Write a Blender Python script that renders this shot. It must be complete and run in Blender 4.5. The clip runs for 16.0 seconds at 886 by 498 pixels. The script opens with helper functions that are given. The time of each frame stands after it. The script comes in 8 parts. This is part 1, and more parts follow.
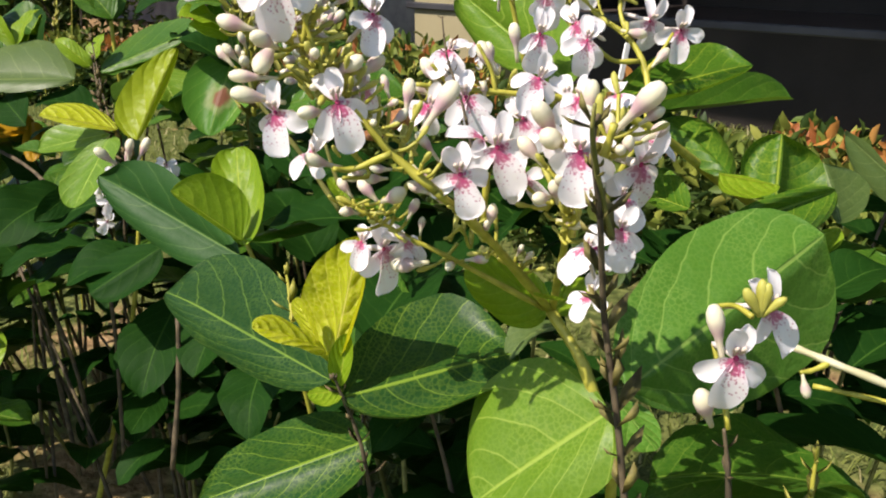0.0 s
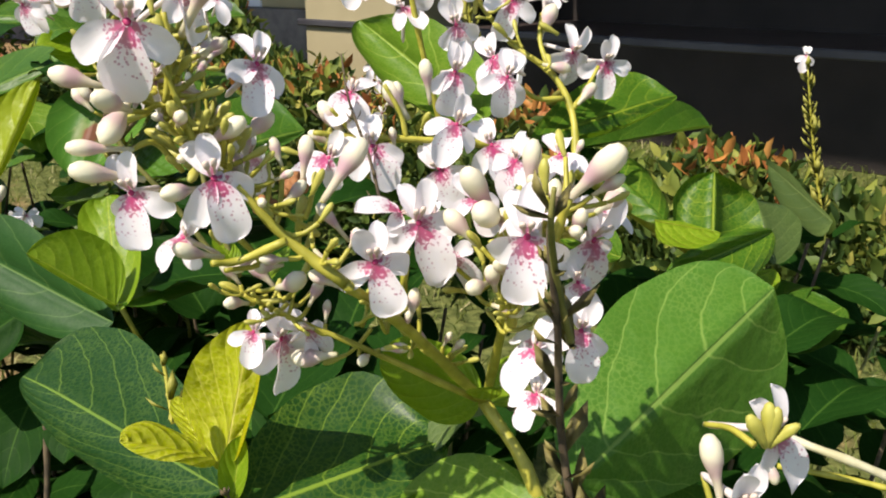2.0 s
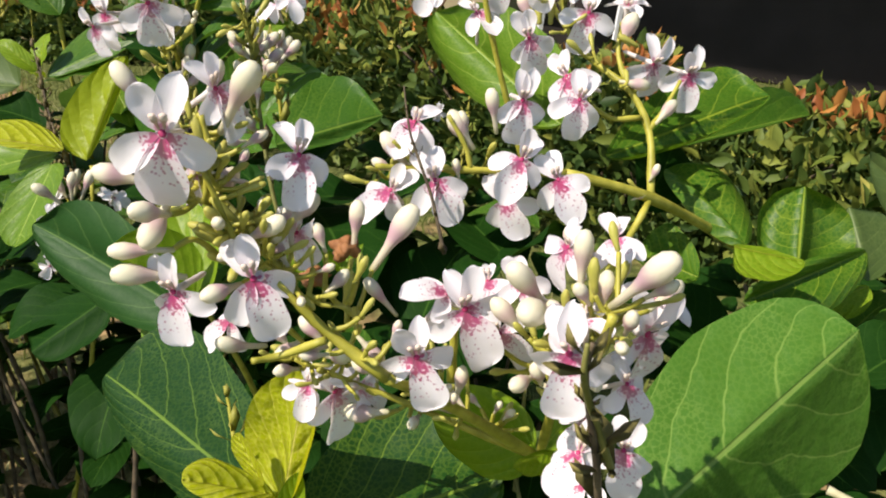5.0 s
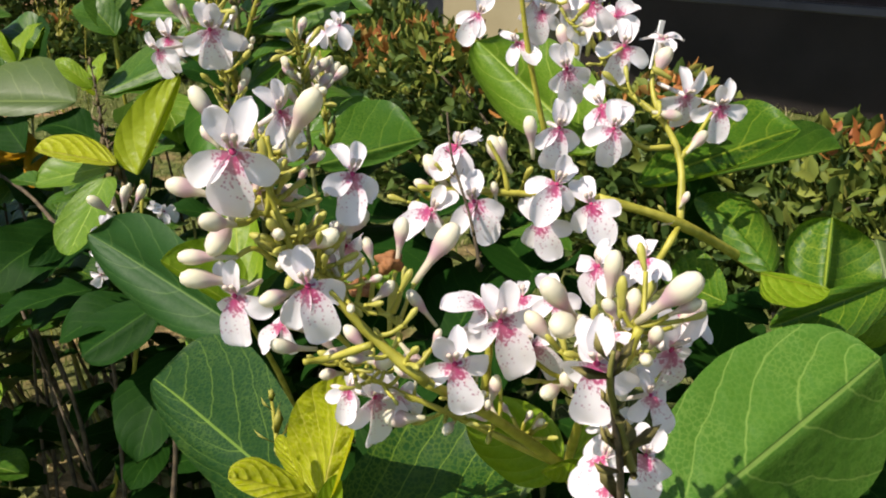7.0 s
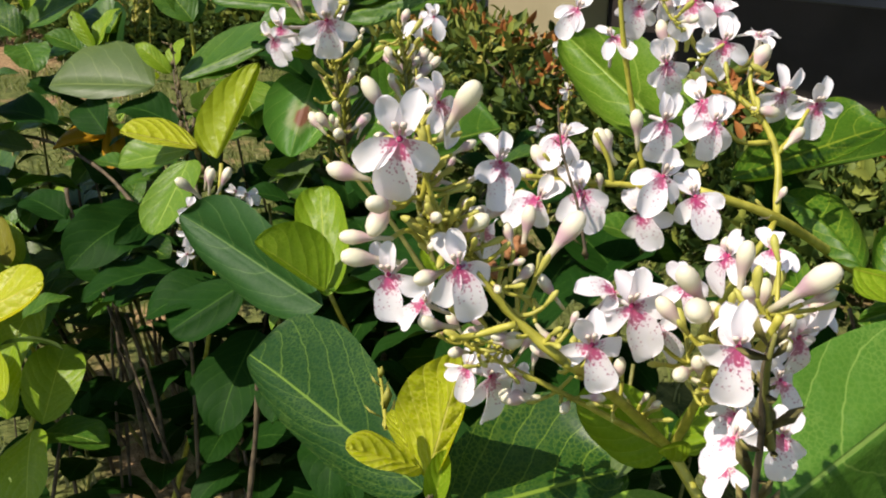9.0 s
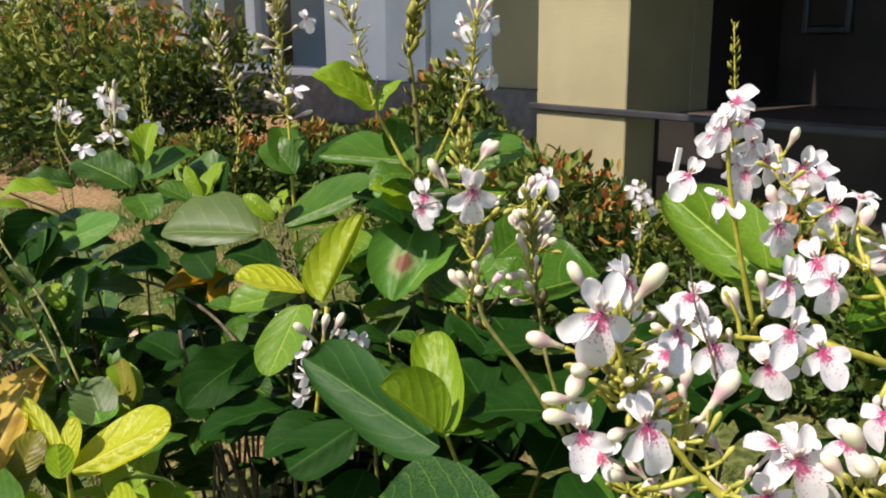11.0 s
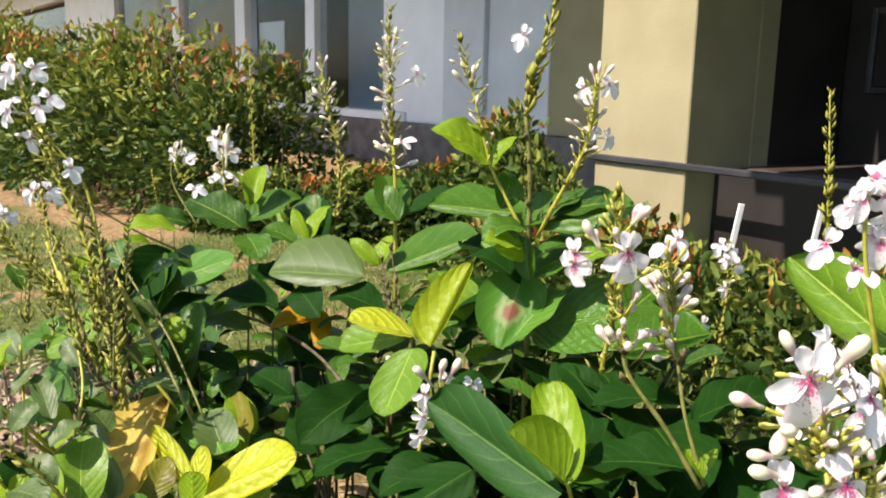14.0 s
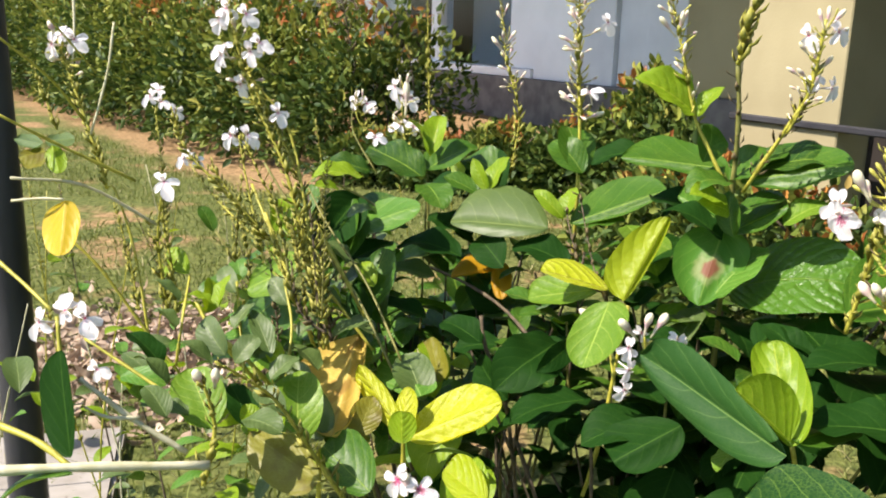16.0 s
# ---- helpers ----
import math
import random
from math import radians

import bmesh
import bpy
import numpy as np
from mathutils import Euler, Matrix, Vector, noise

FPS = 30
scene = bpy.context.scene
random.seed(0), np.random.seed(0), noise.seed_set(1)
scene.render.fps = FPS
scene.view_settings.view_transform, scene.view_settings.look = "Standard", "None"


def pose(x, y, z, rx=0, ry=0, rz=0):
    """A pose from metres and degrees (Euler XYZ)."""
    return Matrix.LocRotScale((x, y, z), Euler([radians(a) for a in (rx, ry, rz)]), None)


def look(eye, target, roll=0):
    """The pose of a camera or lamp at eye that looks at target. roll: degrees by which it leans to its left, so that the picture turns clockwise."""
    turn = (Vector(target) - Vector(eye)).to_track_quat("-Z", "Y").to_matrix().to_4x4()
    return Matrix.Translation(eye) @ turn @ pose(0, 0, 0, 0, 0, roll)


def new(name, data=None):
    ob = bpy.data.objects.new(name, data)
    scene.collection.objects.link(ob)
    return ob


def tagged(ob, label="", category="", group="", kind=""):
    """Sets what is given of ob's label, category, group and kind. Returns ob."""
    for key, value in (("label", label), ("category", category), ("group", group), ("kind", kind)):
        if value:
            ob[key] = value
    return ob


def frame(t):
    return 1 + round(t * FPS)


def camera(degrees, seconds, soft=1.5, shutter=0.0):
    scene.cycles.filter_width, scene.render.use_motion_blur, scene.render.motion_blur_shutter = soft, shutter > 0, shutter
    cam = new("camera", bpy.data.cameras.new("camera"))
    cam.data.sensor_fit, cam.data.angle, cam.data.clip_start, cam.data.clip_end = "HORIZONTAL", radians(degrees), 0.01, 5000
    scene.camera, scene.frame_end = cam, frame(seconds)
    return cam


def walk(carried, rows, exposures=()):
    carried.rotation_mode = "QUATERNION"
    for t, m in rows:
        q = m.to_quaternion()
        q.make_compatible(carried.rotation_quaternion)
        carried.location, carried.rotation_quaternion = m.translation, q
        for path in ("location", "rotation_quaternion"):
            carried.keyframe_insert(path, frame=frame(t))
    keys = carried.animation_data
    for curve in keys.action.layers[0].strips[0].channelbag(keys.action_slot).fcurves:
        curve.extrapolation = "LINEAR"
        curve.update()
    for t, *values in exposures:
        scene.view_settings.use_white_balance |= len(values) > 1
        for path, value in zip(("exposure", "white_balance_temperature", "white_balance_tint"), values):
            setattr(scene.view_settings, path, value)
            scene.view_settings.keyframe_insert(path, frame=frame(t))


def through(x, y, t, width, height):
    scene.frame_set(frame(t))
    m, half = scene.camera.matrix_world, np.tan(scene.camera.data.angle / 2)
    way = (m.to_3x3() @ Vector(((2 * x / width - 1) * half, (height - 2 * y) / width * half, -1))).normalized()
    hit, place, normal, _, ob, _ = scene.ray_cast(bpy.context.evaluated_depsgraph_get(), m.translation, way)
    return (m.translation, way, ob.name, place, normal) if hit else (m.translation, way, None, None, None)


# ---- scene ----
cam = camera(53.9, 16.0, soft=2.0)
PATH = [
    (0, (0.0164, -0.0239, 0.7347), (0.0029, 1.8671, 0.0833), 0.06),
    (0.5, (0.0192, -0.0257, 0.7256), (0.0668, 1.8652, 0.0741), 1.63),
    (1, (0.0052, 0.0003, 0.7262), (0.0847, 1.8873, 0.0681), 0.62),
    (1.5, (0.0012, 0.0292, 0.7267), (0.1285, 1.9094, 0.0577), 1.49),
    (2, (0.0125, 0.0541, 0.7398), (0.2276, 1.9426, 0.1184), 0.17),
    (2.5, (0.0088, 0.0658, 0.7570), (0.1403, 1.9700, 0.1623), -1.59),
    (3, (0.0081, 0.0716, 0.7761), (0.0758, 1.9442, 0.0761), -4.39),
    (3.5, (0.0093, 0.0784, 0.7902), (0.0868, 1.9462, 0.0779), -5.00),
    (4, (0.0173, 0.0814, 0.7901), (0.0668, 1.9260, 0.0180), -4.30),
    (4.2, (0.0193, 0.0814, 0.7881), (0.0656, 1.9212, 0.0049), -2.90),
    (6.3, (0.0464, 0.0684, 0.7914), (0.0119, 1.9159, 0.0258), 0.04),
    (6.5, (0.0414, 0.0643, 0.7935), (-0.0138, 1.9167, 0.0412), -0.15),
    (7, (0.0284, 0.0583, 0.7946), (-0.0514, 1.9184, 0.0629), -0.13),
    (7.5, (0.0244, 0.0483, 0.7965), (-0.0616, 1.9045, 0.0559), -0.03),
    (8, (0.0084, 0.0563, 0.7939), (-0.0637, 1.9096, 0.0450), 0.96),
    (8.5, (0.0014, 0.0493, 0.7959), (-0.0977, 1.9016, 0.0485), 0.87),
    (9, (-0.0105, 0.0393, 0.7990), (-0.1617, 1.8856, 0.0454), 0.50),
    (9.5, (-0.0324, 0.0312, 0.8033), (-0.2166, 1.8765, 0.0542), 0.42),
    (10, (-0.0493, 0.0171, 0.8124), (-0.2870, 1.8893, 0.1486), -0.44),
    (10.2, (-0.0552, 0.0120, 0.8164), (-0.3002, 1.8976, 0.1959), -0.73),
    (12.3, (-0.0728, -0.0223, 0.8413), (-0.3375, 1.9249, 0.4700), -0.29),
    (12.5, (-0.0758, -0.0233, 0.8433), (-0.3525, 1.9220, 0.4672), -0.29),
    (13, (-0.0877, -0.0314, 0.8464), (-0.3894, 1.9109, 0.4747), -0.18),
    (13.5, (-0.1067, -0.0494, 0.8465), (-0.4396, 1.8841, 0.4602), 1.24),
    (14, (-0.1387, -0.0523, 0.8440), (-0.4856, 1.8800, 0.4630), 1.25),
    (14.5, (-0.1678, -0.0443, 0.8386), (-0.5437, 1.8831, 0.4570), 1.66),
    (15, (-0.1808, -0.0493, 0.8398), (-0.6167, 1.8651, 0.4570), 1.39),
    (15.5, (-0.2069, -0.0542, 0.8331), (-0.7339, 1.8231, 0.3885), 0.94),
    (16, (-0.2330, -0.0701, 0.8304), (-0.8206, 1.7806, 0.3514), 1.47),
]
walk(cam, [(t, look(eye, target, roll)) for t, eye, target, roll in PATH], exposures=[(0, 0.66), (1.0, 0.76), (2.4, 0.58), (9.5, 0.50), (12.5, 0.87), (16, 1.16)])

# ---- light ----
SUN = Vector((-0.50, -0.36, 0.79)).normalized()
world = bpy.data.worlds.new("world")
scene.world = world
world.use_nodes = True
sky = world.node_tree.nodes.new("ShaderNodeTexSky")
sky.sky_type, sky.sun_disc = "NISHITA", False
sky.sun_elevation = math.asin(SUN.z)
sky.sun_rotation = math.atan2(SUN.x, SUN.y)
back = world.node_tree.nodes["Background"]
back.inputs["Strength"].default_value = 0.115
world.node_tree.links.new(sky.outputs[0], back.inputs[0])
lamp = bpy.data.lights.new("sun", "SUN")
lamp.energy, lamp.angle, lamp.color = 4.9, radians(0.5), (1.0, 0.885, 0.79)
sun = new("sun", lamp)
sun.matrix_basis = look(SUN * 20, (0, 0, 0))


# ---- materials ----
class Nodes:
    """A small helper to write node materials."""

    def __init__(self, name):
        self.mat = bpy.data.materials.new(name)
        self.mat.use_nodes = True
        self.tree = self.mat.node_tree
        self.bsdf = self.tree.nodes["Principled BSDF"]
        self.out = self.tree.nodes["Material Output"]

    def put(self, socket, value):
        if isinstance(value, bpy.types.NodeSocket):
            self.tree.links.new(value, socket)
        elif value is not None:
            socket.default_value = value

    def math(self, op, a, b=None, c=None):
        n = self.tree.nodes.new("ShaderNodeMath")
        n.operation = op
        for s, v in zip(n.inputs, (a, b, c)):
            self.put(s, v)
        return n.outputs[0]

    def ramp(self, x, lo, hi, a=0.0, b=1.0):
        n = self.tree.nodes.new("ShaderNodeMapRange")
        n.interpolation_type = "SMOOTHSTEP"
        for s, v in zip(n.inputs, (x, lo, hi, a, b)):
            self.put(s, v)
        return n.outputs[0]

    def mix(self, f, a, b, blend="MIX"):
        n = self.tree.nodes.new("ShaderNodeMix")
        n.data_type, n.blend_type = "RGBA", blend
        self.put(n.inputs[0], f)
        self.put(n.inputs[6], (*a, 1) if isinstance(a, tuple) else a)
        self.put(n.inputs[7], (*b, 1) if isinstance(b, tuple) else b)
        return n.outputs[2]

    def noise(self, scale, vector=None, detail=3.0):
        n = self.tree.nodes.new("ShaderNodeTexNoise")
        n.inputs["Scale"].default_value, n.inputs["Detail"].default_value = scale, detail
        if vector is not None:
            self.put(n.inputs["Vector"], vector)
        return n.outputs[0]

    def voronoi(self, scale, vector=None, feature="F1"):
        n = self.tree.nodes.new("ShaderNodeTexVoronoi")
        n.feature = feature
        n.inputs["Scale"].default_value = scale
        if vector is not None:
            self.put(n.inputs["Vector"], vector)
        return n.outputs["Distance"]

    def coord(self, which="Object"):
        return self.tree.nodes.new("ShaderNodeTexCoord").outputs[which]

    def uv(self):
        n = self.tree.nodes.new("ShaderNodeSeparateXYZ")
        self.put(n.inputs[0], self.coord("UV"))
        return n.outputs[0], n.outputs[1]

    def random(self):
        return self.tree.nodes.new("ShaderNodeObjectInfo").outputs["Random"]

    def island(self):
        return self.tree.nodes.new("ShaderNodeNewGeometry").outputs["Random Per Island"]

    def bump(self, height, strength, distance):
        n = self.tree.nodes.new("ShaderNodeBump")
        n.inputs["Strength"].default_value, n.inputs["Distance"].default_value = strength, distance
        self.put(n.inputs["Height"], height)
        self.put(self.bsdf.inputs["Normal"], n.outputs[0])

    def finish(self, colour, rough=0.5, spec=0.5, metal=0.0, through=None, share=0.0):
        self.put(self.bsdf.inputs["Base Color"], (*colour, 1) if isinstance(colour, tuple) else colour)
        self.put(self.bsdf.inputs["Roughness"], rough)
        self.put(self.bsdf.inputs["Specular IOR Level"], spec)
        self.put(self.bsdf.inputs["Metallic"], metal)
        if share:
            tr = self.tree.nodes.new("ShaderNodeBsdfTranslucent")
            self.put(tr.inputs[0], (*through, 1) if isinstance(through, tuple) else through)
            mx = self.tree.nodes.new("ShaderNodeMixShader")
            self.put(mx.inputs[0], share)
            self.put(mx.inputs[1], self.bsdf.outputs[0])
            self.put(mx.inputs[2], tr.outputs[0])
            self.put(self.out.inputs[0], mx.outputs[0])
        return self.mat


def leaf_material(name, dark, light, vein, through, share=0.3, net=0.35, pairs=7.0, rough=0.36, blotch=None, mottle=0.35, quilt=0.6, spec=0.24, spot=None, relief=0.0009, ribs=0.5):
    """A broad leaf: midrib, curved side veins, a fine net between them, blotches of lighter tissue."""
    k = Nodes(name)
    u, v = k.uv()
    a = k.math("ABSOLUTE", k.math("SUBTRACT", k.math("MULTIPLY", v, 2.0), 1.0))
    wob = k.math("MULTIPLY", k.math("SUBTRACT", k.noise(30.0, k.coord("Object")), 0.5), 0.10)
    s = k.math("SUBTRACT", u, k.math("MULTIPLY", k.math("POWER", a, 1.4), 0.36))
    s = k.math("ADD", s, wob)
    f = k.math("ABSOLUTE", k.math("SUBTRACT", k.math("FRACT", k.math("MULTIPLY", s, pairs)), 0.5))
    side = k.ramp(f, 0.0, 0.042, 1.0, 0.0)
    soft = k.math("POWER", k.ramp(f, 0.0, 0.42, 0.0, 1.0), 0.7)
    rib = k.ramp(a, 0.015, k.math("ADD", k.math("MULTIPLY", k.math("SUBTRACT", 1.0, u), 0.038), 0.018), 1.0, 0.0)
    warp = k.tree.nodes.new("ShaderNodeMix")
    warp.data_type, warp.blend_type = "RGBA", "LINEAR_LIGHT"
    warp.inputs[0].default_value = 0.0011
    k.put(warp.inputs[6], k.coord("Object"))
    nz = k.tree.nodes.new("ShaderNodeTexNoise")
    nz.inputs["Scale"].default_value = 150.0
    k.put(warp.inputs[7], nz.outputs["Color"])
    netv = k.ramp(k.voronoi(300.0, warp.outputs[2], "DISTANCE_TO_EDGE"), 0.02, 0.15, 1.0, 0.0)
    patch = k.ramp(k.noise(26.0, k.coord("Object"), 2.0), 0.42, 0.66)
    col = k.mix(k.math("MULTIPLY", k.noise(60.0, k.coord("Object")), mottle), dark, light)
    col = k.mix(k.math("MULTIPLY", k.random(), 0.3), col, light)
    col = k.mix(k.math("MULTIPLY", k.math("MULTIPLY", netv, net), k.math("ADD", k.math("MULTIPLY", patch, 0.55), 0.45)), col, vein)
    col = k.mix(k.math("MULTIPLY", side, ribs), col, vein)
    col = k.mix(k.math("MULTIPLY", rib, 0.85), col, vein)
    if blotch:
        stain = k.ramp(k.noise(34.0, k.coord("Object"), 4.0), 0.53, 0.64)
        col = k.mix(stain, col, blotch)
    if spot:
        far = k.math("ADD", k.math("POWER", k.math("SUBTRACT", u, 0.52), 2.0), k.math("POWER", k.math("MULTIPLY", k.math("SUBTRACT", v, 0.5), 0.6), 2.0))
        far = k.math("ADD", k.math("SQRT", far), k.math("MULTIPLY", k.math("SUBTRACT", k.noise(70.0, k.coord("Object")), 0.5), 0.14))
        col = k.mix(k.ramp(far, 0.10, 0.15, 0.55, 0.0), col, (0.24, 0.26, 0.11))
        col = k.mix(k.ramp(far, 0.05, 0.09, 1.0, 0.0), col, spot)
    h = k.math("ADD", k.math("MULTIPLY", soft, 0.42), k.math("MULTIPLY", k.noise(105.0, k.coord("Object"), 2.0), 1.1))
    h = k.math("SUBTRACT", h, k.math("MULTIPLY", rib, 0.6))
    k.bump(h, quilt * 0.8, relief)
    ro = k.math("ADD", k.math("MULTIPLY", k.noise(45.0, k.coord("Object")), 0.22), rough - 0.04)
    return k.finish(col, ro, spec, 0.0, k.mix(k.math("MULTIPLY", side, 0.5), through, vein), share)


GREEN = leaf_material("leaf_green", (0.022, 0.074, 0.006), (0.050, 0.125, 0.010), (0.16, 0.25, 0.03), (0.13, 0.28, 0.01), 0.16, pairs=6.5, quilt=0.8)
# Real dark green, lowered further so the undergrowth reads as shaded.
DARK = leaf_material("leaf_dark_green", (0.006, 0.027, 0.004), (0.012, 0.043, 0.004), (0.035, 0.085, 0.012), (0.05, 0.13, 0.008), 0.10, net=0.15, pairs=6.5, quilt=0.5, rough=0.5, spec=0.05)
NETLIGHT = leaf_material("leaf_netted_young", (0.030, 0.095, 0.007), (0.060, 0.150, 0.009), (0.26, 0.34, 0.030), (0.16, 0.30, 0.008), 0.22, ribs=0.7, net=0.38, quilt=0.6, rough=0.38, pairs=8.0, relief=0.0014)
NETTED = leaf_material("leaf_netted", (0.008, 0.040, 0.006), (0.018, 0.064, 0.007), (0.17, 0.26, 0.026), (0.10, 0.22, 0.006), 0.12, ribs=0.6, net=0.36, quilt=0.6, rough=0.36, pairs=8.0)
MID = leaf_material("leaf_mid_green", (0.044, 0.130, 0.012), (0.078, 0.178, 0.018), (0.20, 0.31, 0.06), (0.12, 0.26, 0.010), 0.18, net=0.34, pairs=6.0, ribs=0.7, relief=0.0018)
FRESH = leaf_material("leaf_fresh_green", (0.075, 0.160, 0.010), (0.125, 0.220, 0.014), (0.28, 0.38, 0.06), (0.20, 0.36, 0.012), 0.25, net=0.34, pairs=6.0, ribs=0.7, relief=0.0016)
PUCKERED = leaf_material("leaf_puckered", (0.045, 0.125, 0.010), (0.085, 0.185, 0.015), (0.11, 0.21, 0.02), (0.20, 0.36, 0.012), 0.25, net=0.1, pairs=9.0, quilt=1.0, rough=0.36, relief=0.0045, spec=0.4)
LIME = leaf_material("leaf_lime", (0.12, 0.22, 0.008), (0.21, 0.32, 0.010), (0.38, 0.46, 0.04), (0.32, 0.44, 0.008), 0.34, net=0.35, quilt=0.8, relief=0.0014)
SPRING = leaf_material("leaf_spring", (0.22, 0.30, 0.006), (0.34, 0.40, 0.010), (0.46, 0.50, 0.04), (0.50, 0.54, 0.008), 0.4, net=0.35, quilt=0.9, relief=0.0018)
YELLOW = leaf_material("leaf_yellow", (0.33, 0.39, 0.006), (0.48, 0.50, 0.012), (0.76, 0.72, 0.16), (0.62, 0.60, 0.01), 0.42, net=0.5, quilt=1.0, pairs=8.0, relief=0.0026)
PALE = leaf_material("leaf_pale_green", (0.050, 0.088, 0.020), (0.092, 0.135, 0.032), (0.18, 0.24, 0.07), (0.12, 0.24, 0.03), 0.2, net=0.25, rough=0.42, quilt=0.45, spec=0.4)
GOLD = leaf_material("leaf_golden", (0.50, 0.36, 0.02), (0.62, 0.46, 0.03), (0.62, 0.50, 0.06), (0.75, 0.52, 0.02), 0.4, net=0.3, quilt=0.8)
GLOSSY = leaf_material("leaf_glossy_green", (0.014, 0.055, 0.010), (0.026, 0.085, 0.014), (0.10, 0.18, 0.04), (0.10, 0.22, 0.01), 0.12, net=0.15, pairs=6.0, rough=0.5, spec=0.22)
DARKNET = leaf_material("leaf_dark_netted", (0.006, 0.030, 0.006), (0.012, 0.046, 0.008), (0.12, 0.20, 0.028), (0.08, 0.18, 0.006), 0.10, ribs=0.55, net=0.28, quilt=0.6, rough=0.44, pairs=8.0, spec=0.16)
ORANGE = leaf_material("leaf_orange", (0.36, 0.19, 0.008), (0.46, 0.27, 0.014), (0.60, 0.38, 0.03), (0.75, 0.40, 0.01), 0.4, net=0.2)
BROWN = leaf_material("leaf_withered", (0.50, 0.34, 0.06), (0.66, 0.48, 0.11), (0.64, 0.54, 0.17), (0.60, 0.44, 0.06), 0.4, net=0.5, blotch=(0.36, 0.22, 0.055), rough=0.6, quilt=0.9)
SPOTTED = leaf_material("leaf_spotted", (0.04, 0.125, 0.014), (0.075, 0.18, 0.020), (0.15, 0.25, 0.04), (0.10, 0.26, 0.02), 0.2, net=0.15, spot=(0.17, 0.07, 0.04), spec=0.10)
OLIVELEAF = leaf_material("leaf_olive", (0.13, 0.13, 0.012), (0.22, 0.20, 0.018), (0.26, 0.26, 0.05), (0.26, 0.24, 0.02), 0.3, net=0.4, quilt=0.8, blotch=(0.12, 0.105, 0.014))


def plain(name, a, b, scale, rough=0.5, spec=0.4, bump=0.3, depth=0.001, through=None, share=0.0, rand=0.0):
    k = Nodes(name)
    n = k.noise(scale, k.coord("Object"), 5.0)
    col = k.mix(k.ramp(n, 0.3, 0.7), a, b)
    if rand:
        col = k.mix(k.math("MULTIPLY", k.random(), rand), col, b)
    k.bump(n, bump, depth)
    return k.finish(col, rough, spec, 0.0, through, share)


OLIVESTEM = plain("stem_olive", (0.11, 0.115, 0.024), (0.21, 0.20, 0.05), 110.0, 0.6)
STEM = plain("stem_green", (0.26, 0.25, 0.026), (0.41, 0.38, 0.055), 120.0, 0.5)
TWIG = plain("stem_woody", (0.045, 0.034, 0.020), (0.12, 0.09, 0.05), 90.0, 0.75, bump=0.8)
STRAW = plain("stem_straw", (0.38, 0.36, 0.20), (0.52, 0.50, 0.34), 80.0, 0.6)
BRACT = plain("bract_green", (0.20, 0.20, 0.030), (0.38, 0.36, 0.065), 150.0, 0.55, through=(0.2, 0.28, 0.03), share=0.2)
DRY = plain("bract_dry", (0.055, 0.042, 0.020), (0.16, 0.12, 0.05), 160.0, 0.8)
WITHER = plain("flower_withered", (0.18, 0.07, 0.02), (0.34, 0.16, 0.06), 180.0, 0.75, bump=1.0)
CALYX = plain("calyx_olive", (0.085, 0.075, 0.018), (0.20, 0.17, 0.045), 140.0, 0.7)
BUDG = plain("bud_green", (0.40, 0.39, 0.06), (0.55, 0.52, 0.13), 120.0, 0.45, through=(0.5, 0.52, 0.15), share=0.25)


def petal_material(name, reach, amount, dots):
    """White petal with a magenta flush and speckles that start from the throat."""
    k = Nodes(name)
    u, v = k.uv()
    a = k.math("ABSOLUTE", k.math("SUBTRACT", k.math("MULTIPLY", v, 2.0), 1.0))
    n = k.noise(760.0, k.coord("Object"), 2.0)
    fade = k.ramp(k.math("ADD", u, k.math("MULTIPLY", a, 0.12)), reach * 0.1, reach, 1.0, 0.0)
    fleck = k.ramp(k.math("ADD", n, k.math("MULTIPLY", fade, 0.36)), 0.66, 0.74)
    fleck = k.math("MULTIPLY", fleck, k.math("MULTIPLY", k.ramp(fade, 0.0, 0.12), amount))
    vor = k.voronoi(650.0, k.coord("Object"))
    dot = k.math("MULTIPLY", k.ramp(vor, 0.20, 0.30, 1.0, 0.0), k.math("MULTIPLY", k.ramp(u, 0.12, 0.2), k.ramp(u, dots, dots + 0.12, 1.0, 0.0)))
    flush = k.math("MULTIPLY", k.ramp(u, 0.0, reach * 0.8, 1.0, 0.0), 0.42 * amount)
    col = k.mix(k.ramp(k.noise(160.0, k.coord("Object")), 0.3, 0.7), (0.84, 0.81, 0.83), (0.89, 0.87, 0.88))
    col = k.mix(flush, col, (0.62, 0.13, 0.33))
    col = k.mix(fleck, col, (0.43, 0.020, 0.15))
    col = k.mix(k.math("MULTIPLY", dot, 0.85), col, (0.34, 0.02, 0.13))
    streak = k.math("ABSOLUTE", k.math("SUBTRACT", k.math("FRACT", k.math("MULTIPLY", v, 9.0)), 0.5))
    k.bump(k.math("ADD", k.math("MULTIPLY", streak, 0.25), k.noise(220.0, k.coord("Object"))), 0.3, 0.0005)
    return k.finish(col, 0.55, 0.3, 0.0, (0.88, 0.82, 0.84), 0.36)


LIP = petal_material("petal_lip", 0.42, 1.0, 0.44)
SIDE = petal_material("petal_side", 0.36, 1.0, 0.20)
UPPER = petal_material("petal_upper", 0.26, 0.8, 0.12)
FAINT = petal_material("petal_faint", 0.26, 0.35, 0.10)


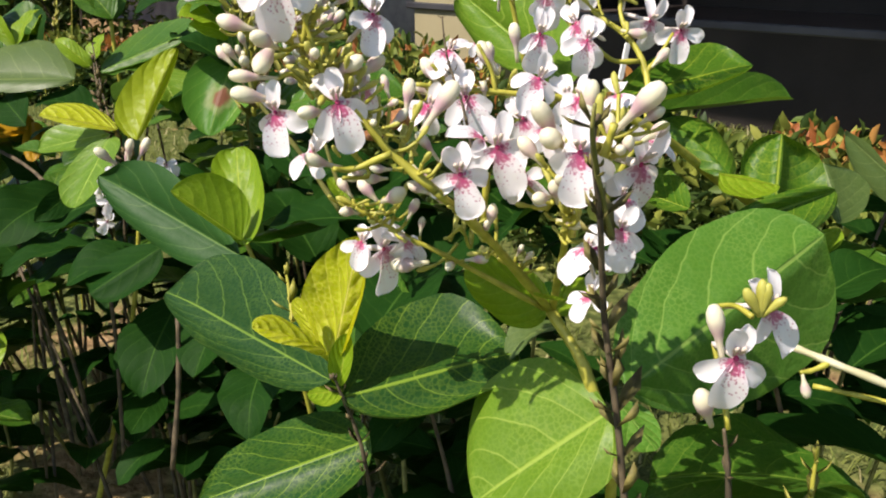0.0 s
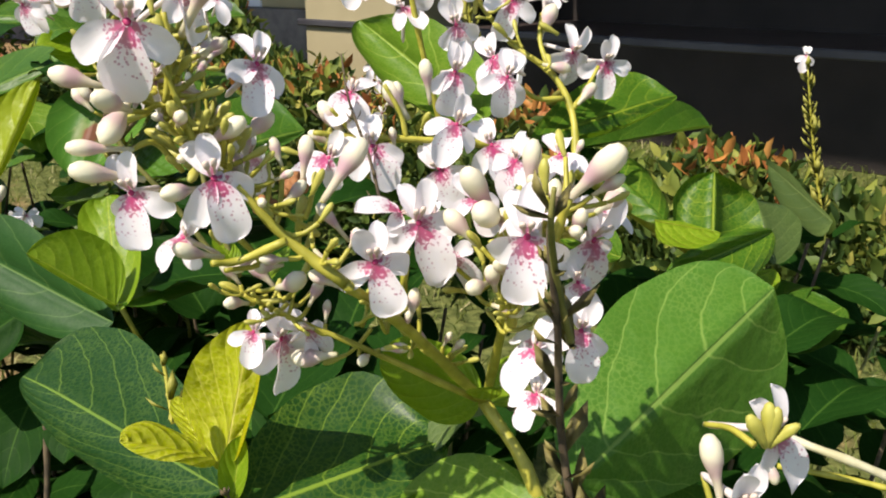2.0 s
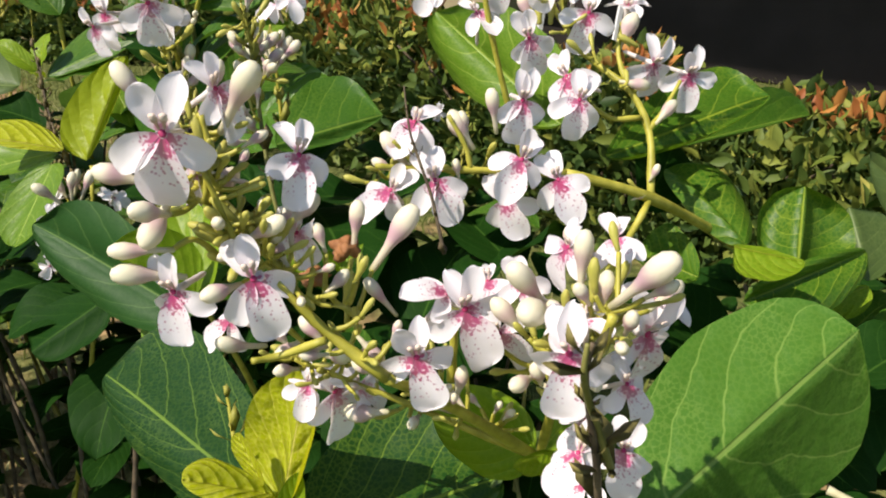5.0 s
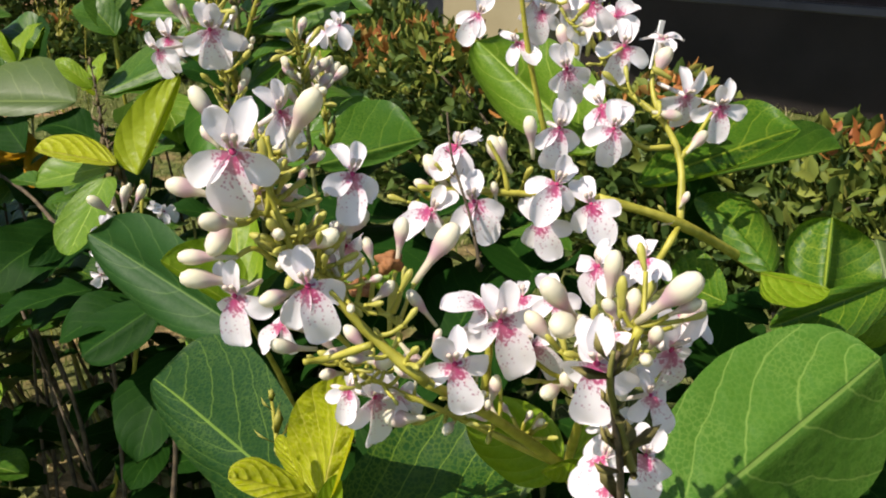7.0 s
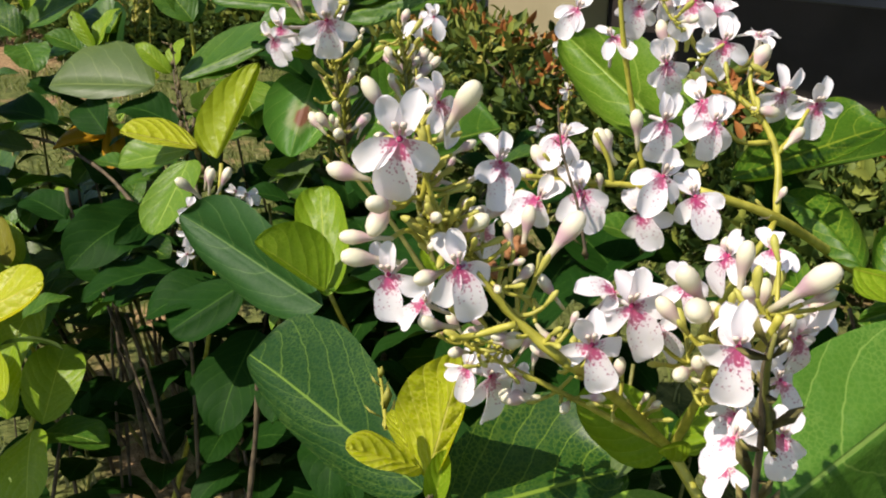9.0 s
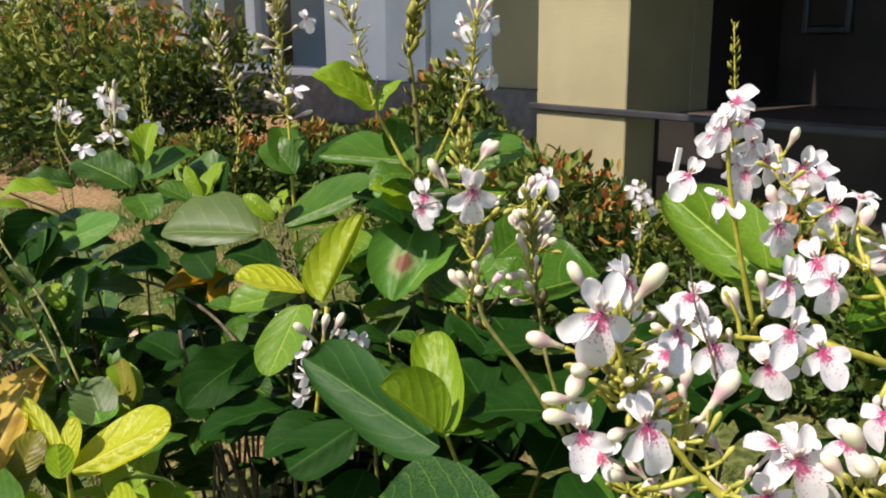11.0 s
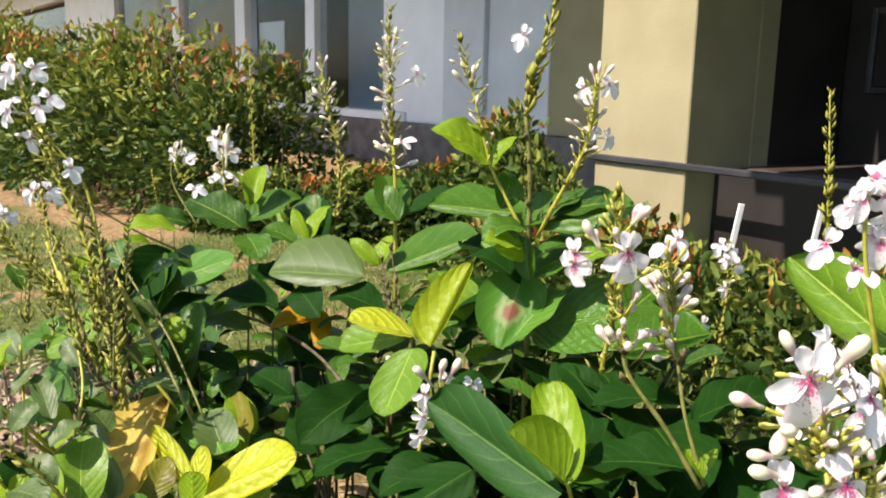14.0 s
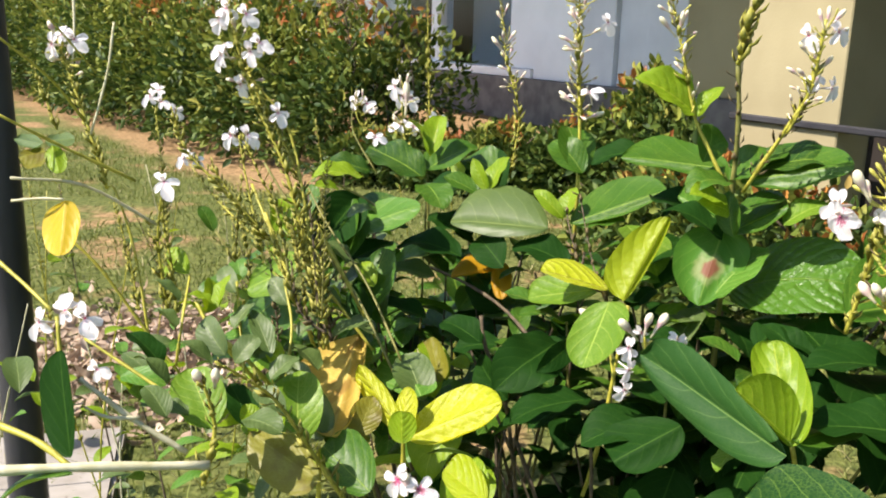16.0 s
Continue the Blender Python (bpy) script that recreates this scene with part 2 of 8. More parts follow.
def bud_material():
    k = Nodes("bud_white")
    u, v = k.uv()
    col = k.mix(k.ramp(u, 0.25, 0.62), (0.60, 0.54, 0.40), (0.76, 0.72, 0.54))
    col = k.mix(k.math("MULTIPLY", k.ramp(u, 0.30, 0.46), k.ramp(u, 0.5, 0.72, 1.0, 0.0)), col, (0.52, 0.33, 0.38))
    col = k.mix(k.ramp(u, 0.0, 0.22, 1.0, 0.0), col, (0.34, 0.38, 0.07))
    col = k.mix(k.math("MULTIPLY", k.random(), 0.35), col, (0.66, 0.66, 0.42))
    k.bump(k.noise(300.0, k.coord("Object")), 0.3, 0.0005)
    return k.finish(col, 0.5, 0.35, 0.0, (0.8, 0.74, 0.62), 0.22)


BUDW = bud_material()
THROAT = plain("throat", (0.30, 0.012, 0.07), (0.50, 0.06, 0.18), 400.0, 0.6)
TUBE = plain("flower_tube", (0.66, 0.58, 0.55), (0.80, 0.76, 0.72), 200.0, 0.5, through=(0.8, 0.7, 0.65), share=0.25)
ANTHER = plain("anther", (0.50, 0.40, 0.34), (0.66, 0.56, 0.46), 200.0, 0.6)


def ground_material():
    k = Nodes("ground_grass_soil")
    n = k.noise(2.3, k.coord("Object"), 6.0)
    m = k.noise(40.0, k.coord("Object"), 6.0)
    col = k.mix(k.ramp(m, 0.3, 0.7), (0.052, 0.068, 0.018), (0.135, 0.150, 0.045))
    soil = k.mix(k.ramp(m, 0.3, 0.7), (0.16, 0.105, 0.05), (0.34, 0.225, 0.115))
    sep = k.tree.nodes.new("ShaderNodeSeparateXYZ")
    k.put(sep.inputs[0], k.coord("Object"))
    bed = k.math("MINIMUM", k.math("ADD", k.math("SUBTRACT", sep.outputs[1], 2.1), k.math("MULTIPLY", sep.outputs[0], 0.7)), k.math("MINIMUM", k.math("SUBTRACT", sep.outputs[1], 3.95), k.math("SUBTRACT", -2.2, sep.outputs[0])))
    bed = k.ramp(k.math("ADD", bed, k.math("MULTIPLY", n, 0.8)), 0.30, 0.70)
    col = k.mix(k.math("MAXIMUM", k.ramp(n, 0.54, 0.66), bed), col, soil)
    k.bump(m, 0.9, 0.02)
    return k.finish(col, 0.95, 0.1)


GROUND = ground_material()


def foliage_material(name, a, b, c, share=0.22):
    """Small leaves of a hedge or grass: the colour changes from one to the next."""
    k = Nodes(name)
    r = k.island()
    col = k.mix(k.ramp(r, 0.1, 0.7), a, b)
    col = k.mix(k.ramp(r, 0.8, 1.0), col, c)
    return k.finish(col, 0.55, 0.22, 0.0, b, share)


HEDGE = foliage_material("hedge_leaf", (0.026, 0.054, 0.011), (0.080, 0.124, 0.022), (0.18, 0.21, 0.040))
# Sunlit copy of the hedge leaf: sun on the tops is in its colour.
HEDGE_LIT = foliage_material("hedge_leaf_sunlit", (0.115, 0.155, 0.024), (0.24, 0.270, 0.046), (0.38, 0.35, 0.08))
NEWTIP = foliage_material("hedge_new_leaf", (0.26, 0.085, 0.025), (0.42, 0.19, 0.045), (0.40, 0.29, 0.08))
GRASS = foliage_material("grass_blade", (0.075, 0.105, 0.022), (0.18, 0.210, 0.048), (0.44, 0.39, 0.20), 0.3)


def wall_material(name, a, b, rough=0.85, scale=3.0):
    k = Nodes(name)
    n = k.noise(scale, k.coord("Object"), 6.0)
    m = k.noise(70.0, k.coord("Object"), 4.0)
    col = k.mix(k.ramp(n, 0.3, 0.7), a, b)
    k.bump(m, 0.25, 0.004)
    return k.finish(col, rough, 0.25)


OLIVE = wall_material("paint_ochre", (0.275, 0.240, 0.138), (0.32, 0.280, 0.165))
GREY = wall_material("paint_blue_grey", (0.56, 0.58, 0.62), (0.64, 0.66, 0.70))
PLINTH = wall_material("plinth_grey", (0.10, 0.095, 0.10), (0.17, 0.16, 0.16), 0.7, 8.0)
FRAMEW = wall_material("window_frame_white", (0.78, 0.80, 0.84), (0.84, 0.86, 0.90), 0.4)
RAIL = wall_material("rail_dark", (0.03, 0.03, 0.035), (0.06, 0.06, 0.065), 0.4)
FLOOR = wall_material("porch_floor", (0.045, 0.035, 0.032), (0.08, 0.062, 0.055), 0.35, 5.0)
# Near-black brown: the porch's deep shade is put into this colour.
SHADE = wall_material("porch_shade_brown", (0.015, 0.012, 0.010), (0.026, 0.021, 0.018), 0.7)
ROOM = wall_material("room_wall", (0.10, 0.082, 0.060), (0.15, 0.12, 0.085), 0.9)
CURTAIN = wall_material("curtain_brown", (0.17, 0.10, 0.035), (0.24, 0.15, 0.055), 0.9)
AMBER = wall_material("amber_bar_paint", (0.26, 0.14, 0.03), (0.32, 0.18, 0.05), 0.3)
STAKE = wall_material("stake_white", (0.74, 0.74, 0.72), (0.82, 0.82, 0.80), 0.5)
STONE = wall_material("paving_stone", (0.20, 0.18, 0.15), (0.30, 0.28, 0.25), 0.8, 12.0)


def glass_material():
    k = Nodes("window_glass")
    k.put(k.bsdf.inputs["Transmission Weight"], 1.0)
    k.put(k.bsdf.inputs["IOR"], 1.12)
    return k.finish((0.75, 0.80, 0.82), 0.02, 0.5)


GLASS = glass_material()


# ---- builders ----
def mesh_of(name, bm, material, smooth=True):
    me = bpy.data.meshes.new(name)
    bm.to_mesh(me)
    bm.free()
    me.materials.append(material)
    if smooth:
        me.shade_smooth()
    return me


def part(name, data, material, parent, label="", m=Matrix()):
    """Links a bmesh or mesh as one object under a thing or a part."""
    me = mesh_of(name, data, material) if isinstance(data, bmesh.types.BMesh) else data
    ob = new(name, me)
    ob.parent = parent
    ob.matrix_basis = m
    if label:
        tagged(ob, label)
    return ob


def thing(name, at, label, category, group="", kind=""):
    ob = new(name)
    ob.location = at
    return tagged(ob, label, category, group, kind)


def home(plant, m):
    """A pose in the world as a pose under the plant's foot."""
    return Matrix.Translation(-plant.location) @ m


def box(bm, x0, x1, y0, y1, z0, z1):
    g = bmesh.ops.create_cube(bm, size=1.0)["verts"]
    bmesh.ops.scale(bm, vec=(x1 - x0, y1 - y0, z1 - z0), verts=g)
    bmesh.ops.translate(bm, vec=((x0 + x1) / 2, (y0 + y1) / 2, (z0 + z1) / 2), verts=g)
    return g


def sheet(bm, nu, nv, point, uvl):
    grid = [[bm.verts.new(point(i / nu, j / nv)) for j in range(nv + 1)] for i in range(nu + 1)]
    for i in range(nu):
        for j in range(nv):
            f = bm.faces.new((grid[i][j], grid[i][j + 1], grid[i + 1][j + 1], grid[i + 1][j]))
            for loop, (a, b) in zip(f.loops, ((i, j), (i, j + 1), (i + 1, j + 1), (i + 1, j))):
                loop[uvl].uv = (a / nu, b / nv)


def smooth_line(points, steps=5):
    """A soft curve through points."""
    pts = [Vector(p) for p in points]
    if len(pts) < 3:
        return pts
    ext = [pts[0] * 2 - pts[1], *pts, pts[-1] * 2 - pts[-2]]
    out = []
    for i in range(1, len(ext) - 2):
        a, b, c, d = ext[i - 1:i + 3]
        for s in range(steps):
            t = s / steps
            out.append(0.5 * (2 * b + (c - a) * t + (2 * a - 5 * b + 4 * c - d) * t * t + (3 * b - a - 3 * c + d) * t ** 3))
    return [*out, pts[-1]]


def tube(bm, points, r0, r1, sides=7, knots=0.0):
    line = smooth_line(points)
    rings, old = [], None
    for i, p in enumerate(line):
        d = (line[min(i + 1, len(line) - 1)] - line[max(i - 1, 0)]).normalized()
        side = (old - d * old.dot(d)).normalized() if old else d.orthogonal().normalized()
        old = side
        up = d.cross(side)
        f = i / (len(line) - 1)
        r = (r0 + (r1 - r0) * f) * (1 + knots * math.sin(i * 2.4) ** 4)
        rings.append([bm.verts.new(p + (side * math.cos(q) + up * math.sin(q)) * r) for q in (2 * math.pi * k / sides for k in range(sides))])
    for a, b in zip(rings, rings[1:]):
        for k in range(sides):
            bm.faces.new((a[k], a[(k + 1) % sides], b[(k + 1) % sides], b[k]))
    bm.faces.new(rings[-1])
    bm.faces.new(rings[0][::-1])


def stem(plant, points, r0, r1, material=None, name="stem", knots=0.25):
    bm = bmesh.new()
    tube(bm, [Vector(p) - plant.location for p in points], r0, r1, 8, knots)
    return part(name, bm, material or STEM, plant)


rng = random.Random(7)


def leaf_bmesh(length, width, fold, arch, wave=0.02, blunt=0.6, nu=14, nv=8):
    """A leaf along +y from its foot at the origin, its face up."""
    bm = bmesh.new()
    uvl = bm.loops.layers.uv.new("UVMap")
    ph, k, droop = rng.random() * 6, rng.uniform(1.2, 2.6), rng.uniform(-0.1, 0.9)
    norm = max((i / 60) ** 0.62 * (1 - i / 60) ** blunt for i in range(61))

    def point(u, v):
        s = 2 * v - 1
        w = 0.5 * width * (u ** 0.62 * (1 - u) ** blunt / norm if 0 < u < 1 else 0.0)
        x = s * w * (1 - 0.10 * abs(fold) * abs(s))
        z = fold * abs(s) * w + arch * length * 4 * u * (1 - u) * 0.5
        z += wave * width * s * s * math.sin(k * math.pi * u * 2 + ph + (1.4 if s > 0 else 0)) - droop * length * max(u - 0.55, 0) ** 2
        x *= 1 + 0.05 * math.sin(5.3 * u + ph * 2) * (1 if s > 0 else -0.7)
        return (x + 0.03 * width * math.sin(3 * u + ph), length * u, z)
    sheet(bm, nu, nv, point, uvl)
    return bm


def leaf(plant, base, tip, edge, material, fold=0.25, arch=0.1, blunt=0.66, wave=0.045, label=""):
    """A leaf from foot to tip; edge is a place on its rim half-way along, which gives its width and turn."""
    base, tip, edge = Vector(base), Vector(tip), Vector(edge)
    y = (tip - base)
    length = y.length
    y.normalize()
    mid = (base + tip) / 2
    x = edge - mid
    x -= y * x.dot(y)
    width = 2 * x.length
    x.normalize()
    most = 0.72 * length
    if width > most:
        base = base + x * (width - most) * 0.22
        width = most
    z = x.cross(y)
    if z.dot(Vector((0, -0.6, 0.8))) < 0:
        x, z = -x, -z
    m = Matrix((x, y, z)).transposed().to_4x4()
    m.translation = base
    return part("leaf", leaf_bmesh(length, width, fold, arch, wave, blunt), material, plant, label, home(plant, m))

def blade(plant, base, tip, rim, other, material, cup=0.05, full=1.0, wave=0.015, label=""):
    """A broad leaf from foot to tip that passes through a place on either rim; cup sinks the tissue between rib and rim."""
    base, tip, rims = Vector(base), Vector(tip), (Vector(rim), Vector(other))
    axis = tip - base
    length = axis.length
    along = [min(max((p - base).dot(axis) / axis.length_squared, 0.25), 0.75) for p in rims]
    offs = [p - (base + axis * a) for p, a in zip(rims, along)]
    normal = axis.cross(offs[1] - offs[0]).normalized()
    if normal.dot(Vector((0, -0.6, 0.8))) < 0:
        normal = -normal
    width = (offs[1] - offs[0]).length
    ph, droop = rng.random() * 6, rng.uniform(0.0, 0.25)
    bm = bmesh.new()
    uvl = bm.loops.layers.uv.new("UVMap")

    def point(u, v):
        u = 0.5 - 0.5 * math.cos(math.pi * u)
        s = 2 * v - 1
        k = 0 if s < 0 else 1
        a = along[k]
        w = (u / a) ** (full * a) * ((1 - u) / (1 - a)) ** (full * (1 - a)) if 0 < u < 1 else 0.0
        w *= 1 + 0.025 * math.sin(17 * u + ph + k) * u
        rise = -cup * width * w * (4 * abs(s) * (1 - abs(s))) + wave * width * s * s * w * math.sin(9 * u + ph + 1.7 * k)
        return axis * u + offs[k] * abs(s) * w + normal * (rise - droop * length * max(u - 0.7, 0) ** 2)
    sheet(bm, 18, 12, point, uvl)
    return part("leaf", bm, material, plant, label, home(plant, Matrix.Translation(base)))



def petal_mesh(name, length, width, curl, cup, blunt, material, nu=10, nv=6):
    bm = bmesh.new()
    uvl = bm.loops.layers.uv.new("UVMap")
    norm = max((i / 40) ** 0.75 * (1 - i / 40) ** blunt for i in range(41))

    def point(u, v):
        u = math.sin(u * math.pi / 2)
        s = 2 * v - 1
        w = 0.5 * width * ((u ** 0.75 * (1 - u) ** blunt / norm) if 0 < u < 1 else 0) + 0.0007 * (1 - u)
        ruffle = 0.035 * length * u * math.sin(2.3 * s + 7.0 * u + 40 * curl) + 0.03 * length * u * u * s * math.cos(60 * curl)
        return (s * w * (1 + 0.06 * math.sin(9 * u + 30 * curl)), length * u, cup * s * s * w - curl * length * u * u + ruffle)
    sheet(bm, nu, nv, point, uvl)
    return mesh_of(name, bm, material)


def turned(name, profile, material, sides=9, squash=1.0, bend=0.0):
    """A body turned about z from (radius, height) pairs; u runs along it."""
    bm = bmesh.new()
    uvl = bm.loops.layers.uv.new("UVMap")
    low, top = min(z for _, z in profile), max(z for _, z in profile)

    def point(u, v):
        i = min(int(u * (len(profile) - 1) + 1e-6), len(profile) - 1)
        r, z = profile[i]
        q = 2 * math.pi * v
        return (r * math.cos(q) + bend * ((z - low) / (top - low)) ** 2, r * math.sin(q) * squash, z)
    sheet(bm, len(profile) - 1, sides, point, uvl)
    bmesh.ops.remove_doubles(bm, verts=bm.verts[:], dist=1e-6)
    return mesh_of(name, bm, material)


LIPS = [petal_mesh("petal", 0.0190, 0.0124, c, 0.40, 0.34, LIP) for c in (0.30, 0.16, 0.40, 0.52, 0.23)]
SIDES = [petal_mesh("petal", 0.0142, 0.0080, c, 0.35, 0.36, SIDE) for c in (0.18, 0.34, 0.05, 0.46, 0.26)]
UPPERS = [petal_mesh("petal", 0.0134, 0.0070, c, 0.45, 0.38, UPPER) for c in (0.30, 0.10, -0.15, 0.42, 0.2)]
FAINTS = [[petal_mesh("petal", l, w, c, 0.4, 0.37, FAINT) for c in (0.30, 0.16, 0.44, 0.24)] for l, w in ((0.0190, 0.0118), (0.0140, 0.0078), (0.0130, 0.0066))]
TUBES = [turned("tube", [(0.0006, -0.024), (0.0011, -0.022), (0.0011, -0.012), (0.0014, -0.005), (0.0020, -0.001), (0.0012, 0.0002), (0.0, -0.002)], TUBE, 8, 1.0, b) for b in (0.0, 0.002)]
EYE = turned("throat", [(0.0, -0.0005), (0.0011, 0.0002), (0.0009, 0.0005), (0.0, 0.0007)], THROAT, 8)
STAMEN = turned("stamen", [(0.0004, 0.0), (0.0005, 0.003), (0.0010, 0.0034), (0.0010, 0.0056), (0.0, 0.0060)], ANTHER, 6, 0.7)
BUDS = [turned("bud", [(0.0, 0.0), (0.0012, 0.0008), (0.0014, 0.006), (0.0016, 0.0105), (0.0024, 0.0140), (0.0036, 0.0172), (0.0042, 0.0208), (0.0037, 0.0243), (0.0021, 0.0268), (0.0, 0.0275)], BUDW, 10, 0.9, b) for b in (0.0, 0.003)]
SHORTS = [turned("bud", [(0.0, 0.0), (0.0010, 0.0006), (0.0012, 0.004), (0.0020, 0.0066), (0.0031, 0.0092), (0.0033, 0.0118), (0.0026, 0.0142), (0.0012, 0.0158), (0.0, 0.0162)], BUDW, 9, 0.9, b) for b in (0.0, 0.0015)]
TIPS = [turned("bud", [(0.0, 0.0), (0.0008, 0.0005), (0.0009, 0.0025), (0.0013, 0.0048), (0.0014, 0.0065), (0.0008, 0.0082), (0.0, 0.0088)], BUDG, 8, 0.9, b) for b in (0.0, 0.001)]


def frame_of(z, y):
    z = Vector(z).normalized()
    y = Vector(y)
    y = (y - z * y.dot(z)).normalized()
    return Matrix((y.cross(z), y, z)).transposed().to_4x4()


def flower(plant, at, facing, lower, size=1.0, root=None, loose=0.16):
    """A five-lobed flower: a lip below, two side lobes, two narrow upper lobes that lie together."""
    facing = Vector(facing) + Vector((rng.gauss(0, loose), rng.gauss(0, loose), rng.gauss(0, loose)))
    m = frame_of(facing, -Vector(lower)) @ Matrix.Scale(size * rng.uniform(0.94, 1.06), 4)
    m.translation = at
    pick, spread = rng.choice, rng.uniform(108, 142)
    lips, sides, uppers = FAINTS if Vector(at).y > 0.66 or plant.name.startswith("flowering_shrub.006") else (LIPS, SIDES, UPPERS)
    ob = part("flower", pick(TUBES), None, plant, "", home(plant, m))
    for mesh, turn, tilt, big in ((pick(lips), 180, rng.uniform(-8, 14), 1.0), (pick(sides), spread, rng.uniform(-26, 8), 1.0), (pick(sides), -spread, rng.uniform(-26, 8), 1.0), (pick(uppers), 16, rng.uniform(-5, 30), 0.95), (pick(uppers), -16, rng.uniform(-5, 30), 0.95)):
        part("petal", mesh, None, ob, "", pose(0, 0, 0.0002 * (abs(turn) < 50), 0, 0, turn + rng.uniform(-9, 9)) @ pose(0, 0.0008, 0, tilt, 0, 0) @ Matrix.Scale(big * rng.uniform(0.93, 1.06), 4))
    part("throat", EYE, None, ob)
    for s in (-1, 1):
        part("stamen", STAMEN, None, ob, "", pose(0.0007 * s, 0.0008, 0, -38, 8 * s, 0))
    if root:
        back = m @ Vector((0, 0, -0.0235))
        bm = bmesh.new()
        root = Vector(root)
        tube(bm, [p - plant.location for p in (root, root * 0.5 + back * 0.5 + Vector((0, 0, 0.002)), back)], 0.0011, 0.0009, 6)
        part("flower_stalk", bm, STEM, plant)
    return ob


def bud(plant, root, tip, kind="long"):
    """A bud that stands on root and points to tip."""
    root, tip = Vector(root), Vector(tip)
    d = tip - root
    meshes, full = {"long": (BUDS, 0.0275), "short": (SHORTS, 0.0162), "green": (TIPS, 0.0088)}[kind]
    m = frame_of(d, d.orthogonal()) @ Matrix.Rotation(rng.random() * 6, 4, "Z")
    m = m @ Matrix.Scale(d.length / full, 4)
    if root.y > 0.8:
        m = m @ Matrix.Diagonal((0.66, 0.66, 1.0, 1.0))
    m.translation = root
    return part("bud", rng.choice(meshes), None, plant, "", home(plant, m))


def spike(plant, points, r=0.0016, gap=0.009, size=0.008, material=None, bract=None, start=0.0, spread=0.7, name="flower_spike"):
    """A flower spike past or before its bloom: a stalk with pairs of small pointed bracts."""
    line = smooth_line([Vector(p) - plant.location for p in points], 8)
    bm = bmesh.new()
    tube(bm, line[::4] if len(line) > 12 else line, r, r * 0.45, 6)
    stalk = part(name, bm, material or STEM, plant)
    bm = bmesh.new()
    total = sum((b - a).length for a, b in zip(line, line[1:]))
    run, nxt, turn = 0.0, total * start, rng.random() * 3
    for a, b in zip(line, line[1:]):
        seg = (b - a).length
        while nxt < run + seg:
            p = a + (b - a) * ((nxt - run) / max(seg, 1e-6))
            d = (b - a).normalized()
            f = nxt / total
            for k in range(2):
                q = turn + math.pi * k
                s = d.orthogonal().normalized()
                out = (s * math.cos(q) + d.cross(s) * math.sin(q))
                n = 1.7 * size * rng.uniform(0.4, 1.5) * (1.05 - 0.45 * f)
                tip = p + (out * spread * rng.uniform(0.3, 1.7) + d).normalized() * n
                w = out.cross(d).normalized() * n * 0.20
                p = p + out * r * 0.6
                tip = tip + out * r
                mid = p * 0.5 + tip * 0.5 + out * n * 0.10
                v = [bm.verts.new(x) for x in (p + w * 0.4, p - w * 0.4, mid - w + d * 0, mid + w, tip, mid + out * n * 0.12)]
                for f4 in ((0, 1, 5), (1, 2, 5), (2, 4, 5), (4, 3, 5), (3, 0, 5), (0, 3, 4, 2, 1)):
                    bm.faces.new([v[i] for i in f4])
            turn += 1.57 + rng.uniform(-0.2, 0.2)
            nxt += gap * rng.uniform(0.55, 1.6)
        run += seg
    tagged(part("flower_head", bm, bract or BRACT, plant), kind="stuff")
    return stalk


def cluster(plant, points, count, seed, reach=0.013, kinds=("green", "green", "short"), size=(0.007, 0.013)):
    """Short stalks with calyces and young buds along a flowering branch."""
    rr = random.Random(seed)
    line = smooth_line(points, 8)
    bm = bmesh.new()
    for i in range(count):
        k = rr.uniform(0, len(line) - 1.01)
        a = line[int(k)].lerp(line[int(k) + 1], k % 1)
        out = Vector((rr.gauss(0, 1), rr.gauss(0, 1), rr.gauss(0.5, 0.7))).normalized()
        b = a + out * reach * rr.uniform(0.5, 1.4)
        tube(bm, [p - plant.location for p in (a, a.lerp(b, 0.5) + Vector((0, 0, -0.001)), b)], 0.0010, 0.0009, 5)
        kind = rr.choice(kinds)
        way = (out + Vector((rr.gauss(0, 0.3), rr.gauss(0, 0.3), 0.35))).normalized()
        bud(plant, b, b + way * rr.uniform(*size) * (1.5 if kind == "short" else 1.0), kind)
    tagged(part("flower_branch", bm, STEM, plant), kind="stuff")


def withered(plant, at, size, seed):
    """A brown crumpled flower that has gone over."""
    bm = bmesh.new()
    bmesh.ops.create_icosphere(bm, subdivisions=3, radius=1.0)
    for v in bm.verts:
        q = v.co * 1.9 + Vector((seed, 0, 0))
        v.co *= size * (0.75 + 0.55 * noise.noise(q) + 0.35 * noise.noise(q * 2.7))
        v.co.z *= 0.8
    return part("withered_flower", bm, WITHER, plant, "brown withered flower", home(plant, Matrix.Translation(at)))


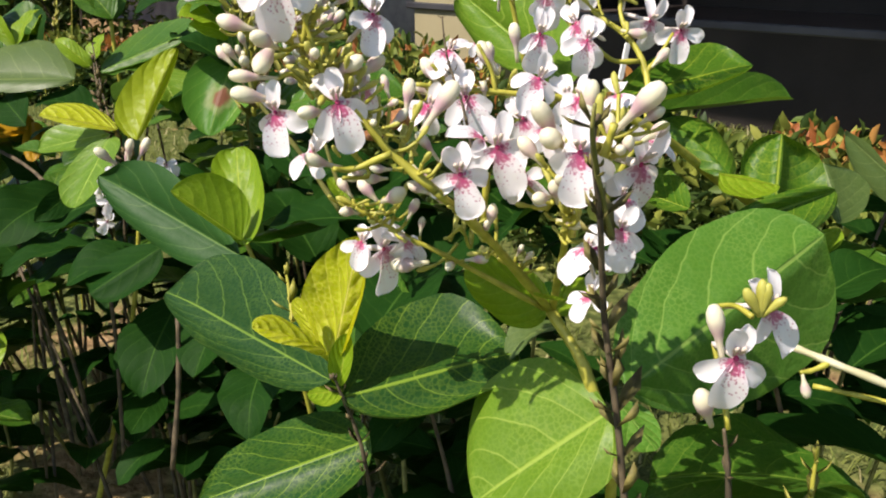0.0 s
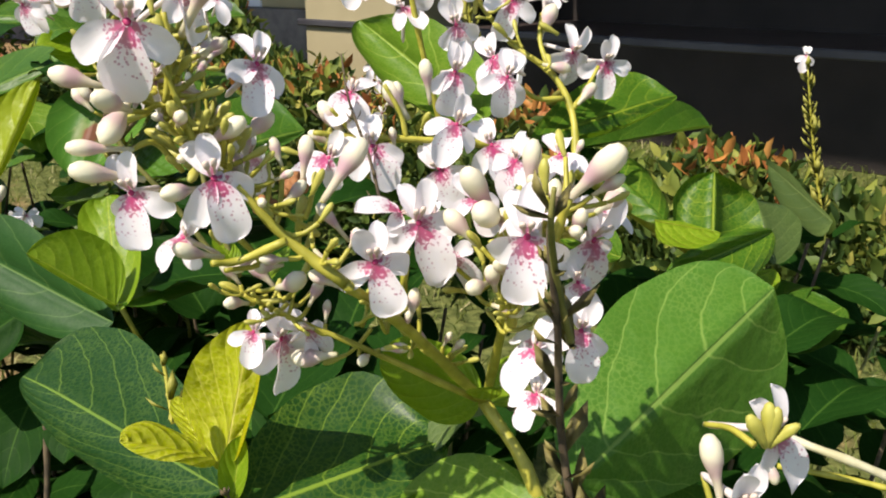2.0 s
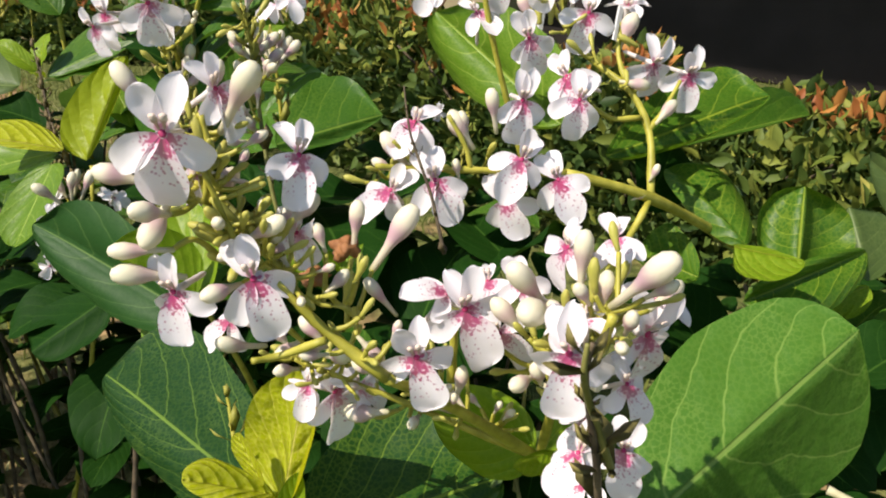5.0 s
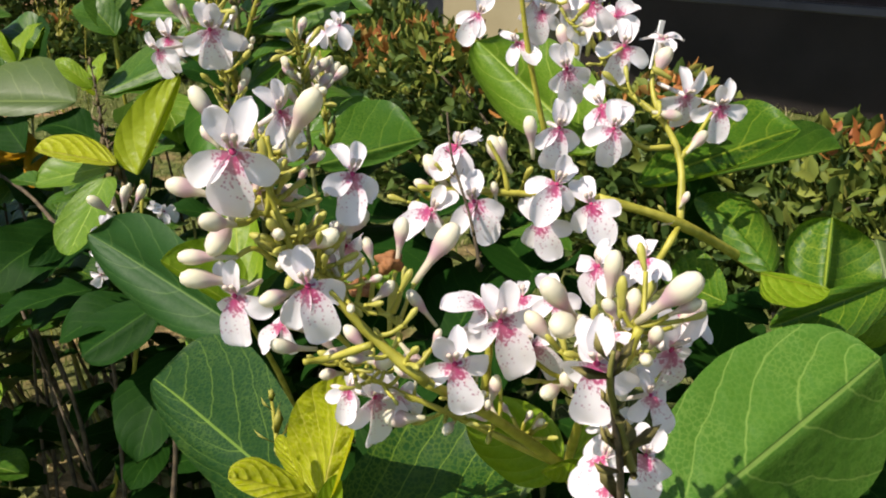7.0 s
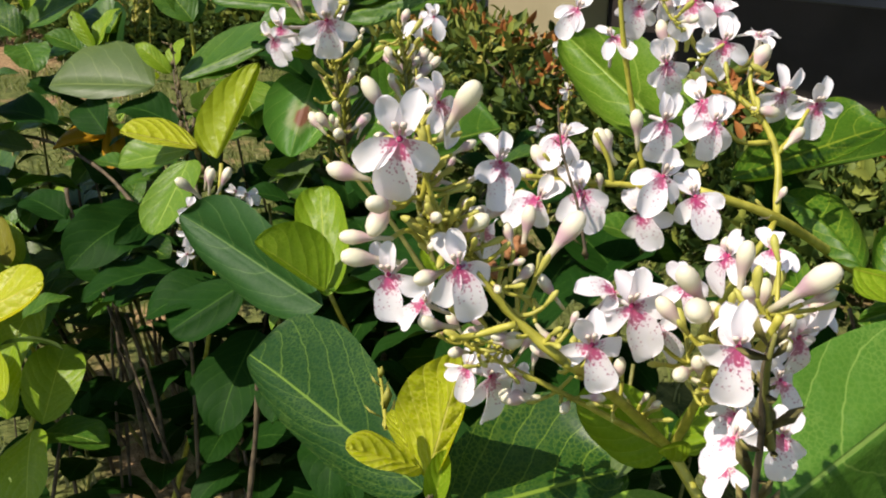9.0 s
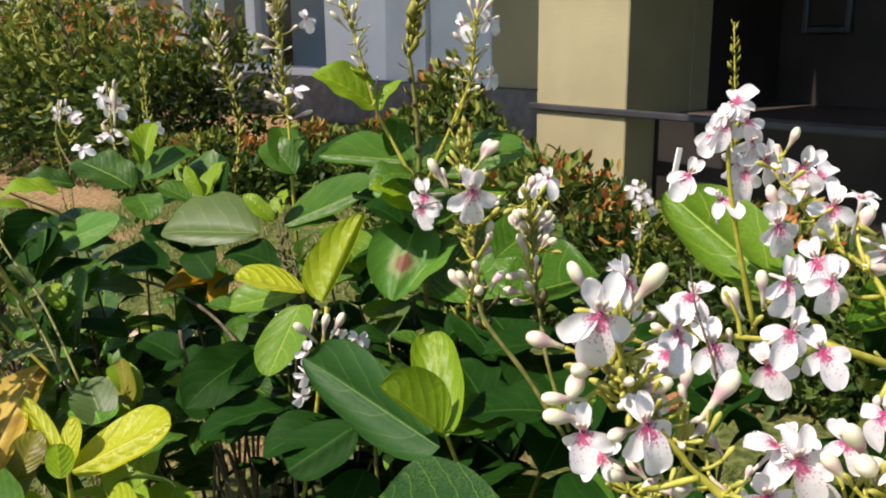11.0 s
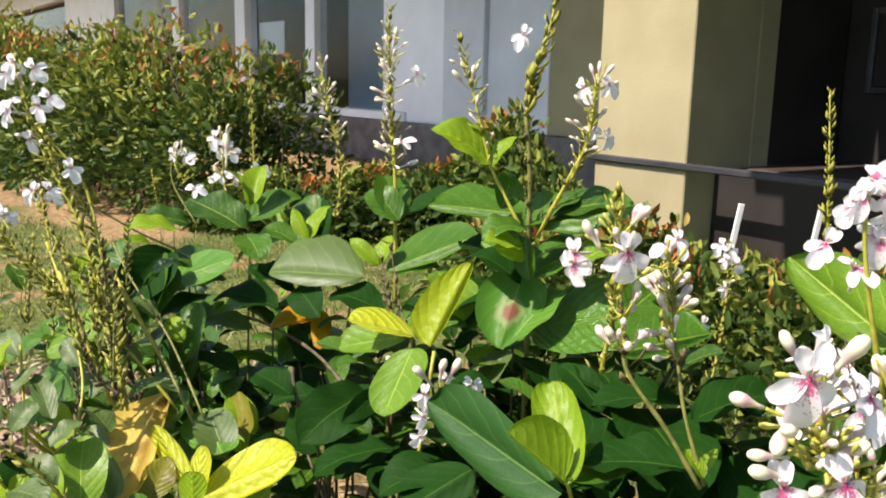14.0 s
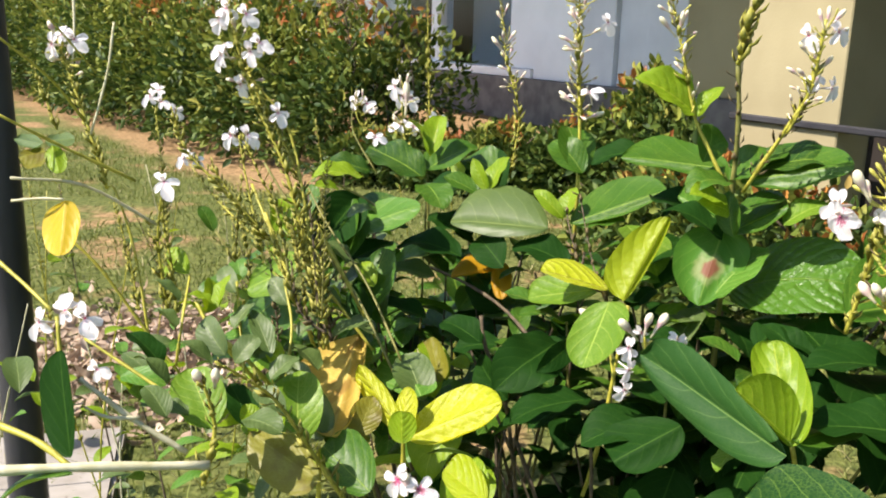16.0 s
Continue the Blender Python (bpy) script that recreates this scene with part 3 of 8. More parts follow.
def many_leaves(name, places, size, material, parent, seed, wide=0.42):
    """Many small folded leaves as one mesh: places are (position, outward) rows."""
    r = np.random.default_rng(seed)
    pos, out = places
    n = len(pos)
    d = out + r.normal(0, 0.75, (n, 3)) + np.array([0, 0, 0.08])
    d /= np.linalg.norm(d, axis=1)[:, None]
    s = np.cross(d, r.normal(0, 1, (n, 3)))
    s /= np.linalg.norm(s, axis=1)[:, None]
    up = np.cross(s, d)
    ln = size * r.uniform(0.6, 1.25, n)[:, None]
    w = s * ln * wide * 0.5
    m1, m2 = pos + d * ln * 0.34, pos + d * ln * 0.70 - up * ln * 0.03
    tip = pos + d * ln - up * ln * 0.12
    lift = up * ln * 0.09
    verts = np.stack([pos, m1, m2, tip, m1 + w + lift, m2 + w * 0.82 + lift, m1 - w + lift, m2 - w * 0.82 + lift], 1).reshape(-1, 3)
    base = np.arange(n)[:, None] * 8
    quads = np.concatenate([base + np.array([1, 4, 5, 2]), base + np.array([6, 1, 2, 7])]).tolist()
    tris = np.concatenate([base + np.array([0, 4, 1]), base + np.array([2, 5, 3]), base + np.array([0, 1, 6]), base + np.array([2, 3, 7])]).tolist()
    faces = quads + tris
    me = bpy.data.meshes.new(name)
    me.from_pydata(verts.tolist(), [], faces)
    me.materials.append(material)
    me.shade_smooth()
    return part(name, me, None, parent)


# ---- ground ----
def ground_height(x, y):
    return 0.03 * noise.noise(Vector((x * 0.7, y * 0.7, 0))) - 0.01


bm = bmesh.new()
cuts = [-400, -60, -14, *[-6 + 0.25 * i for i in range(41)], 14, 60, 400]
rows_g = [-400, -60, -10, *[-2 + 0.25 * i for i in range(37)], 20, 60, 400]
grid = [[bm.verts.new((x, y, ground_height(x, y) if abs(x) < 8 and abs(y) < 9 else 0.0)) for x in cuts] for y in rows_g]
for a, b in zip(grid, grid[1:]):
    for i in range(len(cuts) - 1):
        bm.faces.new((a[i], a[i + 1], b[i + 1], b[i]))
ground = new("ground", mesh_of("ground", bm, GROUND))
tagged(ground, "patchy grass and dry brown soil of a garden bed", "ground", kind="structure")

r = np.random.default_rng(3)
n = 60000
gx, gy = r.uniform(-5.2, 2.6, n), 0.55 + 5.2 * r.random(n) ** 1.4
keep = np.array([noise.noise(Vector((x * 1.1 + 4, y * 1.1, 3.0))) > -0.28 and min(gy_ + 0.7 * x - 2.1, gy_ - 3.95, -2.2 - x) < 0.05 for x, y, gy_ in zip(gx, gy, gy)])
gx, gy = gx[keep], gy[keep]
gz = np.array([ground_height(x, y) for x, y in zip(gx, gy)])
n = len(gx)
tall = r.uniform(0.015, 0.05, n)
th = r.uniform(0, 6.28, n)
foot = np.stack([gx, gy, gz], 1)
side = np.stack([np.cos(th), np.sin(th), 0 * th], 1) * 0.0022
lean = r.normal(0, 0.8, (n, 3)) * [1, 1, 0]
mid_g = foot + np.array([0, 0, 1.0]) * tall[:, None] * 0.6 + lean * tall[:, None] * 0.3
tip_g = foot + np.array([0, 0, 1.0]) * tall[:, None] * 0.9 + lean * tall[:, None]
verts = np.stack([foot - side, foot + side, mid_g + side * 0.8, mid_g - side * 0.8, tip_g], 1).reshape(-1, 3)
base = np.arange(n)[:, None] * 5
me = bpy.data.meshes.new("grass")
me.from_pydata(verts.tolist(), [], (base + np.array([0, 1, 2, 3])).tolist() + (base + np.array([3, 2, 4])).tolist())
me.materials.append(GRASS)
tagged(new("grass", me), "short sparse lawn grass, green with straw-coloured blades", "grass", kind="stuff")

# ---- building: its front runs at 45 degrees; s runs along it to the right, b goes into it ----
house = thing("building", (-0.19, 4.85, 0), "single-storey building with ochre pillar and shaded blue-grey window front", "building", kind="structure")
house.rotation_euler = (0, 0, radians(-45))


def slab(name, s0, s1, b0, b1, z0, z1, material, parent=None, label="", bevel=0.006):
    bm = bmesh.new()
    box(bm, s0, s1, b0, b1, z0, z1)
    bmesh.ops.bevel(bm, geom=bm.edges[:], offset=bevel, segments=1, affect="EDGES")
    me = mesh_of(name, bm, material, False)
    return part(name, me, None, parent or house, label)


slab("pillar", 0.02, 0.65, 0.0, 0.50, 0.0, 3.3, OLIVE, label="sunlit ochre-painted square pillar")
slab("side_wall", 0.42, 0.65, 0.503, 0.66, 0.0, 3.3, OLIVE)
# Deeper half of the ochre wall, painted dark to fade into shade.
slab("side_wall", 0.42, 0.645, 0.60, 1.30, 0.0, 3.3, SHADE, label="ochre porch side wall, its shade put in as near-black brown")
slab("rear_wall", -1.75, 0.447, 1.202, 1.45, 0.43, 3.3, OLIVE, label="ochre wall set back in shade")
slab("panel_wall", -2.18, -1.753, 1.2, 1.45, 0.43, 3.3, GREY, label="pale blue-grey wall panel")
slab("panel_wall", -2.61, -2.183, 1.25, 1.45, 0.43, 3.3, GREY)
slab("panel_wall", -3.21, -2.613, 1.2, 1.45, 0.43, 3.3, GREY)
slab("panel_wall", -3.84, -3.213, 1.2, 1.45, 0.43, 3.3, FRAMEW)
slab("plinth", -70.0, -0.003, 1.15, 1.45, 0.0, 0.427, PLINTH, label="dark grey rendered plinth")
slab("porch_riser", 0.653, 6.0, 0.22, 0.40, 0.0, 0.42, SHADE, label="dark brown porch riser, its shade deepened in the colour")
slab("porch_floor", 0.653, 6.0, 0.403, 2.6, 0.20, 0.43, FLOOR)
slab("ledge", -0.02, 6.0, -0.025, 0.018, 0.432, 0.466, RAIL, label="thin dark edge strip along the porch")
slab("porch_back_wall", 0.45, 6.0, 1.32, 1.5, 0.40, 3.3, SHADE, label="porch back wall with its deep shade put into the colour")
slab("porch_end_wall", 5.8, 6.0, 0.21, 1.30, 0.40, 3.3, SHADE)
# Overhangs out of view, sized to keep sun off windows and porch.
slab("roof", -70.0, -0.32, -1.60, -0.903, 3.303, 3.5, PLINTH)
slab("roof", -70.0, -0.02, -0.90, 7.0, 3.303, 3.5, PLINTH, label="flat roof slab with unseen deep eaves sized to shade the front")
slab("roof", -0.017, 0.677, 0.04, 7.0, 3.303, 3.5, PLINTH)
slab("shade_canopy", 0.68, 6.4, -2.30, 7.0, 3.303, 3.5, PLINTH, label="unseen overhang added to keep the porch in shade")
# Unseen ceiling, added and drawn forward to stop sun entering the porch.
slab("porch_shade_ceiling", 0.655, 5.79, -1.30, 1.31, 2.3, 2.4, PLINTH)
slab("back_wall", -70.0, 6.0, 6.5, 6.7, 0.0, 3.3, ROOM)
slab("room_floor", -70.0, 0.44, 1.46, 6.49, 0.3, 0.42, ROOM)
slab("room_wall", -70.0, -69.8, 1.46, 6.49, 0.43, 3.3, ROOM)
# Added pale wall: stands in for the grey reflection in the near panes.
slab("room_wall", -7.6, 0.19, 2.6, 2.7, 0.43, 3.3, GREY, label="made-up pale wall that greys the window glass in front of it")
slab("room_wall", 0.2, 0.44, 1.52, 6.49, 0.43, 3.3, ROOM)
for s0, s1, b0 in ((-4.31, -3.843, 1.21), (-6.15, -5.91, 1.23), (-8.3, -7.96, 1.21), (-11.07, -10.71, 1.23), (-18.82, -14.52, 1.21)):
    slab("window_post", s0, s1, b0, 1.40, 0.52, 2.5, FRAMEW)
slab("window_sill", -69.7, -3.843, 1.17, 1.43, 0.43, 0.517, FRAMEW, label="white painted sill")
slab("window_head", -69.7, -3.843, 1.19, 1.43, 2.503, 3.3, FRAMEW)
for s0, s1 in ((-5.907, -4.313), (-7.957, -6.153), (-10.707, -8.303), (-14.517, -11.073), (-69.0, -18.823)):
    pane = slab("window_pane", s0, s1, 1.31, 1.318, 0.52, 2.50, GLASS, label="dark window glass", bevel=0.001)
    pane.visible_shadow = False
slab("curtain", -14.52, -8.35, 1.47, 1.51, 0.50, 2.5, CURTAIN, label="brown curtain behind the glass")
slab("notice_sheet", -8.0, -7.2, 1.44, 1.455, 1.13, 1.55, FRAMEW, label="pale sheet hung behind the glass")
# a small window deep in the porch
small = slab("small_window", 0.815, 1.025, 1.302, 1.317, 0.855, 1.245, SHADE, label="small dark window in a grey frame")
for s0, s1, z0, z1 in ((0.78, 0.812, 0.82, 1.28), (1.028, 1.06, 0.82, 1.28), (0.815, 1.025, 0.82, 0.852), (0.815, 1.025, 1.248, 1.28)):
    slab("frame_bar", s0, s1, 1.285, 1.317, z0, z1, RAIL, small)
# Solid amber bar that draws the orange streak on the pane.
streak = slab("amber_bar", 0.89, 0.98, 1.292, 1.300, 1.05, 1.075, AMBER, small, "small amber bar on the dark pane")

# ---- hedges ----
def hedge(label, spine, high, deep, count, seed, size=0.038, tips=0.12, light=0.4):
    """A clipped row of shrubs along spine, with small leaves on many twigs."""
    foot = Vector((*spine[0], 0))
    h = thing("hedge", foot, label, "hedge", "hedges by the building")
    r = np.random.default_rng(seed)
    pts = np.array(spine, float)
    seg = np.linalg.norm(np.diff(pts, axis=0), axis=1)
    cum = np.concatenate([[0], np.cumsum(seg)])
    q = r.uniform(0, cum[-1], count)
    x, y, top = np.interp(q, cum, pts[:, 0]), np.interp(q, cum, pts[:, 1]), np.interp(q, cum, high)
    k = np.array([noise.noise(Vector((a * 3.1, b * 3.1, seed))) for a, b in zip(x, y)])
    k2 = np.array([noise.noise(Vector((a * 9, b * 9, seed + 5))) for a, b in zip(x, y)])
    k3 = np.array([noise.noise(Vector((a * 1.4, b * 1.4, seed + 2))) for a, b in zip(x, y)])
    top = top * (1 + 0.30 * k + 0.26 * k2 + 0.24 * k3)
    deep = deep * (1 + 0.45 * k + 0.35 * k3)
    ang = r.uniform(-0.35, math.pi + 0.35, count)
    rad = r.random(count) ** 0.35
    c, s = np.cos(ang) * rad, np.sin(ang) * rad
    d = np.array([pts[-1, 0] - pts[0, 0], pts[-1, 1] - pts[0, 1]])
    d /= np.linalg.norm(d)
    across = np.array([d[1], -d[0]])
    px = x + across[0] * c * deep + r.normal(0, 0.02, count)
    py = y + across[1] * c * deep + r.normal(0, 0.02, count)
    pz = np.clip(top * (0.28 + 0.72 * s), 0.04, None)
    pos = np.stack([px, py, pz], 1) - np.array(foot)
    out = np.stack([across[0] * c, across[1] * c, s * 0.9], 1)
    hi = pz > top * 0.86
    lump = np.array([noise.noise(Vector((a * 5, b * 5, seed + 9))) for a, b in zip(px, py)]) > 0.12
    new_tip = hi & lump & (r.random(count) < tips * 4)
    # Higher leaves more often take the lighter copy, painting sun onto the tops.
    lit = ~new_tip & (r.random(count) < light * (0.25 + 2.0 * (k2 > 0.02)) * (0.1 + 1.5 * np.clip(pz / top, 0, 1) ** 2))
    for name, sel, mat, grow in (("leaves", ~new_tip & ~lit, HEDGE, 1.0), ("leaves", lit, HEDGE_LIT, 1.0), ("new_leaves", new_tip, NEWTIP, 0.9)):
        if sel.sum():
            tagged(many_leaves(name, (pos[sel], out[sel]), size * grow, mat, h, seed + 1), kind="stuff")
    bm = bmesh.new()
    rr = random.Random(seed)
    for i in range(int(cum[-1] / 0.12)):
        t = i * 0.12
        a = Vector((np.interp(t, cum, pts[:, 0]) + rr.uniform(-0.1, 0.1), np.interp(t, cum, pts[:, 1]) + rr.uniform(-0.1, 0.1), 0)) - foot
        hh = float(np.interp(t, cum, high)) * 0.85
        tube(bm, [a, a + Vector((rr.uniform(-0.08, 0.08), rr.uniform(-0.08, 0.08), hh * 0.5)), a + Vector((rr.uniform(-0.2, 0.2), rr.uniform(-0.2, 0.2), hh))], 0.008, 0.003, 5)
    tagged(part("branch_work", bm, TWIG, h), kind="stuff")
    return h


hedge("tall clipped green hedge with orange new leaves", [(-2.10, 4.98), (-2.65, 5.15), (-3.8, 5.75), (-5.4, 6.80), (-8.3, 8.85), (-13.0, 11.8)], [0.90, 0.86, 1.05, 1.18, 1.25, 1.4], 0.55, 62000, 11, 0.072, 0.22, 0.5)
hedge("low dark shrubs with bronze-orange tips by the pillar", [(-2.3, 4.55), (-1.7, 4.5), (-1.2, 4.5), (-0.85, 4.45), (-0.60, 4.40), (-0.42, 4.2), (-0.1, 3.75)], [0.24, 0.30, 0.38, 0.46, 0.62, 0.40, 0.24], 0.24, 14000, 12, 0.062, 0.6, 0.2)
hedge("low hedge with glossy leaves and copper new tips", [(-0.55, 3.2), (0.1, 2.5), (0.7, 2.0), (1.9, 1.35)], [0.36, 0.44, 0.30, 0.24], 0.32, 18000, 13, 0.050, 0.16, 0.16)


# ---- shrubs ----
def shrub(at, label, group="flowering shrubs"):
    return thing("flowering_shrub", at, label, "shrub", group)


near = shrub((0.06, 0.46, 0), "flowering shrub with netted green leaves and white pink-speckled blossom")
right = shrub((0.34, 0.66, 0), "shrub with broad green leaves and curled young tops")
middle = shrub((-0.24, 0.78, 0), "leafy shrub with dark green leaves and yellow young tops")
rear = shrub((-0.24, 1.06, 0), "tall shrub with upright spikes of white blossom")
farther = shrub((-0.58, 1.22, 0), "shrub with dull green leaves and white blossom clusters")
yellow = shrub((-0.56, 0.80, 0), "young shrub with bright yellow top leaves and one withered leaf")
twiggy = shrub((-0.86, 0.95, 0), "thin twiggy shrub with bare flower spikes and white blossom")

stem(near, [(0.100, 0.424, 0.130), (0.104, 0.376, 0.449), (0.088, 0.370, 0.527), (0.069, 0.392, 0.558)], 0.0030, 0.0025)
stem(near, [(0.069, 0.392, 0.558), (0.033, 0.347, 0.613), (0.011, 0.324, 0.640)], 0.0022, 0.0018)
stem(near, [(0.011, 0.324, 0.640), (-0.008, 0.327, 0.656), (-0.022, 0.327, 0.673)], 0.0021, 0.0011)
stem(near, [(0.066, 0.392, 0.559), (0.021, 0.385, 0.587), (-0.012, 0.381, 0.606), (-0.035, 0.371, 0.624)], 0.0016, 0.0005)
stem(near, [(0.070, 0.392, 0.559), (0.070, 0.356, 0.610), (0.065, 0.325, 0.642), (0.068, 0.311, 0.662)], 0.0020, 0.0014)
stem(near, [(-0.007, 0.319, 0.657), (-0.022, 0.322, 0.650), (-0.030, 0.317, 0.651)], 0.0014, 0.001)
stem(near, [(0.065, 0.325, 0.642), (0.075, 0.309, 0.656), (0.079, 0.304, 0.672)], 0.002, 0.0014)
leaf(near, (0.089, 0.454, 0.523), (0.052, 0.430, 0.515), (0.062, 0.472, 0.515), PALE)
leaf(near, (-0.020, 0.503, 0.422), (0.014, 0.651, 0.483), (-0.051, 0.596, 0.447), DARK)
leaf(near, (-0.025, 0.541, 0.472), (0.014, 0.652, 0.487), (-0.067, 0.666, 0.467), DARK)
spike(near, [(-0.072, 0.430, 0.534), (-0.076, 0.442, 0.554), (-0.078, 0.445, 0.563)], 0.0014, 0.008, 0.007)
spike(near, [(0.094, 0.290, 0.493), (0.086, 0.294, 0.552), (0.078, 0.294, 0.597), (0.072, 0.282, 0.639), (0.066, 0.272, 0.670), (0.067, 0.270, 0.682)], 0.0017, 0.012, 0.0095, spread=0.8, material=TWIG, bract=CALYX)
spike(near, [(0.077, 0.285, 0.633), (0.070, 0.277, 0.655), (0.064, 0.263, 0.676), (0.064, 0.261, 0.687)], 0.0014, 0.016, 0.0085, spread=0.9, material=OLIVESTEM, bract=CALYX)
spike(near, [(-0.027, 0.400, 0.431), (-0.032, 0.399, 0.473), (-0.042, 0.399, 0.505), (-0.046, 0.398, 0.518)], 0.0016, 0.011, 0.006, material=TWIG, bract=DRY)
spike(near, [(0.113, 0.230, 0.549), (0.111, 0.231, 0.568), (0.108, 0.231, 0.584)], 0.0013, 0.014, 0.007, material=TWIG, bract=DRY, spread=0.9)
spike(near, [(0.165, 0.280, 0.507), (0.165, 0.282, 0.530), (0.165, 0.282, 0.546)], 0.0013, 0.008, 0.007, spread=0.8)
flower(near, (0.112, 0.239, 0.606), (0.007, -0.961, 0.278), (-0.039, -0.326, -0.945), size=1.02, loose=0.03, root=(0.116, 0.249, 0.573))
flower(near, (0.127, 0.254, 0.618), (0.437, -0.729, 0.527), (0.540, -0.271, -0.797), root=(0.121, 0.253, 0.615))
bud(near, (0.111, 0.247, 0.599), (0.106, 0.250, 0.621), "long")
bud(near, (0.122, 0.248, 0.617), (0.115, 0.247, 0.628), "green")
bud(near, (0.122, 0.248, 0.617), (0.121, 0.248, 0.631), "green")
bud(near, (0.122, 0.248, 0.617), (0.128, 0.246, 0.626), "green")
bud(near, (0.122, 0.248, 0.617), (0.123, 0.247, 0.630), "green")
bud(near, (0.110, 0.249, 0.574), (0.103, 0.245, 0.591), "short")
bud(near, (0.007, 0.385, 0.587), (-0.013, 0.389, 0.582), "short")
bud(near, (-0.050, 0.324, 0.726), (-0.060, 0.319, 0.743), "long")
bud(near, (-0.037, 0.337, 0.718), (-0.023, 0.331, 0.741), "long")
bud(near, (-0.035, 0.334, 0.683), (-0.018, 0.328, 0.694), "long")
bud(near, (-0.051, 0.324, 0.686), (-0.070, 0.319, 0.688), "long")
bud(near, (-0.049, 0.326, 0.676), (-0.069, 0.316, 0.682), "long")
bud(near, (-0.028, 0.332, 0.648), (-0.043, 0.322, 0.653), "long")
bud(near, (-0.005, 0.389, 0.656), (-0.002, 0.392, 0.677), "long")
bud(near, (0.002, 0.382, 0.651), (0.020, 0.388, 0.676), "long")
bud(near, (0.013, 0.363, 0.642), (0.002, 0.363, 0.657), "long")
bud(near, (0.067, 0.343, 0.652), (0.050, 0.335, 0.676), "long")
bud(near, (0.075, 0.340, 0.659), (0.076, 0.345, 0.683), "long")
bud(near, (0.082, 0.326, 0.663), (0.099, 0.314, 0.686), "long")
bud(near, (0.067, 0.349, 0.654), (0.055, 0.320, 0.664), "long")
bud(near, (0.082, 0.338, 0.653), (0.084, 0.340, 0.670), "short")
bud(near, (0.092, 0.356, 0.656), (0.093, 0.355, 0.668), "short")
bud(near, (0.074, 0.365, 0.666), (0.074, 0.368, 0.675), "short")
bud(near, (-0.010, 0.345, 0.640), (-0.020, 0.340, 0.641), "short")
bud(near, (-0.018, 0.342, 0.645), (-0.027, 0.335, 0.642), "short")
bud(near, (-0.044, 0.341, 0.687), (-0.040, 0.339, 0.696), "short")
bud(near, (-0.033, 0.345, 0.682), (-0.022, 0.340, 0.683), "short")
bud(near, (0.062, 0.329, 0.633), (0.059, 0.323, 0.645), "short")
bud(near, (0.060, 0.331, 0.636), (0.051, 0.320, 0.638), "short")
bud(near, (0.088, 0.328, 0.652), (0.089, 0.321, 0.664), "short")
bud(near, (-0.043, 0.329, 0.725), (-0.044, 0.332, 0.732), "green")
bud(near, (-0.041, 0.330, 0.715), (-0.041, 0.330, 0.726), "green")
bud(near, (-0.048, 0.333, 0.708), (-0.047, 0.331, 0.716), "green")
bud(near, (-0.039, 0.332, 0.678), (-0.043, 0.328, 0.683), "green")
bud(near, (-0.013, 0.355, 0.650), (-0.011, 0.358, 0.658), "green")
bud(near, (-0.006, 0.364, 0.646), (-0.003, 0.364, 0.660), "green")
bud(near, (-0.029, 0.333, 0.652), (-0.032, 0.330, 0.658), "green")
bud(near, (-0.023, 0.338, 0.651), (-0.024, 0.336, 0.659), "green")
bud(near, (0.079, 0.356, 0.670), (0.081, 0.357, 0.674), "green")
stem(near, [(-0.040, 0.337, 0.676), (-0.047, 0.330, 0.687), (-0.055, 0.323, 0.684)], 0.0010, 0.0008)
stem(near, [(-0.029, 0.336, 0.659), (-0.018, 0.341, 0.643), (-0.028, 0.330, 0.644)], 0.0010, 0.0008)
stem(near, [(-0.004, 0.366, 0.637), (0.000, 0.375, 0.646), (0.003, 0.380, 0.653)], 0.0010, 0.0008)
stem(near, [(-0.006, 0.366, 0.638), (-0.006, 0.376, 0.650), (-0.005, 0.384, 0.656)], 0.0010, 0.0008)
stem(near, [(-0.042, 0.330, 0.699), (-0.039, 0.330, 0.715), (-0.040, 0.330, 0.726)], 0.0010, 0.0008)
stem(near, [(-0.034, 0.330, 0.685), (-0.037, 0.329, 0.696), (-0.041, 0.328, 0.710)], 0.0010, 0.0008)
stem(near, [(0.032, 0.364, 0.614), (0.033, 0.364, 0.627), (0.034, 0.362, 0.638)], 0.0018, 0.0012)
stem(near, [(0.071, 0.344, 0.614), (0.073, 0.342, 0.637), (0.078, 0.345, 0.657)], 0.0018, 0.0012)
stem(near, [(0.078, 0.342, 0.649), (0.082, 0.330, 0.660), (0.085, 0.327, 0.665)], 0.0014, 0.001)
stem(right, [(0.357, 0.653, 0.465), (0.276, 0.611, 0.531), (0.210, 0.578, 0.578), (0.142, 0.525, 0.628), (0.093, 0.509, 0.648)], 0.0038, 0.0024)
stem(right, [(0.093, 0.509, 0.648), (0.069, 0.504, 0.651), (0.044, 0.498, 0.654), (0.015, 0.493, 0.657), (-0.003, 0.488, 0.660)], 0.0021, 0.0012)
stem(right, [(0.142, 0.525, 0.628), (0.144, 0.547, 0.657), (0.134, 0.560, 0.679), (0.112, 0.577, 0.696), (0.092, 0.592, 0.724), (0.082, 0.604, 0.755)], 0.0022, 0.0012)
stem(right, [(0.139, 0.550, 0.666), (0.122, 0.545, 0.667), (0.111, 0.542, 0.675)], 0.0016, 0.001)
stem(right, [(0.132, 0.562, 0.683), (0.129, 0.573, 0.697), (0.132, 0.584, 0.712)], 0.0016, 0.001)
stem(right, [(0.144, 0.548, 0.660), (0.153, 0.557, 0.668), (0.164, 0.568, 0.682)], 0.0016, 0.001)
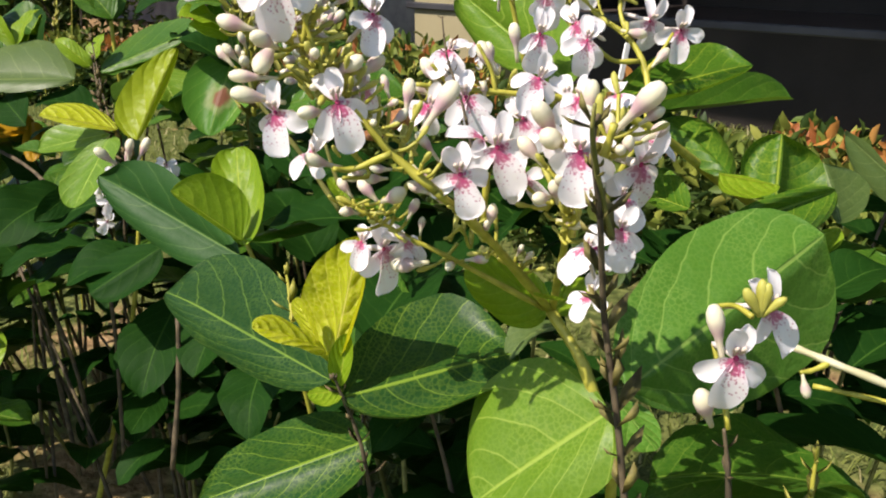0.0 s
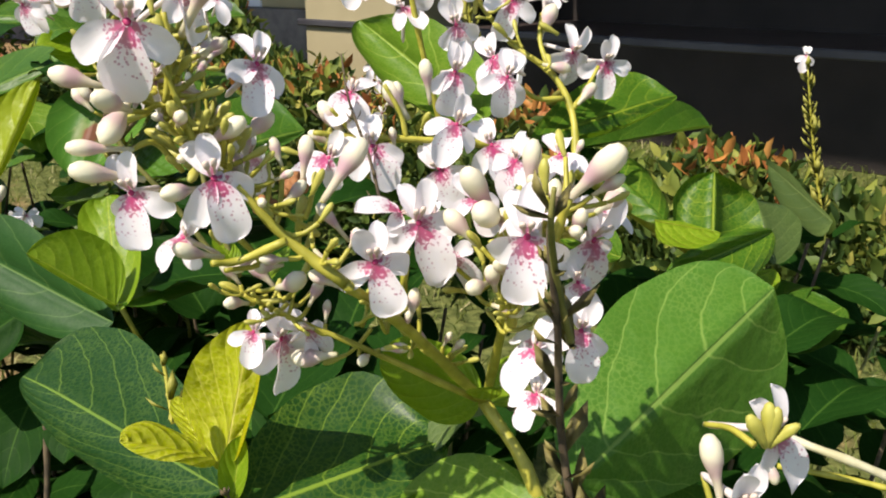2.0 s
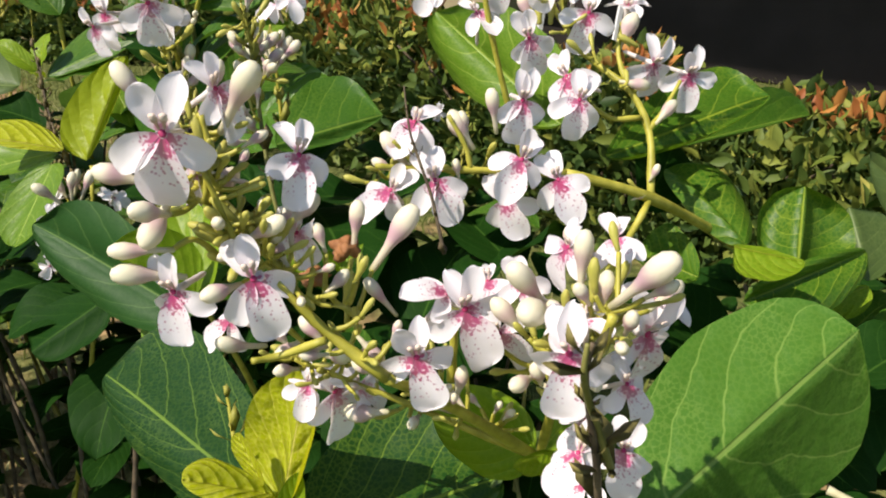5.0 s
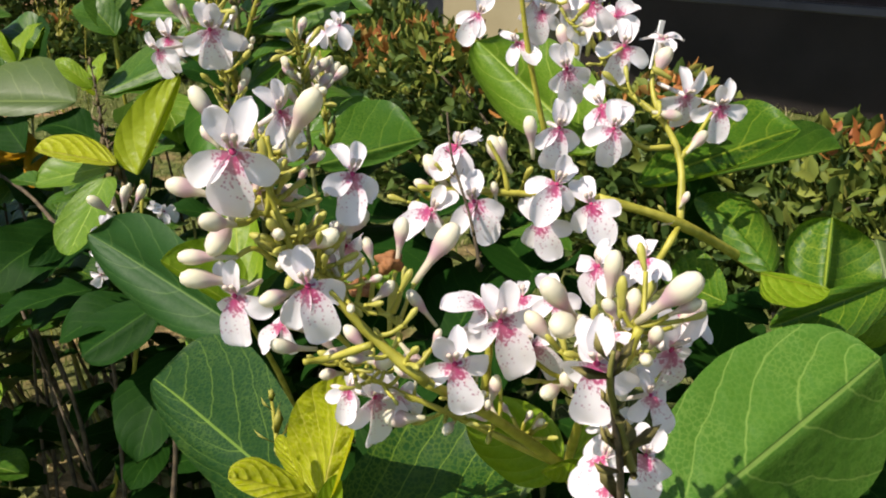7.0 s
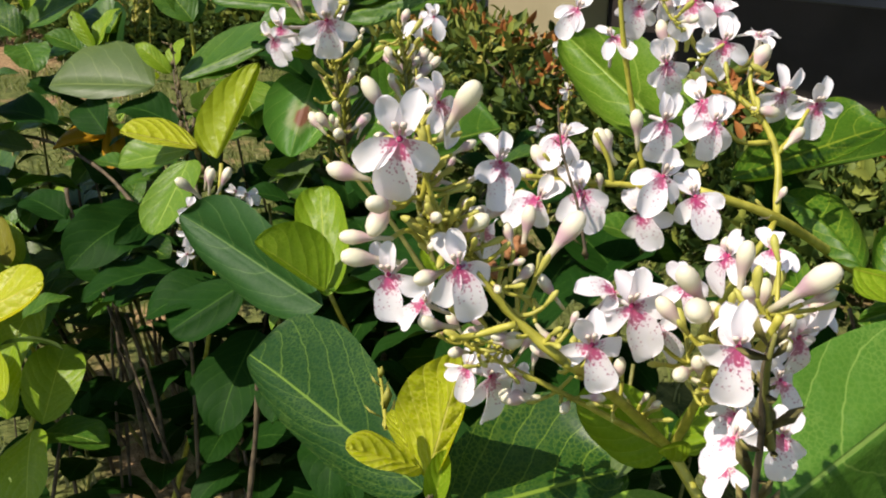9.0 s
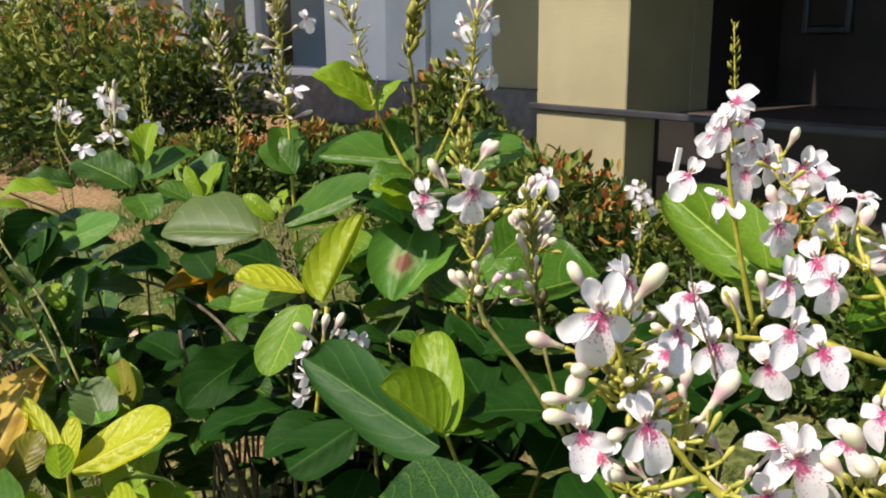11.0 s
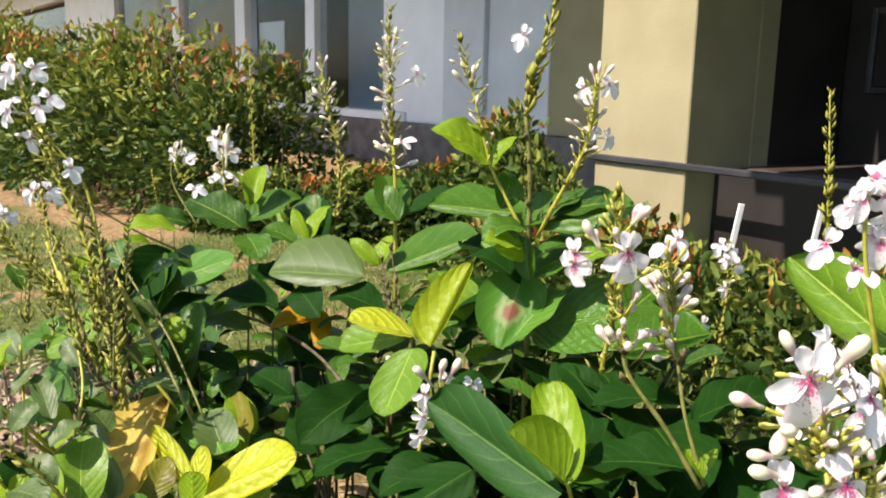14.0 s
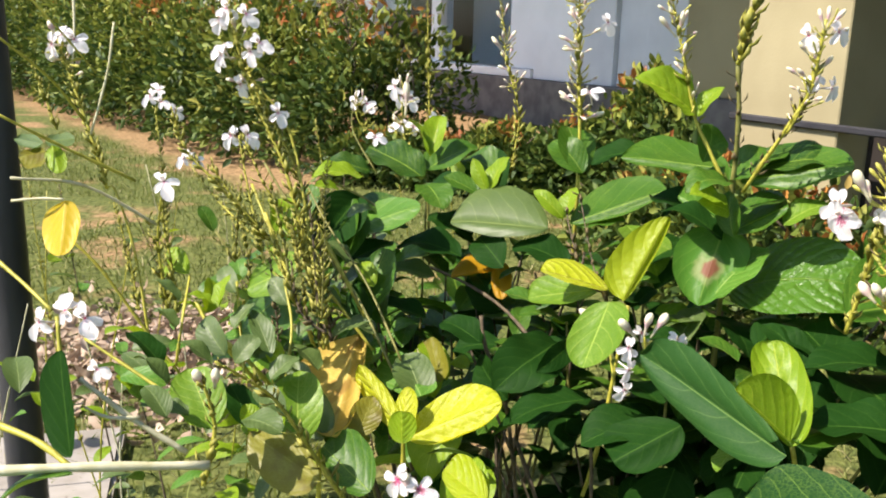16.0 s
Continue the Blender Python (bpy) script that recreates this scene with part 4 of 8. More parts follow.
stem(right, [(0.044, 0.498, 0.654), (0.041, 0.498, 0.667), (0.033, 0.498, 0.682)], 0.0013, 0.001)
stem(right, [(0.020, 0.493, 0.657), (0.014, 0.495, 0.661), (0.006, 0.493, 0.671)], 0.0013, 0.001)
stem(right, [(0.113, 0.513, 0.576), (0.132, 0.510, 0.619), (0.142, 0.525, 0.628)], 0.0022, 0.0016)
flower(right, (0.068, 0.482, 0.664), (0.039, -0.910, 0.412), (-0.381, -0.353, -0.855), root=(0.071, 0.499, 0.653), size=1.16)
flower(right, (0.086, 0.484, 0.653), (0.139, -0.921, 0.364), (0.397, -0.321, -0.860), size=1.16)
flower(right, (0.026, 0.486, 0.653), (0.031, -0.698, 0.715), (0.345, -0.331, -0.878), size=1.16)
flower(right, (0.004, 0.489, 0.647), (-0.156, -0.832, 0.531), (-0.721, -0.280, -0.633), size=1.16)
flower(right, (0.070, 0.507, 0.687), (0.040, -0.930, 0.366), (-0.067, -0.368, -0.928), root=(0.076, 0.530, 0.677), size=1.16)
flower(right, (0.102, 0.531, 0.681), (0.040, -0.930, 0.366), (-0.273, -0.362, -0.891), size=1.16)
flower(right, (0.097, 0.547, 0.690), (-0.247, -0.818, 0.520), (0.404, -0.320, -0.857), size=1.16)
flower(right, (0.079, 0.574, 0.706), (0.040, -0.930, 0.366), (0.285, -0.340, -0.896), size=1.16)
flower(right, (0.111, 0.570, 0.720), (0.139, -0.921, 0.364), (-0.208, -0.366, -0.907), size=1.16)
flower(right, (0.151, 0.581, 0.689), (0.309, -0.951, -0.006), (0.038, -0.364, -0.930), size=1.16)
flower(right, (0.172, 0.580, 0.683), (0.387, -0.922, -0.006), (0.113, -0.360, -0.926), size=1.16)
flower(right, (0.052, 0.630, 0.713), (0.027, -0.609, 0.792), (0.565, -0.281, -0.776))
flower(right, (0.093, 0.579, 0.743), (-0.334, -0.879, 0.340), (-0.518, -0.332, -0.788), size=1.16)
flower(right, (0.139, 0.603, 0.719), (0.023, -0.498, 0.867), (0.145, 0.368, 0.919), size=1.16)
flower(right, (0.016, 0.506, 0.677), (0.021, -0.447, 0.894), (-0.435, -0.346, -0.832), size=1.16)
flower(right, (0.061, 0.498, 0.638), (-0.157, -0.880, 0.448), (0.477, -0.304, -0.825), size=1.16)
flower(right, (0.067, 0.627, 0.733), (-0.157, -0.920, 0.359), (-0.151, -0.367, -0.918))
flower(right, (0.110, 0.607, 0.732), (0.027, -0.609, 0.792), (0.543, 0.327, 0.773), size=1.16)
bud(right, (0.046, 0.502, 0.663), (0.032, 0.503, 0.682), "short")
bud(right, (0.043, 0.504, 0.668), (0.039, 0.504, 0.683), "short")
bud(right, (0.014, 0.497, 0.654), (-0.000, 0.499, 0.674), "short")
bud(right, (0.016, 0.498, 0.656), (0.011, 0.497, 0.667), "short")
bud(right, (0.057, 0.505, 0.670), (0.054, 0.504, 0.694), "long")
bud(right, (0.038, 0.496, 0.649), (0.036, 0.496, 0.661), "short")
bud(right, (0.147, 0.549, 0.662), (0.160, 0.559, 0.673), "short")
bud(right, (0.141, 0.528, 0.636), (0.146, 0.527, 0.646), "short")
bud(right, (0.130, 0.519, 0.629), (0.138, 0.521, 0.632), "short")
bud(right, (0.129, 0.578, 0.696), (0.138, 0.587, 0.718), "short")
bud(right, (0.082, 0.587, 0.711), (0.074, 0.593, 0.729), "short")
bud(right, (0.082, 0.588, 0.714), (0.079, 0.593, 0.727), "green")
bud(right, (0.086, 0.587, 0.711), (0.084, 0.594, 0.729), "green")
bud(right, (0.092, 0.587, 0.711), (0.094, 0.593, 0.725), "green")
bud(right, (0.134, 0.524, 0.634), (0.128, 0.523, 0.639), "green")
bud(right, (0.141, 0.575, 0.700), (0.128, 0.576, 0.707), "green")
leaf(right, (0.150, 0.588, 0.597), (0.201, 0.702, 0.609), (0.199, 0.652, 0.590), DARK)
leaf(right, (0.310, 0.609, 0.417), (0.379, 0.564, 0.407), (0.384, 0.695, 0.420), DARK)
leaf(right, (0.289, 0.433, 0.397), (0.142, 0.421, 0.428), (0.232, 0.521, 0.409), GREEN)
leaf(right, (0.346, 0.493, 0.385), (0.232, 0.521, 0.408), (0.328, 0.575, 0.378), DARK)
leaf(right, (0.196, 0.548, 0.488), (0.160, 0.626, 0.530), (0.228, 0.643, 0.516), DARK)
stem(right, [(0.261, 0.368, 0.516), (0.237, 0.372, 0.527), (0.214, 0.384, 0.533), (0.199, 0.395, 0.536)], 0.0021, 0.0018, material=STRAW)
stem(right, [(0.266, 0.376, 0.507), (0.247, 0.386, 0.509), (0.213, 0.398, 0.512)], 0.0015, 0.0013, material=STEM)
bud(right, (0.199, 0.382, 0.528), (0.202, 0.378, 0.515), "short")
stem(right, [(0.214, 0.384, 0.533), (0.205, 0.383, 0.529), (0.198, 0.382, 0.528)], 0.0016, 0.001)
leaf(middle, (-0.224, 0.991, 0.615), (-0.313, 1.052, 0.641), (-0.280, 1.086, 0.647), DARK)
leaf(middle, (-0.130, 0.626, 0.412), (-0.135, 0.555, 0.391), (-0.171, 0.598, 0.395), DARK)
stem(middle, [(-0.096, 0.733, 0.172), (-0.126, 0.701, 0.386), (-0.153, 0.666, 0.501)], 0.0028, 0.0018)
stem(middle, [(-0.442, 0.883, -0.001), (-0.349, 0.885, 0.311), (-0.319, 0.909, 0.532)], 0.003, 0.002)
spike(middle, [(-0.329, 0.900, 0.507), (-0.364, 0.940, 0.562), (-0.396, 0.999, 0.642)], 0.0015, 0.010, 0.008, material=TWIG, bract=DRY)
leaf(middle, (-0.608, 1.244, 0.594), (-0.648, 1.270, 0.641), (-0.615, 1.254, 0.622), LIME)
leaf(middle, (-0.607, 1.244, 0.594), (-0.597, 1.296, 0.641), (-0.587, 1.253, 0.611), LIME)
leaf(middle, (-0.595, 1.247, 0.600), (-0.715, 1.255, 0.569), (-0.614, 1.183, 0.579), DARK)
leaf(middle, (-0.303, 1.112, 0.596), (-0.252, 1.157, 0.640), (-0.282, 1.120, 0.609), DARK)
leaf(middle, (-0.267, 0.940, 0.483), (-0.241, 0.979, 0.519), (-0.227, 0.942, 0.504), PALE)
leaf(middle, (-0.333, 0.979, 0.542), (-0.289, 0.969, 0.559), (-0.299, 0.929, 0.544), GREEN)
blade(middle, (-0.508, 1.070, 0.514), (-0.567, 1.020, 0.509), (-0.551, 1.110, 0.531), (-0.538, 1.030, 0.516), ORANGE, cup=-0.1)
blade(middle, (-0.515, 1.070, 0.526), (-0.495, 1.020, 0.487), (-0.515, 1.040, 0.503), (-0.489, 1.050, 0.512), ORANGE, cup=-0.1)
leaf(middle, (-0.503, 1.057, 0.456), (-0.556, 1.074, 0.510), (-0.511, 1.053, 0.502), DARK)
stem(middle, [(-0.419, 0.934, 0.451), (-0.499, 1.005, 0.487), (-0.620, 1.105, 0.495), (-0.749, 1.175, 0.486)], 0.0022, 0.002, material=TWIG)
stem(middle, [(-0.527, 0.979, 0.430), (-0.467, 0.899, 0.379), (-0.397, 0.819, 0.298), (-0.363, 0.795, 0.229)], 0.0018, 0.0014, material=TWIG)
stem(middle, [(-0.440, 0.892, 0.355), (-0.396, 0.845, 0.282), (-0.383, 0.825, 0.175)], 0.0025, 0.0022, material=TWIG)
stem(middle, [(-0.474, 0.934, 0.333), (-0.459, 0.895, 0.232), (-0.446, 0.850, 0.118)], 0.002, 0.002, material=TWIG)
stem(middle, [(-0.237, 0.666, 0.282), (-0.227, 0.677, 0.361), (-0.223, 0.683, 0.427)], 0.0025, 0.002, material=TWIG)
flower(middle, (-0.300, 0.892, 0.507), (0.318, -0.610, 0.726), (0.887, -0.095, -0.451), size=0.8)
flower(middle, (-0.346, 0.852, 0.500), (-0.198, -0.913, 0.357), (-0.055, -0.380, -0.923), size=0.8)
flower(middle, (-0.347, 0.877, 0.508), (-0.362, -0.871, 0.332), (-0.561, -0.359, -0.746), size=0.7)
bud(middle, (-0.339, 0.888, 0.507), (-0.372, 0.883, 0.528), "short")
bud(middle, (-0.333, 0.889, 0.507), (-0.325, 0.890, 0.535), "short")
bud(middle, (-0.339, 0.887, 0.504), (-0.345, 0.885, 0.527), "short")
stem(middle, [(-0.324, 0.868, 0.454), (-0.335, 0.883, 0.493), (-0.342, 0.889, 0.510)], 0.0014, 0.001)
spike(middle, [(-0.381, 0.972, 0.536), (-0.415, 1.045, 0.592), (-0.431, 1.089, 0.625)], 0.0014, 0.009, 0.008, material=TWIG, bract=DRY)
stem(rear, [(-0.218, 1.001, 0.377), (-0.218, 0.990, 0.531), (-0.218, 0.963, 0.657), (-0.219, 0.949, 0.745), (-0.226, 0.945, 0.809)], 0.0032, 0.0022, material=OLIVESTEM)
spike(rear, [(-0.218, 0.958, 0.690), (-0.219, 0.949, 0.745), (-0.226, 0.945, 0.809), (-0.216, 0.946, 0.860)], 0.0018, 0.012, 0.009, material=OLIVESTEM, bract=DRY, spread=0.9)
spike(rear, [(-0.200, 0.930, 0.690), (-0.171, 0.906, 0.745), (-0.154, 0.896, 0.790)], 0.0016, 0.010, 0.009, material=OLIVESTEM, bract=DRY, spread=0.9)
spike(rear, [(-0.226, 0.944, 0.806), (-0.216, 0.946, 0.860), (-0.202, 0.948, 0.909), (-0.196, 0.949, 0.963)], 0.0024, 0.007, 0.012, spread=0.45)
flower(rear, (-0.233, 0.950, 0.895), (0.075, -0.979, 0.187), (-0.429, -0.248, -0.868))
leaf(rear, (-0.219, 0.929, 0.647), (-0.248, 0.897, 0.664), (-0.226, 0.931, 0.662), LIME)
leaf(rear, (-0.266, 0.961, 0.748), (-0.330, 0.938, 0.793), (-0.289, 0.975, 0.783), LIME, fold=0.4)
leaf(rear, (-0.265, 0.962, 0.748), (-0.240, 0.973, 0.783), (-0.241, 0.948, 0.761), LIME)
leaf(rear, (-0.254, 0.964, 0.696), (-0.248, 0.994, 0.740), (-0.230, 0.992, 0.714), GREEN)
stem(rear, [(-0.220, 0.953, 0.662), (-0.249, 0.958, 0.714), (-0.267, 0.962, 0.749), (-0.286, 0.962, 0.820)], 0.0022, 0.0014)
spike(rear, [(-0.276, 0.961, 0.781), (-0.292, 0.965, 0.839), (-0.308, 0.963, 0.898)], 0.0014, 0.009, 0.009, spread=0.6)
bud(rear, (-0.294, 0.963, 0.833), (-0.313, 0.953, 0.855), "long")
bud(rear, (-0.291, 0.963, 0.830), (-0.289, 0.959, 0.862), "long")
bud(rear, (-0.287, 0.959, 0.807), (-0.281, 0.954, 0.827), "long")
bud(rear, (-0.296, 0.965, 0.846), (-0.304, 0.957, 0.865), "long")
stem(rear, [(-0.207, 0.936, 0.669), (-0.171, 0.906, 0.745), (-0.154, 0.896, 0.786), (-0.148, 0.890, 0.854)], 0.0022, 0.0016)
spike(rear, [(-0.171, 0.904, 0.739), (-0.154, 0.896, 0.786), (-0.148, 0.890, 0.854)], 0.0016, 0.008, 0.009, spread=0.8, bract=BRACT)
flower(rear, (-0.162, 0.894, 0.838), (-0.116, -0.977, 0.176), (0.388, -0.111, -0.915), size=0.85)
flower(rear, (-0.135, 0.890, 0.842), (0.526, -0.830, 0.185), (0.651, -0.033, -0.759), size=0.95)
flower(rear, (-0.151, 0.899, 0.798), (0.075, -0.979, 0.187), (-0.062, -0.204, -0.977), size=0.85)
flower(rear, (-0.134, 0.900, 0.787), (0.526, -0.830, 0.185), (0.761, 0.009, -0.649), size=0.85)
bud(rear, (-0.149, 0.887, 0.843), (-0.156, 0.890, 0.864), "long")
bud(rear, (-0.147, 0.888, 0.843), (-0.146, 0.893, 0.867), "long")
bud(rear, (-0.146, 0.888, 0.843), (-0.132, 0.895, 0.865), "long")
leaf(rear, (-0.418, 1.121, 0.646), (-0.438, 1.162, 0.712), (-0.455, 1.121, 0.680), GREEN, blunt=0.5)
stem(rear, [(-0.426, 1.166, 0.463), (-0.420, 1.132, 0.599), (-0.423, 1.135, 0.720), (-0.433, 1.143, 0.821)], 0.0026, 0.002)
spike(rear, [(-0.423, 1.135, 0.720), (-0.433, 1.143, 0.821), (-0.437, 1.155, 0.939)], 0.002, 0.007, 0.011, spread=0.6)
flower(rear, (-0.395, 1.145, 0.851), (0.449, -0.874, 0.189), (0.466, -0.090, -0.880))
flower(rear, (-0.410, 1.124, 0.759), (0.120, -0.734, 0.668), (0.982, 0.155, -0.106))
flower(rear, (-0.431, 1.139, 0.751), (0.130, -0.782, 0.609), (-0.973, -0.198, -0.119), size=0.6)
bud(rear, (-0.432, 1.144, 0.878), (-0.424, 1.152, 0.913), "long")
bud(rear, (-0.430, 1.133, 0.821), (-0.458, 1.130, 0.832), "long")
bud(rear, (-0.426, 1.132, 0.813), (-0.452, 1.128, 0.817), "long")
bud(rear, (-0.426, 1.131, 0.809), (-0.413, 1.135, 0.817), "long")
bud(rear, (-0.428, 1.145, 0.882), (-0.410, 1.151, 0.894), "long")
bud(rear, (-0.432, 1.137, 0.844), (-0.447, 1.139, 0.870), "long")
bud(rear, (-0.427, 1.138, 0.739), (-0.455, 1.137, 0.758), "long")
bud(rear, (-0.423, 1.135, 0.720), (-0.391, 1.143, 0.732), "long")
spike(rear, [(-0.543, 1.238, 0.617), (-0.537, 1.258, 0.712), (-0.560, 1.259, 0.790), (-0.576, 1.274, 0.880)], 0.0016, 0.009, 0.010, spread=0.6)
bud(rear, (-0.561, 1.260, 0.799), (-0.586, 1.261, 0.828), "long")
bud(rear, (-0.560, 1.259, 0.790), (-0.570, 1.260, 0.807), "long")
bud(rear, (-0.566, 1.263, 0.816), (-0.549, 1.270, 0.838), "long")
bud(rear, (-0.570, 1.269, 0.850), (-0.582, 1.270, 0.867), "long")
bud(rear, (-0.551, 1.258, 0.777), (-0.573, 1.255, 0.785), "long")
bud(rear, (-0.571, 1.270, 0.859), (-0.565, 1.275, 0.878), "long")
leaf(rear, (-0.421, 0.622, 0.393), (-0.429, 0.654, 0.446), (-0.399, 0.639, 0.432), LIME)
leaf(farther, (-0.550, 1.170, 0.593), (-0.584, 1.239, 0.659), (-0.527, 1.202, 0.632), DARK)
leaf(farther, (-0.547, 1.123, 0.614), (-0.574, 1.137, 0.658), (-0.548, 1.127, 0.638), LIME)
leaf(farther, (-0.546, 1.123, 0.614), (-0.529, 1.166, 0.661), (-0.524, 1.131, 0.635), LIME)
leaf(farther, (-0.714, 0.990, 0.619), (-0.735, 0.958, 0.633), (-0.737, 0.999, 0.630), LIME)
stem(farther, [(-0.657, 1.156, 0.358), (-0.652, 1.151, 0.486), (-0.650, 1.158, 0.624)], 0.0019, 0.0014, material=OLIVESTEM)
stem(farther, [(-0.550, 0.785, 0.477), (-0.615, 0.838, 0.546), (-0.686, 0.887, 0.597), (-0.729, 0.919, 0.637)], 0.0014, 0.0011, material=OLIVESTEM)
flower(farther, (-0.717, 1.191, 0.750), (0.075, -0.979, 0.187), (-0.139, -0.216, -0.967))
flower(farther, (-0.691, 1.193, 0.734), (0.363, -0.912, 0.191), (0.263, -0.141, -0.955))
flower(farther, (-0.704, 1.191, 0.736), (0.173, -0.966, 0.191), (-0.155, -0.218, -0.964))
flower(farther, (-0.775, 1.177, 0.732), (-0.023, -0.983, 0.183), (-0.185, -0.222, -0.957))
flower(farther, (-0.758, 1.179, 0.724), (0.346, -0.860, 0.376), (0.591, -0.053, -0.805))
flower(farther, (-0.705, 1.183, 0.695), (0.141, -0.829, 0.541), (-0.656, -0.258, -0.709))
flower(farther, (-0.684, 1.186, 0.692), (0.150, -0.873, 0.464), (0.950, 0.113, -0.290))
flower(farther, (-0.733, 1.153, 0.676), (0.333, -0.823, 0.460), (0.950, 0.113, -0.290))
flower(farther, (-0.655, 1.214, 0.703), (0.346, -0.860, 0.376), (0.950, 0.113, -0.290))
bud(farther, (-0.708, 1.192, 0.746), (-0.711, 1.196, 0.769), "long")
bud(farther, (-0.704, 1.193, 0.746), (-0.693, 1.199, 0.767), "long")
bud(farther, (-0.766, 1.178, 0.728), (-0.766, 1.182, 0.746), "long")
bud(farther, (-0.698, 1.186, 0.704), (-0.696, 1.197, 0.759), "long")
stem(farther, [(-0.692, 1.167, 0.603), (-0.700, 1.180, 0.679), (-0.704, 1.193, 0.746)], 0.0012, 0.0009, material=OLIVESTEM)
stem(farther, [(-0.726, 1.144, 0.622), (-0.777, 1.168, 0.685), (-0.775, 1.178, 0.736)], 0.0012, 0.0009, material=OLIVESTEM)
spike(farther, [(-0.687, 1.269, 0.696), (-0.697, 1.287, 0.794), (-0.706, 1.303, 0.888)], 0.0014, 0.010, 0.009, spread=0.6)
spike(farther, [(-0.905, 1.355, 0.806), (-0.924, 1.367, 0.882), (-0.936, 1.376, 0.939)], 0.0014, 0.012, 0.010, spread=0.7)
spike(farther, [(-0.905, 1.456, 0.795), (-0.936, 1.473, 0.906), (-0.957, 1.487, 0.997)], 0.0014, 0.014, 0.010, spread=0.9, material=TWIG, bract=DRY)
leaf(yellow, (-0.520, 0.814, 0.424), (-0.554, 0.870, 0.473), (-0.519, 0.844, 0.452), LIME)
leaf(yellow, (-0.566, 0.642, 0.400), (-0.544, 0.690, 0.432), (-0.591, 0.682, 0.420), PALE)
stem(yellow, [(-0.530, 0.723, 0.291), (-0.508, 0.680, 0.392), (-0.505, 0.673, 0.445)], 0.003, 0.002)
stem(yellow, [(-0.592, 0.656, 0.318), (-0.588, 0.654, 0.390), (-0.584, 0.644, 0.431)], 0.003, 0.002)
flower(yellow, (-0.455, 0.526, 0.482), (0.070, -0.866, 0.495), (-0.493, -0.361, -0.791), size=0.9)
flower(yellow, (-0.439, 0.529, 0.475), (0.428, -0.750, 0.504), (0.894, 0.177, -0.412), size=0.9)
bud(yellow, (-0.447, 0.525, 0.469), (-0.450, 0.529, 0.488), "short")
spike(twiggy, [(-0.660, 0.799, 0.538), (-0.708, 0.820, 0.675), (-0.749, 0.826, 0.750), (-0.770, 0.822, 0.825), (-0.779, 0.828, 0.880)], 0.0024, 0.0059, 0.0087, spread=0.7)
stem(twiggy, [(-0.592, 0.805, 0.476), (-0.634, 0.804, 0.526), (-0.662, 0.805, 0.563), (-0.708, 0.820, 0.675)], 0.0016, 0.0015, material=STEM)
flower(twiggy, (-0.782, 0.812, 0.800), (-0.080, -0.974, 0.213), (-0.254, -0.317, -0.914))
flower(twiggy, (-0.749, 0.819, 0.806), (0.294, -0.925, 0.240), (0.219, -0.179, -0.959))
flower(twiggy, (-0.742, 0.829, 0.816), (0.614, -0.721, 0.320), (0.845, 0.134, -0.518))
flower(twiggy, (-0.781, 0.815, 0.809), (-0.027, -0.832, 0.555), (-0.737, -0.379, -0.559))
flower(twiggy, (-0.757, 0.827, 0.847), (0.463, -0.821, 0.333), (0.741, 0.062, -0.669))
flower(twiggy, (-0.785, 0.816, 0.840), (-0.080, -0.974, 0.213), (-0.362, -0.340, -0.868))
flower(twiggy, (-0.779, 0.821, 0.852), (0.254, -0.823, 0.508), (0.097, -0.220, -0.971))
flower(twiggy, (-0.764, 0.821, 0.769), (0.302, -0.943, 0.142), (0.225, -0.177, -0.958), size=0.8)
flower(twiggy, (-0.722, 0.831, 0.738), (0.482, -0.864, 0.144), (0.416, -0.102, -0.904), size=0.85)
spike(twiggy, [(-0.900, 0.752, 0.648), (-0.929, 0.761, 0.720), (-0.952, 0.767, 0.770), (-0.968, 0.771, 0.807)], 0.0022, 0.0051, 0.0078, spread=0.5)
stem(twiggy, [(-0.831, 0.724, 0.457), (-0.862, 0.745, 0.576), (-0.890, 0.754, 0.645), (-0.900, 0.752, 0.651)], 0.0014, 0.0012, material=STEM)
flower(twiggy, (-0.969, 0.760, 0.808), (0.008, -0.975, 0.222), (-0.406, -0.348, -0.845))
flower(twiggy, (-0.945, 0.769, 0.814), (0.626, -0.745, 0.232), (0.785, 0.091, -0.613))
flower(twiggy, (-0.960, 0.766, 0.819), (0.219, -0.729, 0.648), (-0.325, 0.139, 0.936), size=0.8)
flower(twiggy, (-1.116, 1.134, 0.722), (-0.010, -0.916, 0.401), (-0.447, -0.354, -0.821))
flower(twiggy, (-1.098, 1.138, 0.714), (0.527, -0.742, 0.415), (0.741, 0.062, -0.669))
flower(twiggy, (-1.104, 1.141, 0.731), (0.219, -0.729, 0.648), (-0.670, -0.021, 0.742))
flower(twiggy, (-1.075, 1.142, 0.701), (0.626, -0.745, 0.232), (0.670, 0.021, -0.742))
spike(twiggy, [(-1.029, 1.041, 0.463), (-1.068, 1.092, 0.585), (-1.106, 1.133, 0.705)], 0.0019, 0.0068, 0.0087, spread=0.6)
flower(twiggy, (-0.852, 0.941, 0.693), (0.102, -0.968, 0.230), (-0.362, -0.340, -0.868))
flower(twiggy, (-0.831, 0.948, 0.695), (0.555, -0.798, 0.237), (0.683, 0.028, -0.730))
spike(twiggy, [(-0.776, 0.890, 0.529), (-0.817, 0.923, 0.624), (-0.842, 0.944, 0.694)], 0.0018, 0.0068, 0.0078, spread=0.7)
flower(twiggy, (-1.084, 1.172, 0.619), (0.081, -0.907, 0.412), (-0.395, -0.346, -0.851))
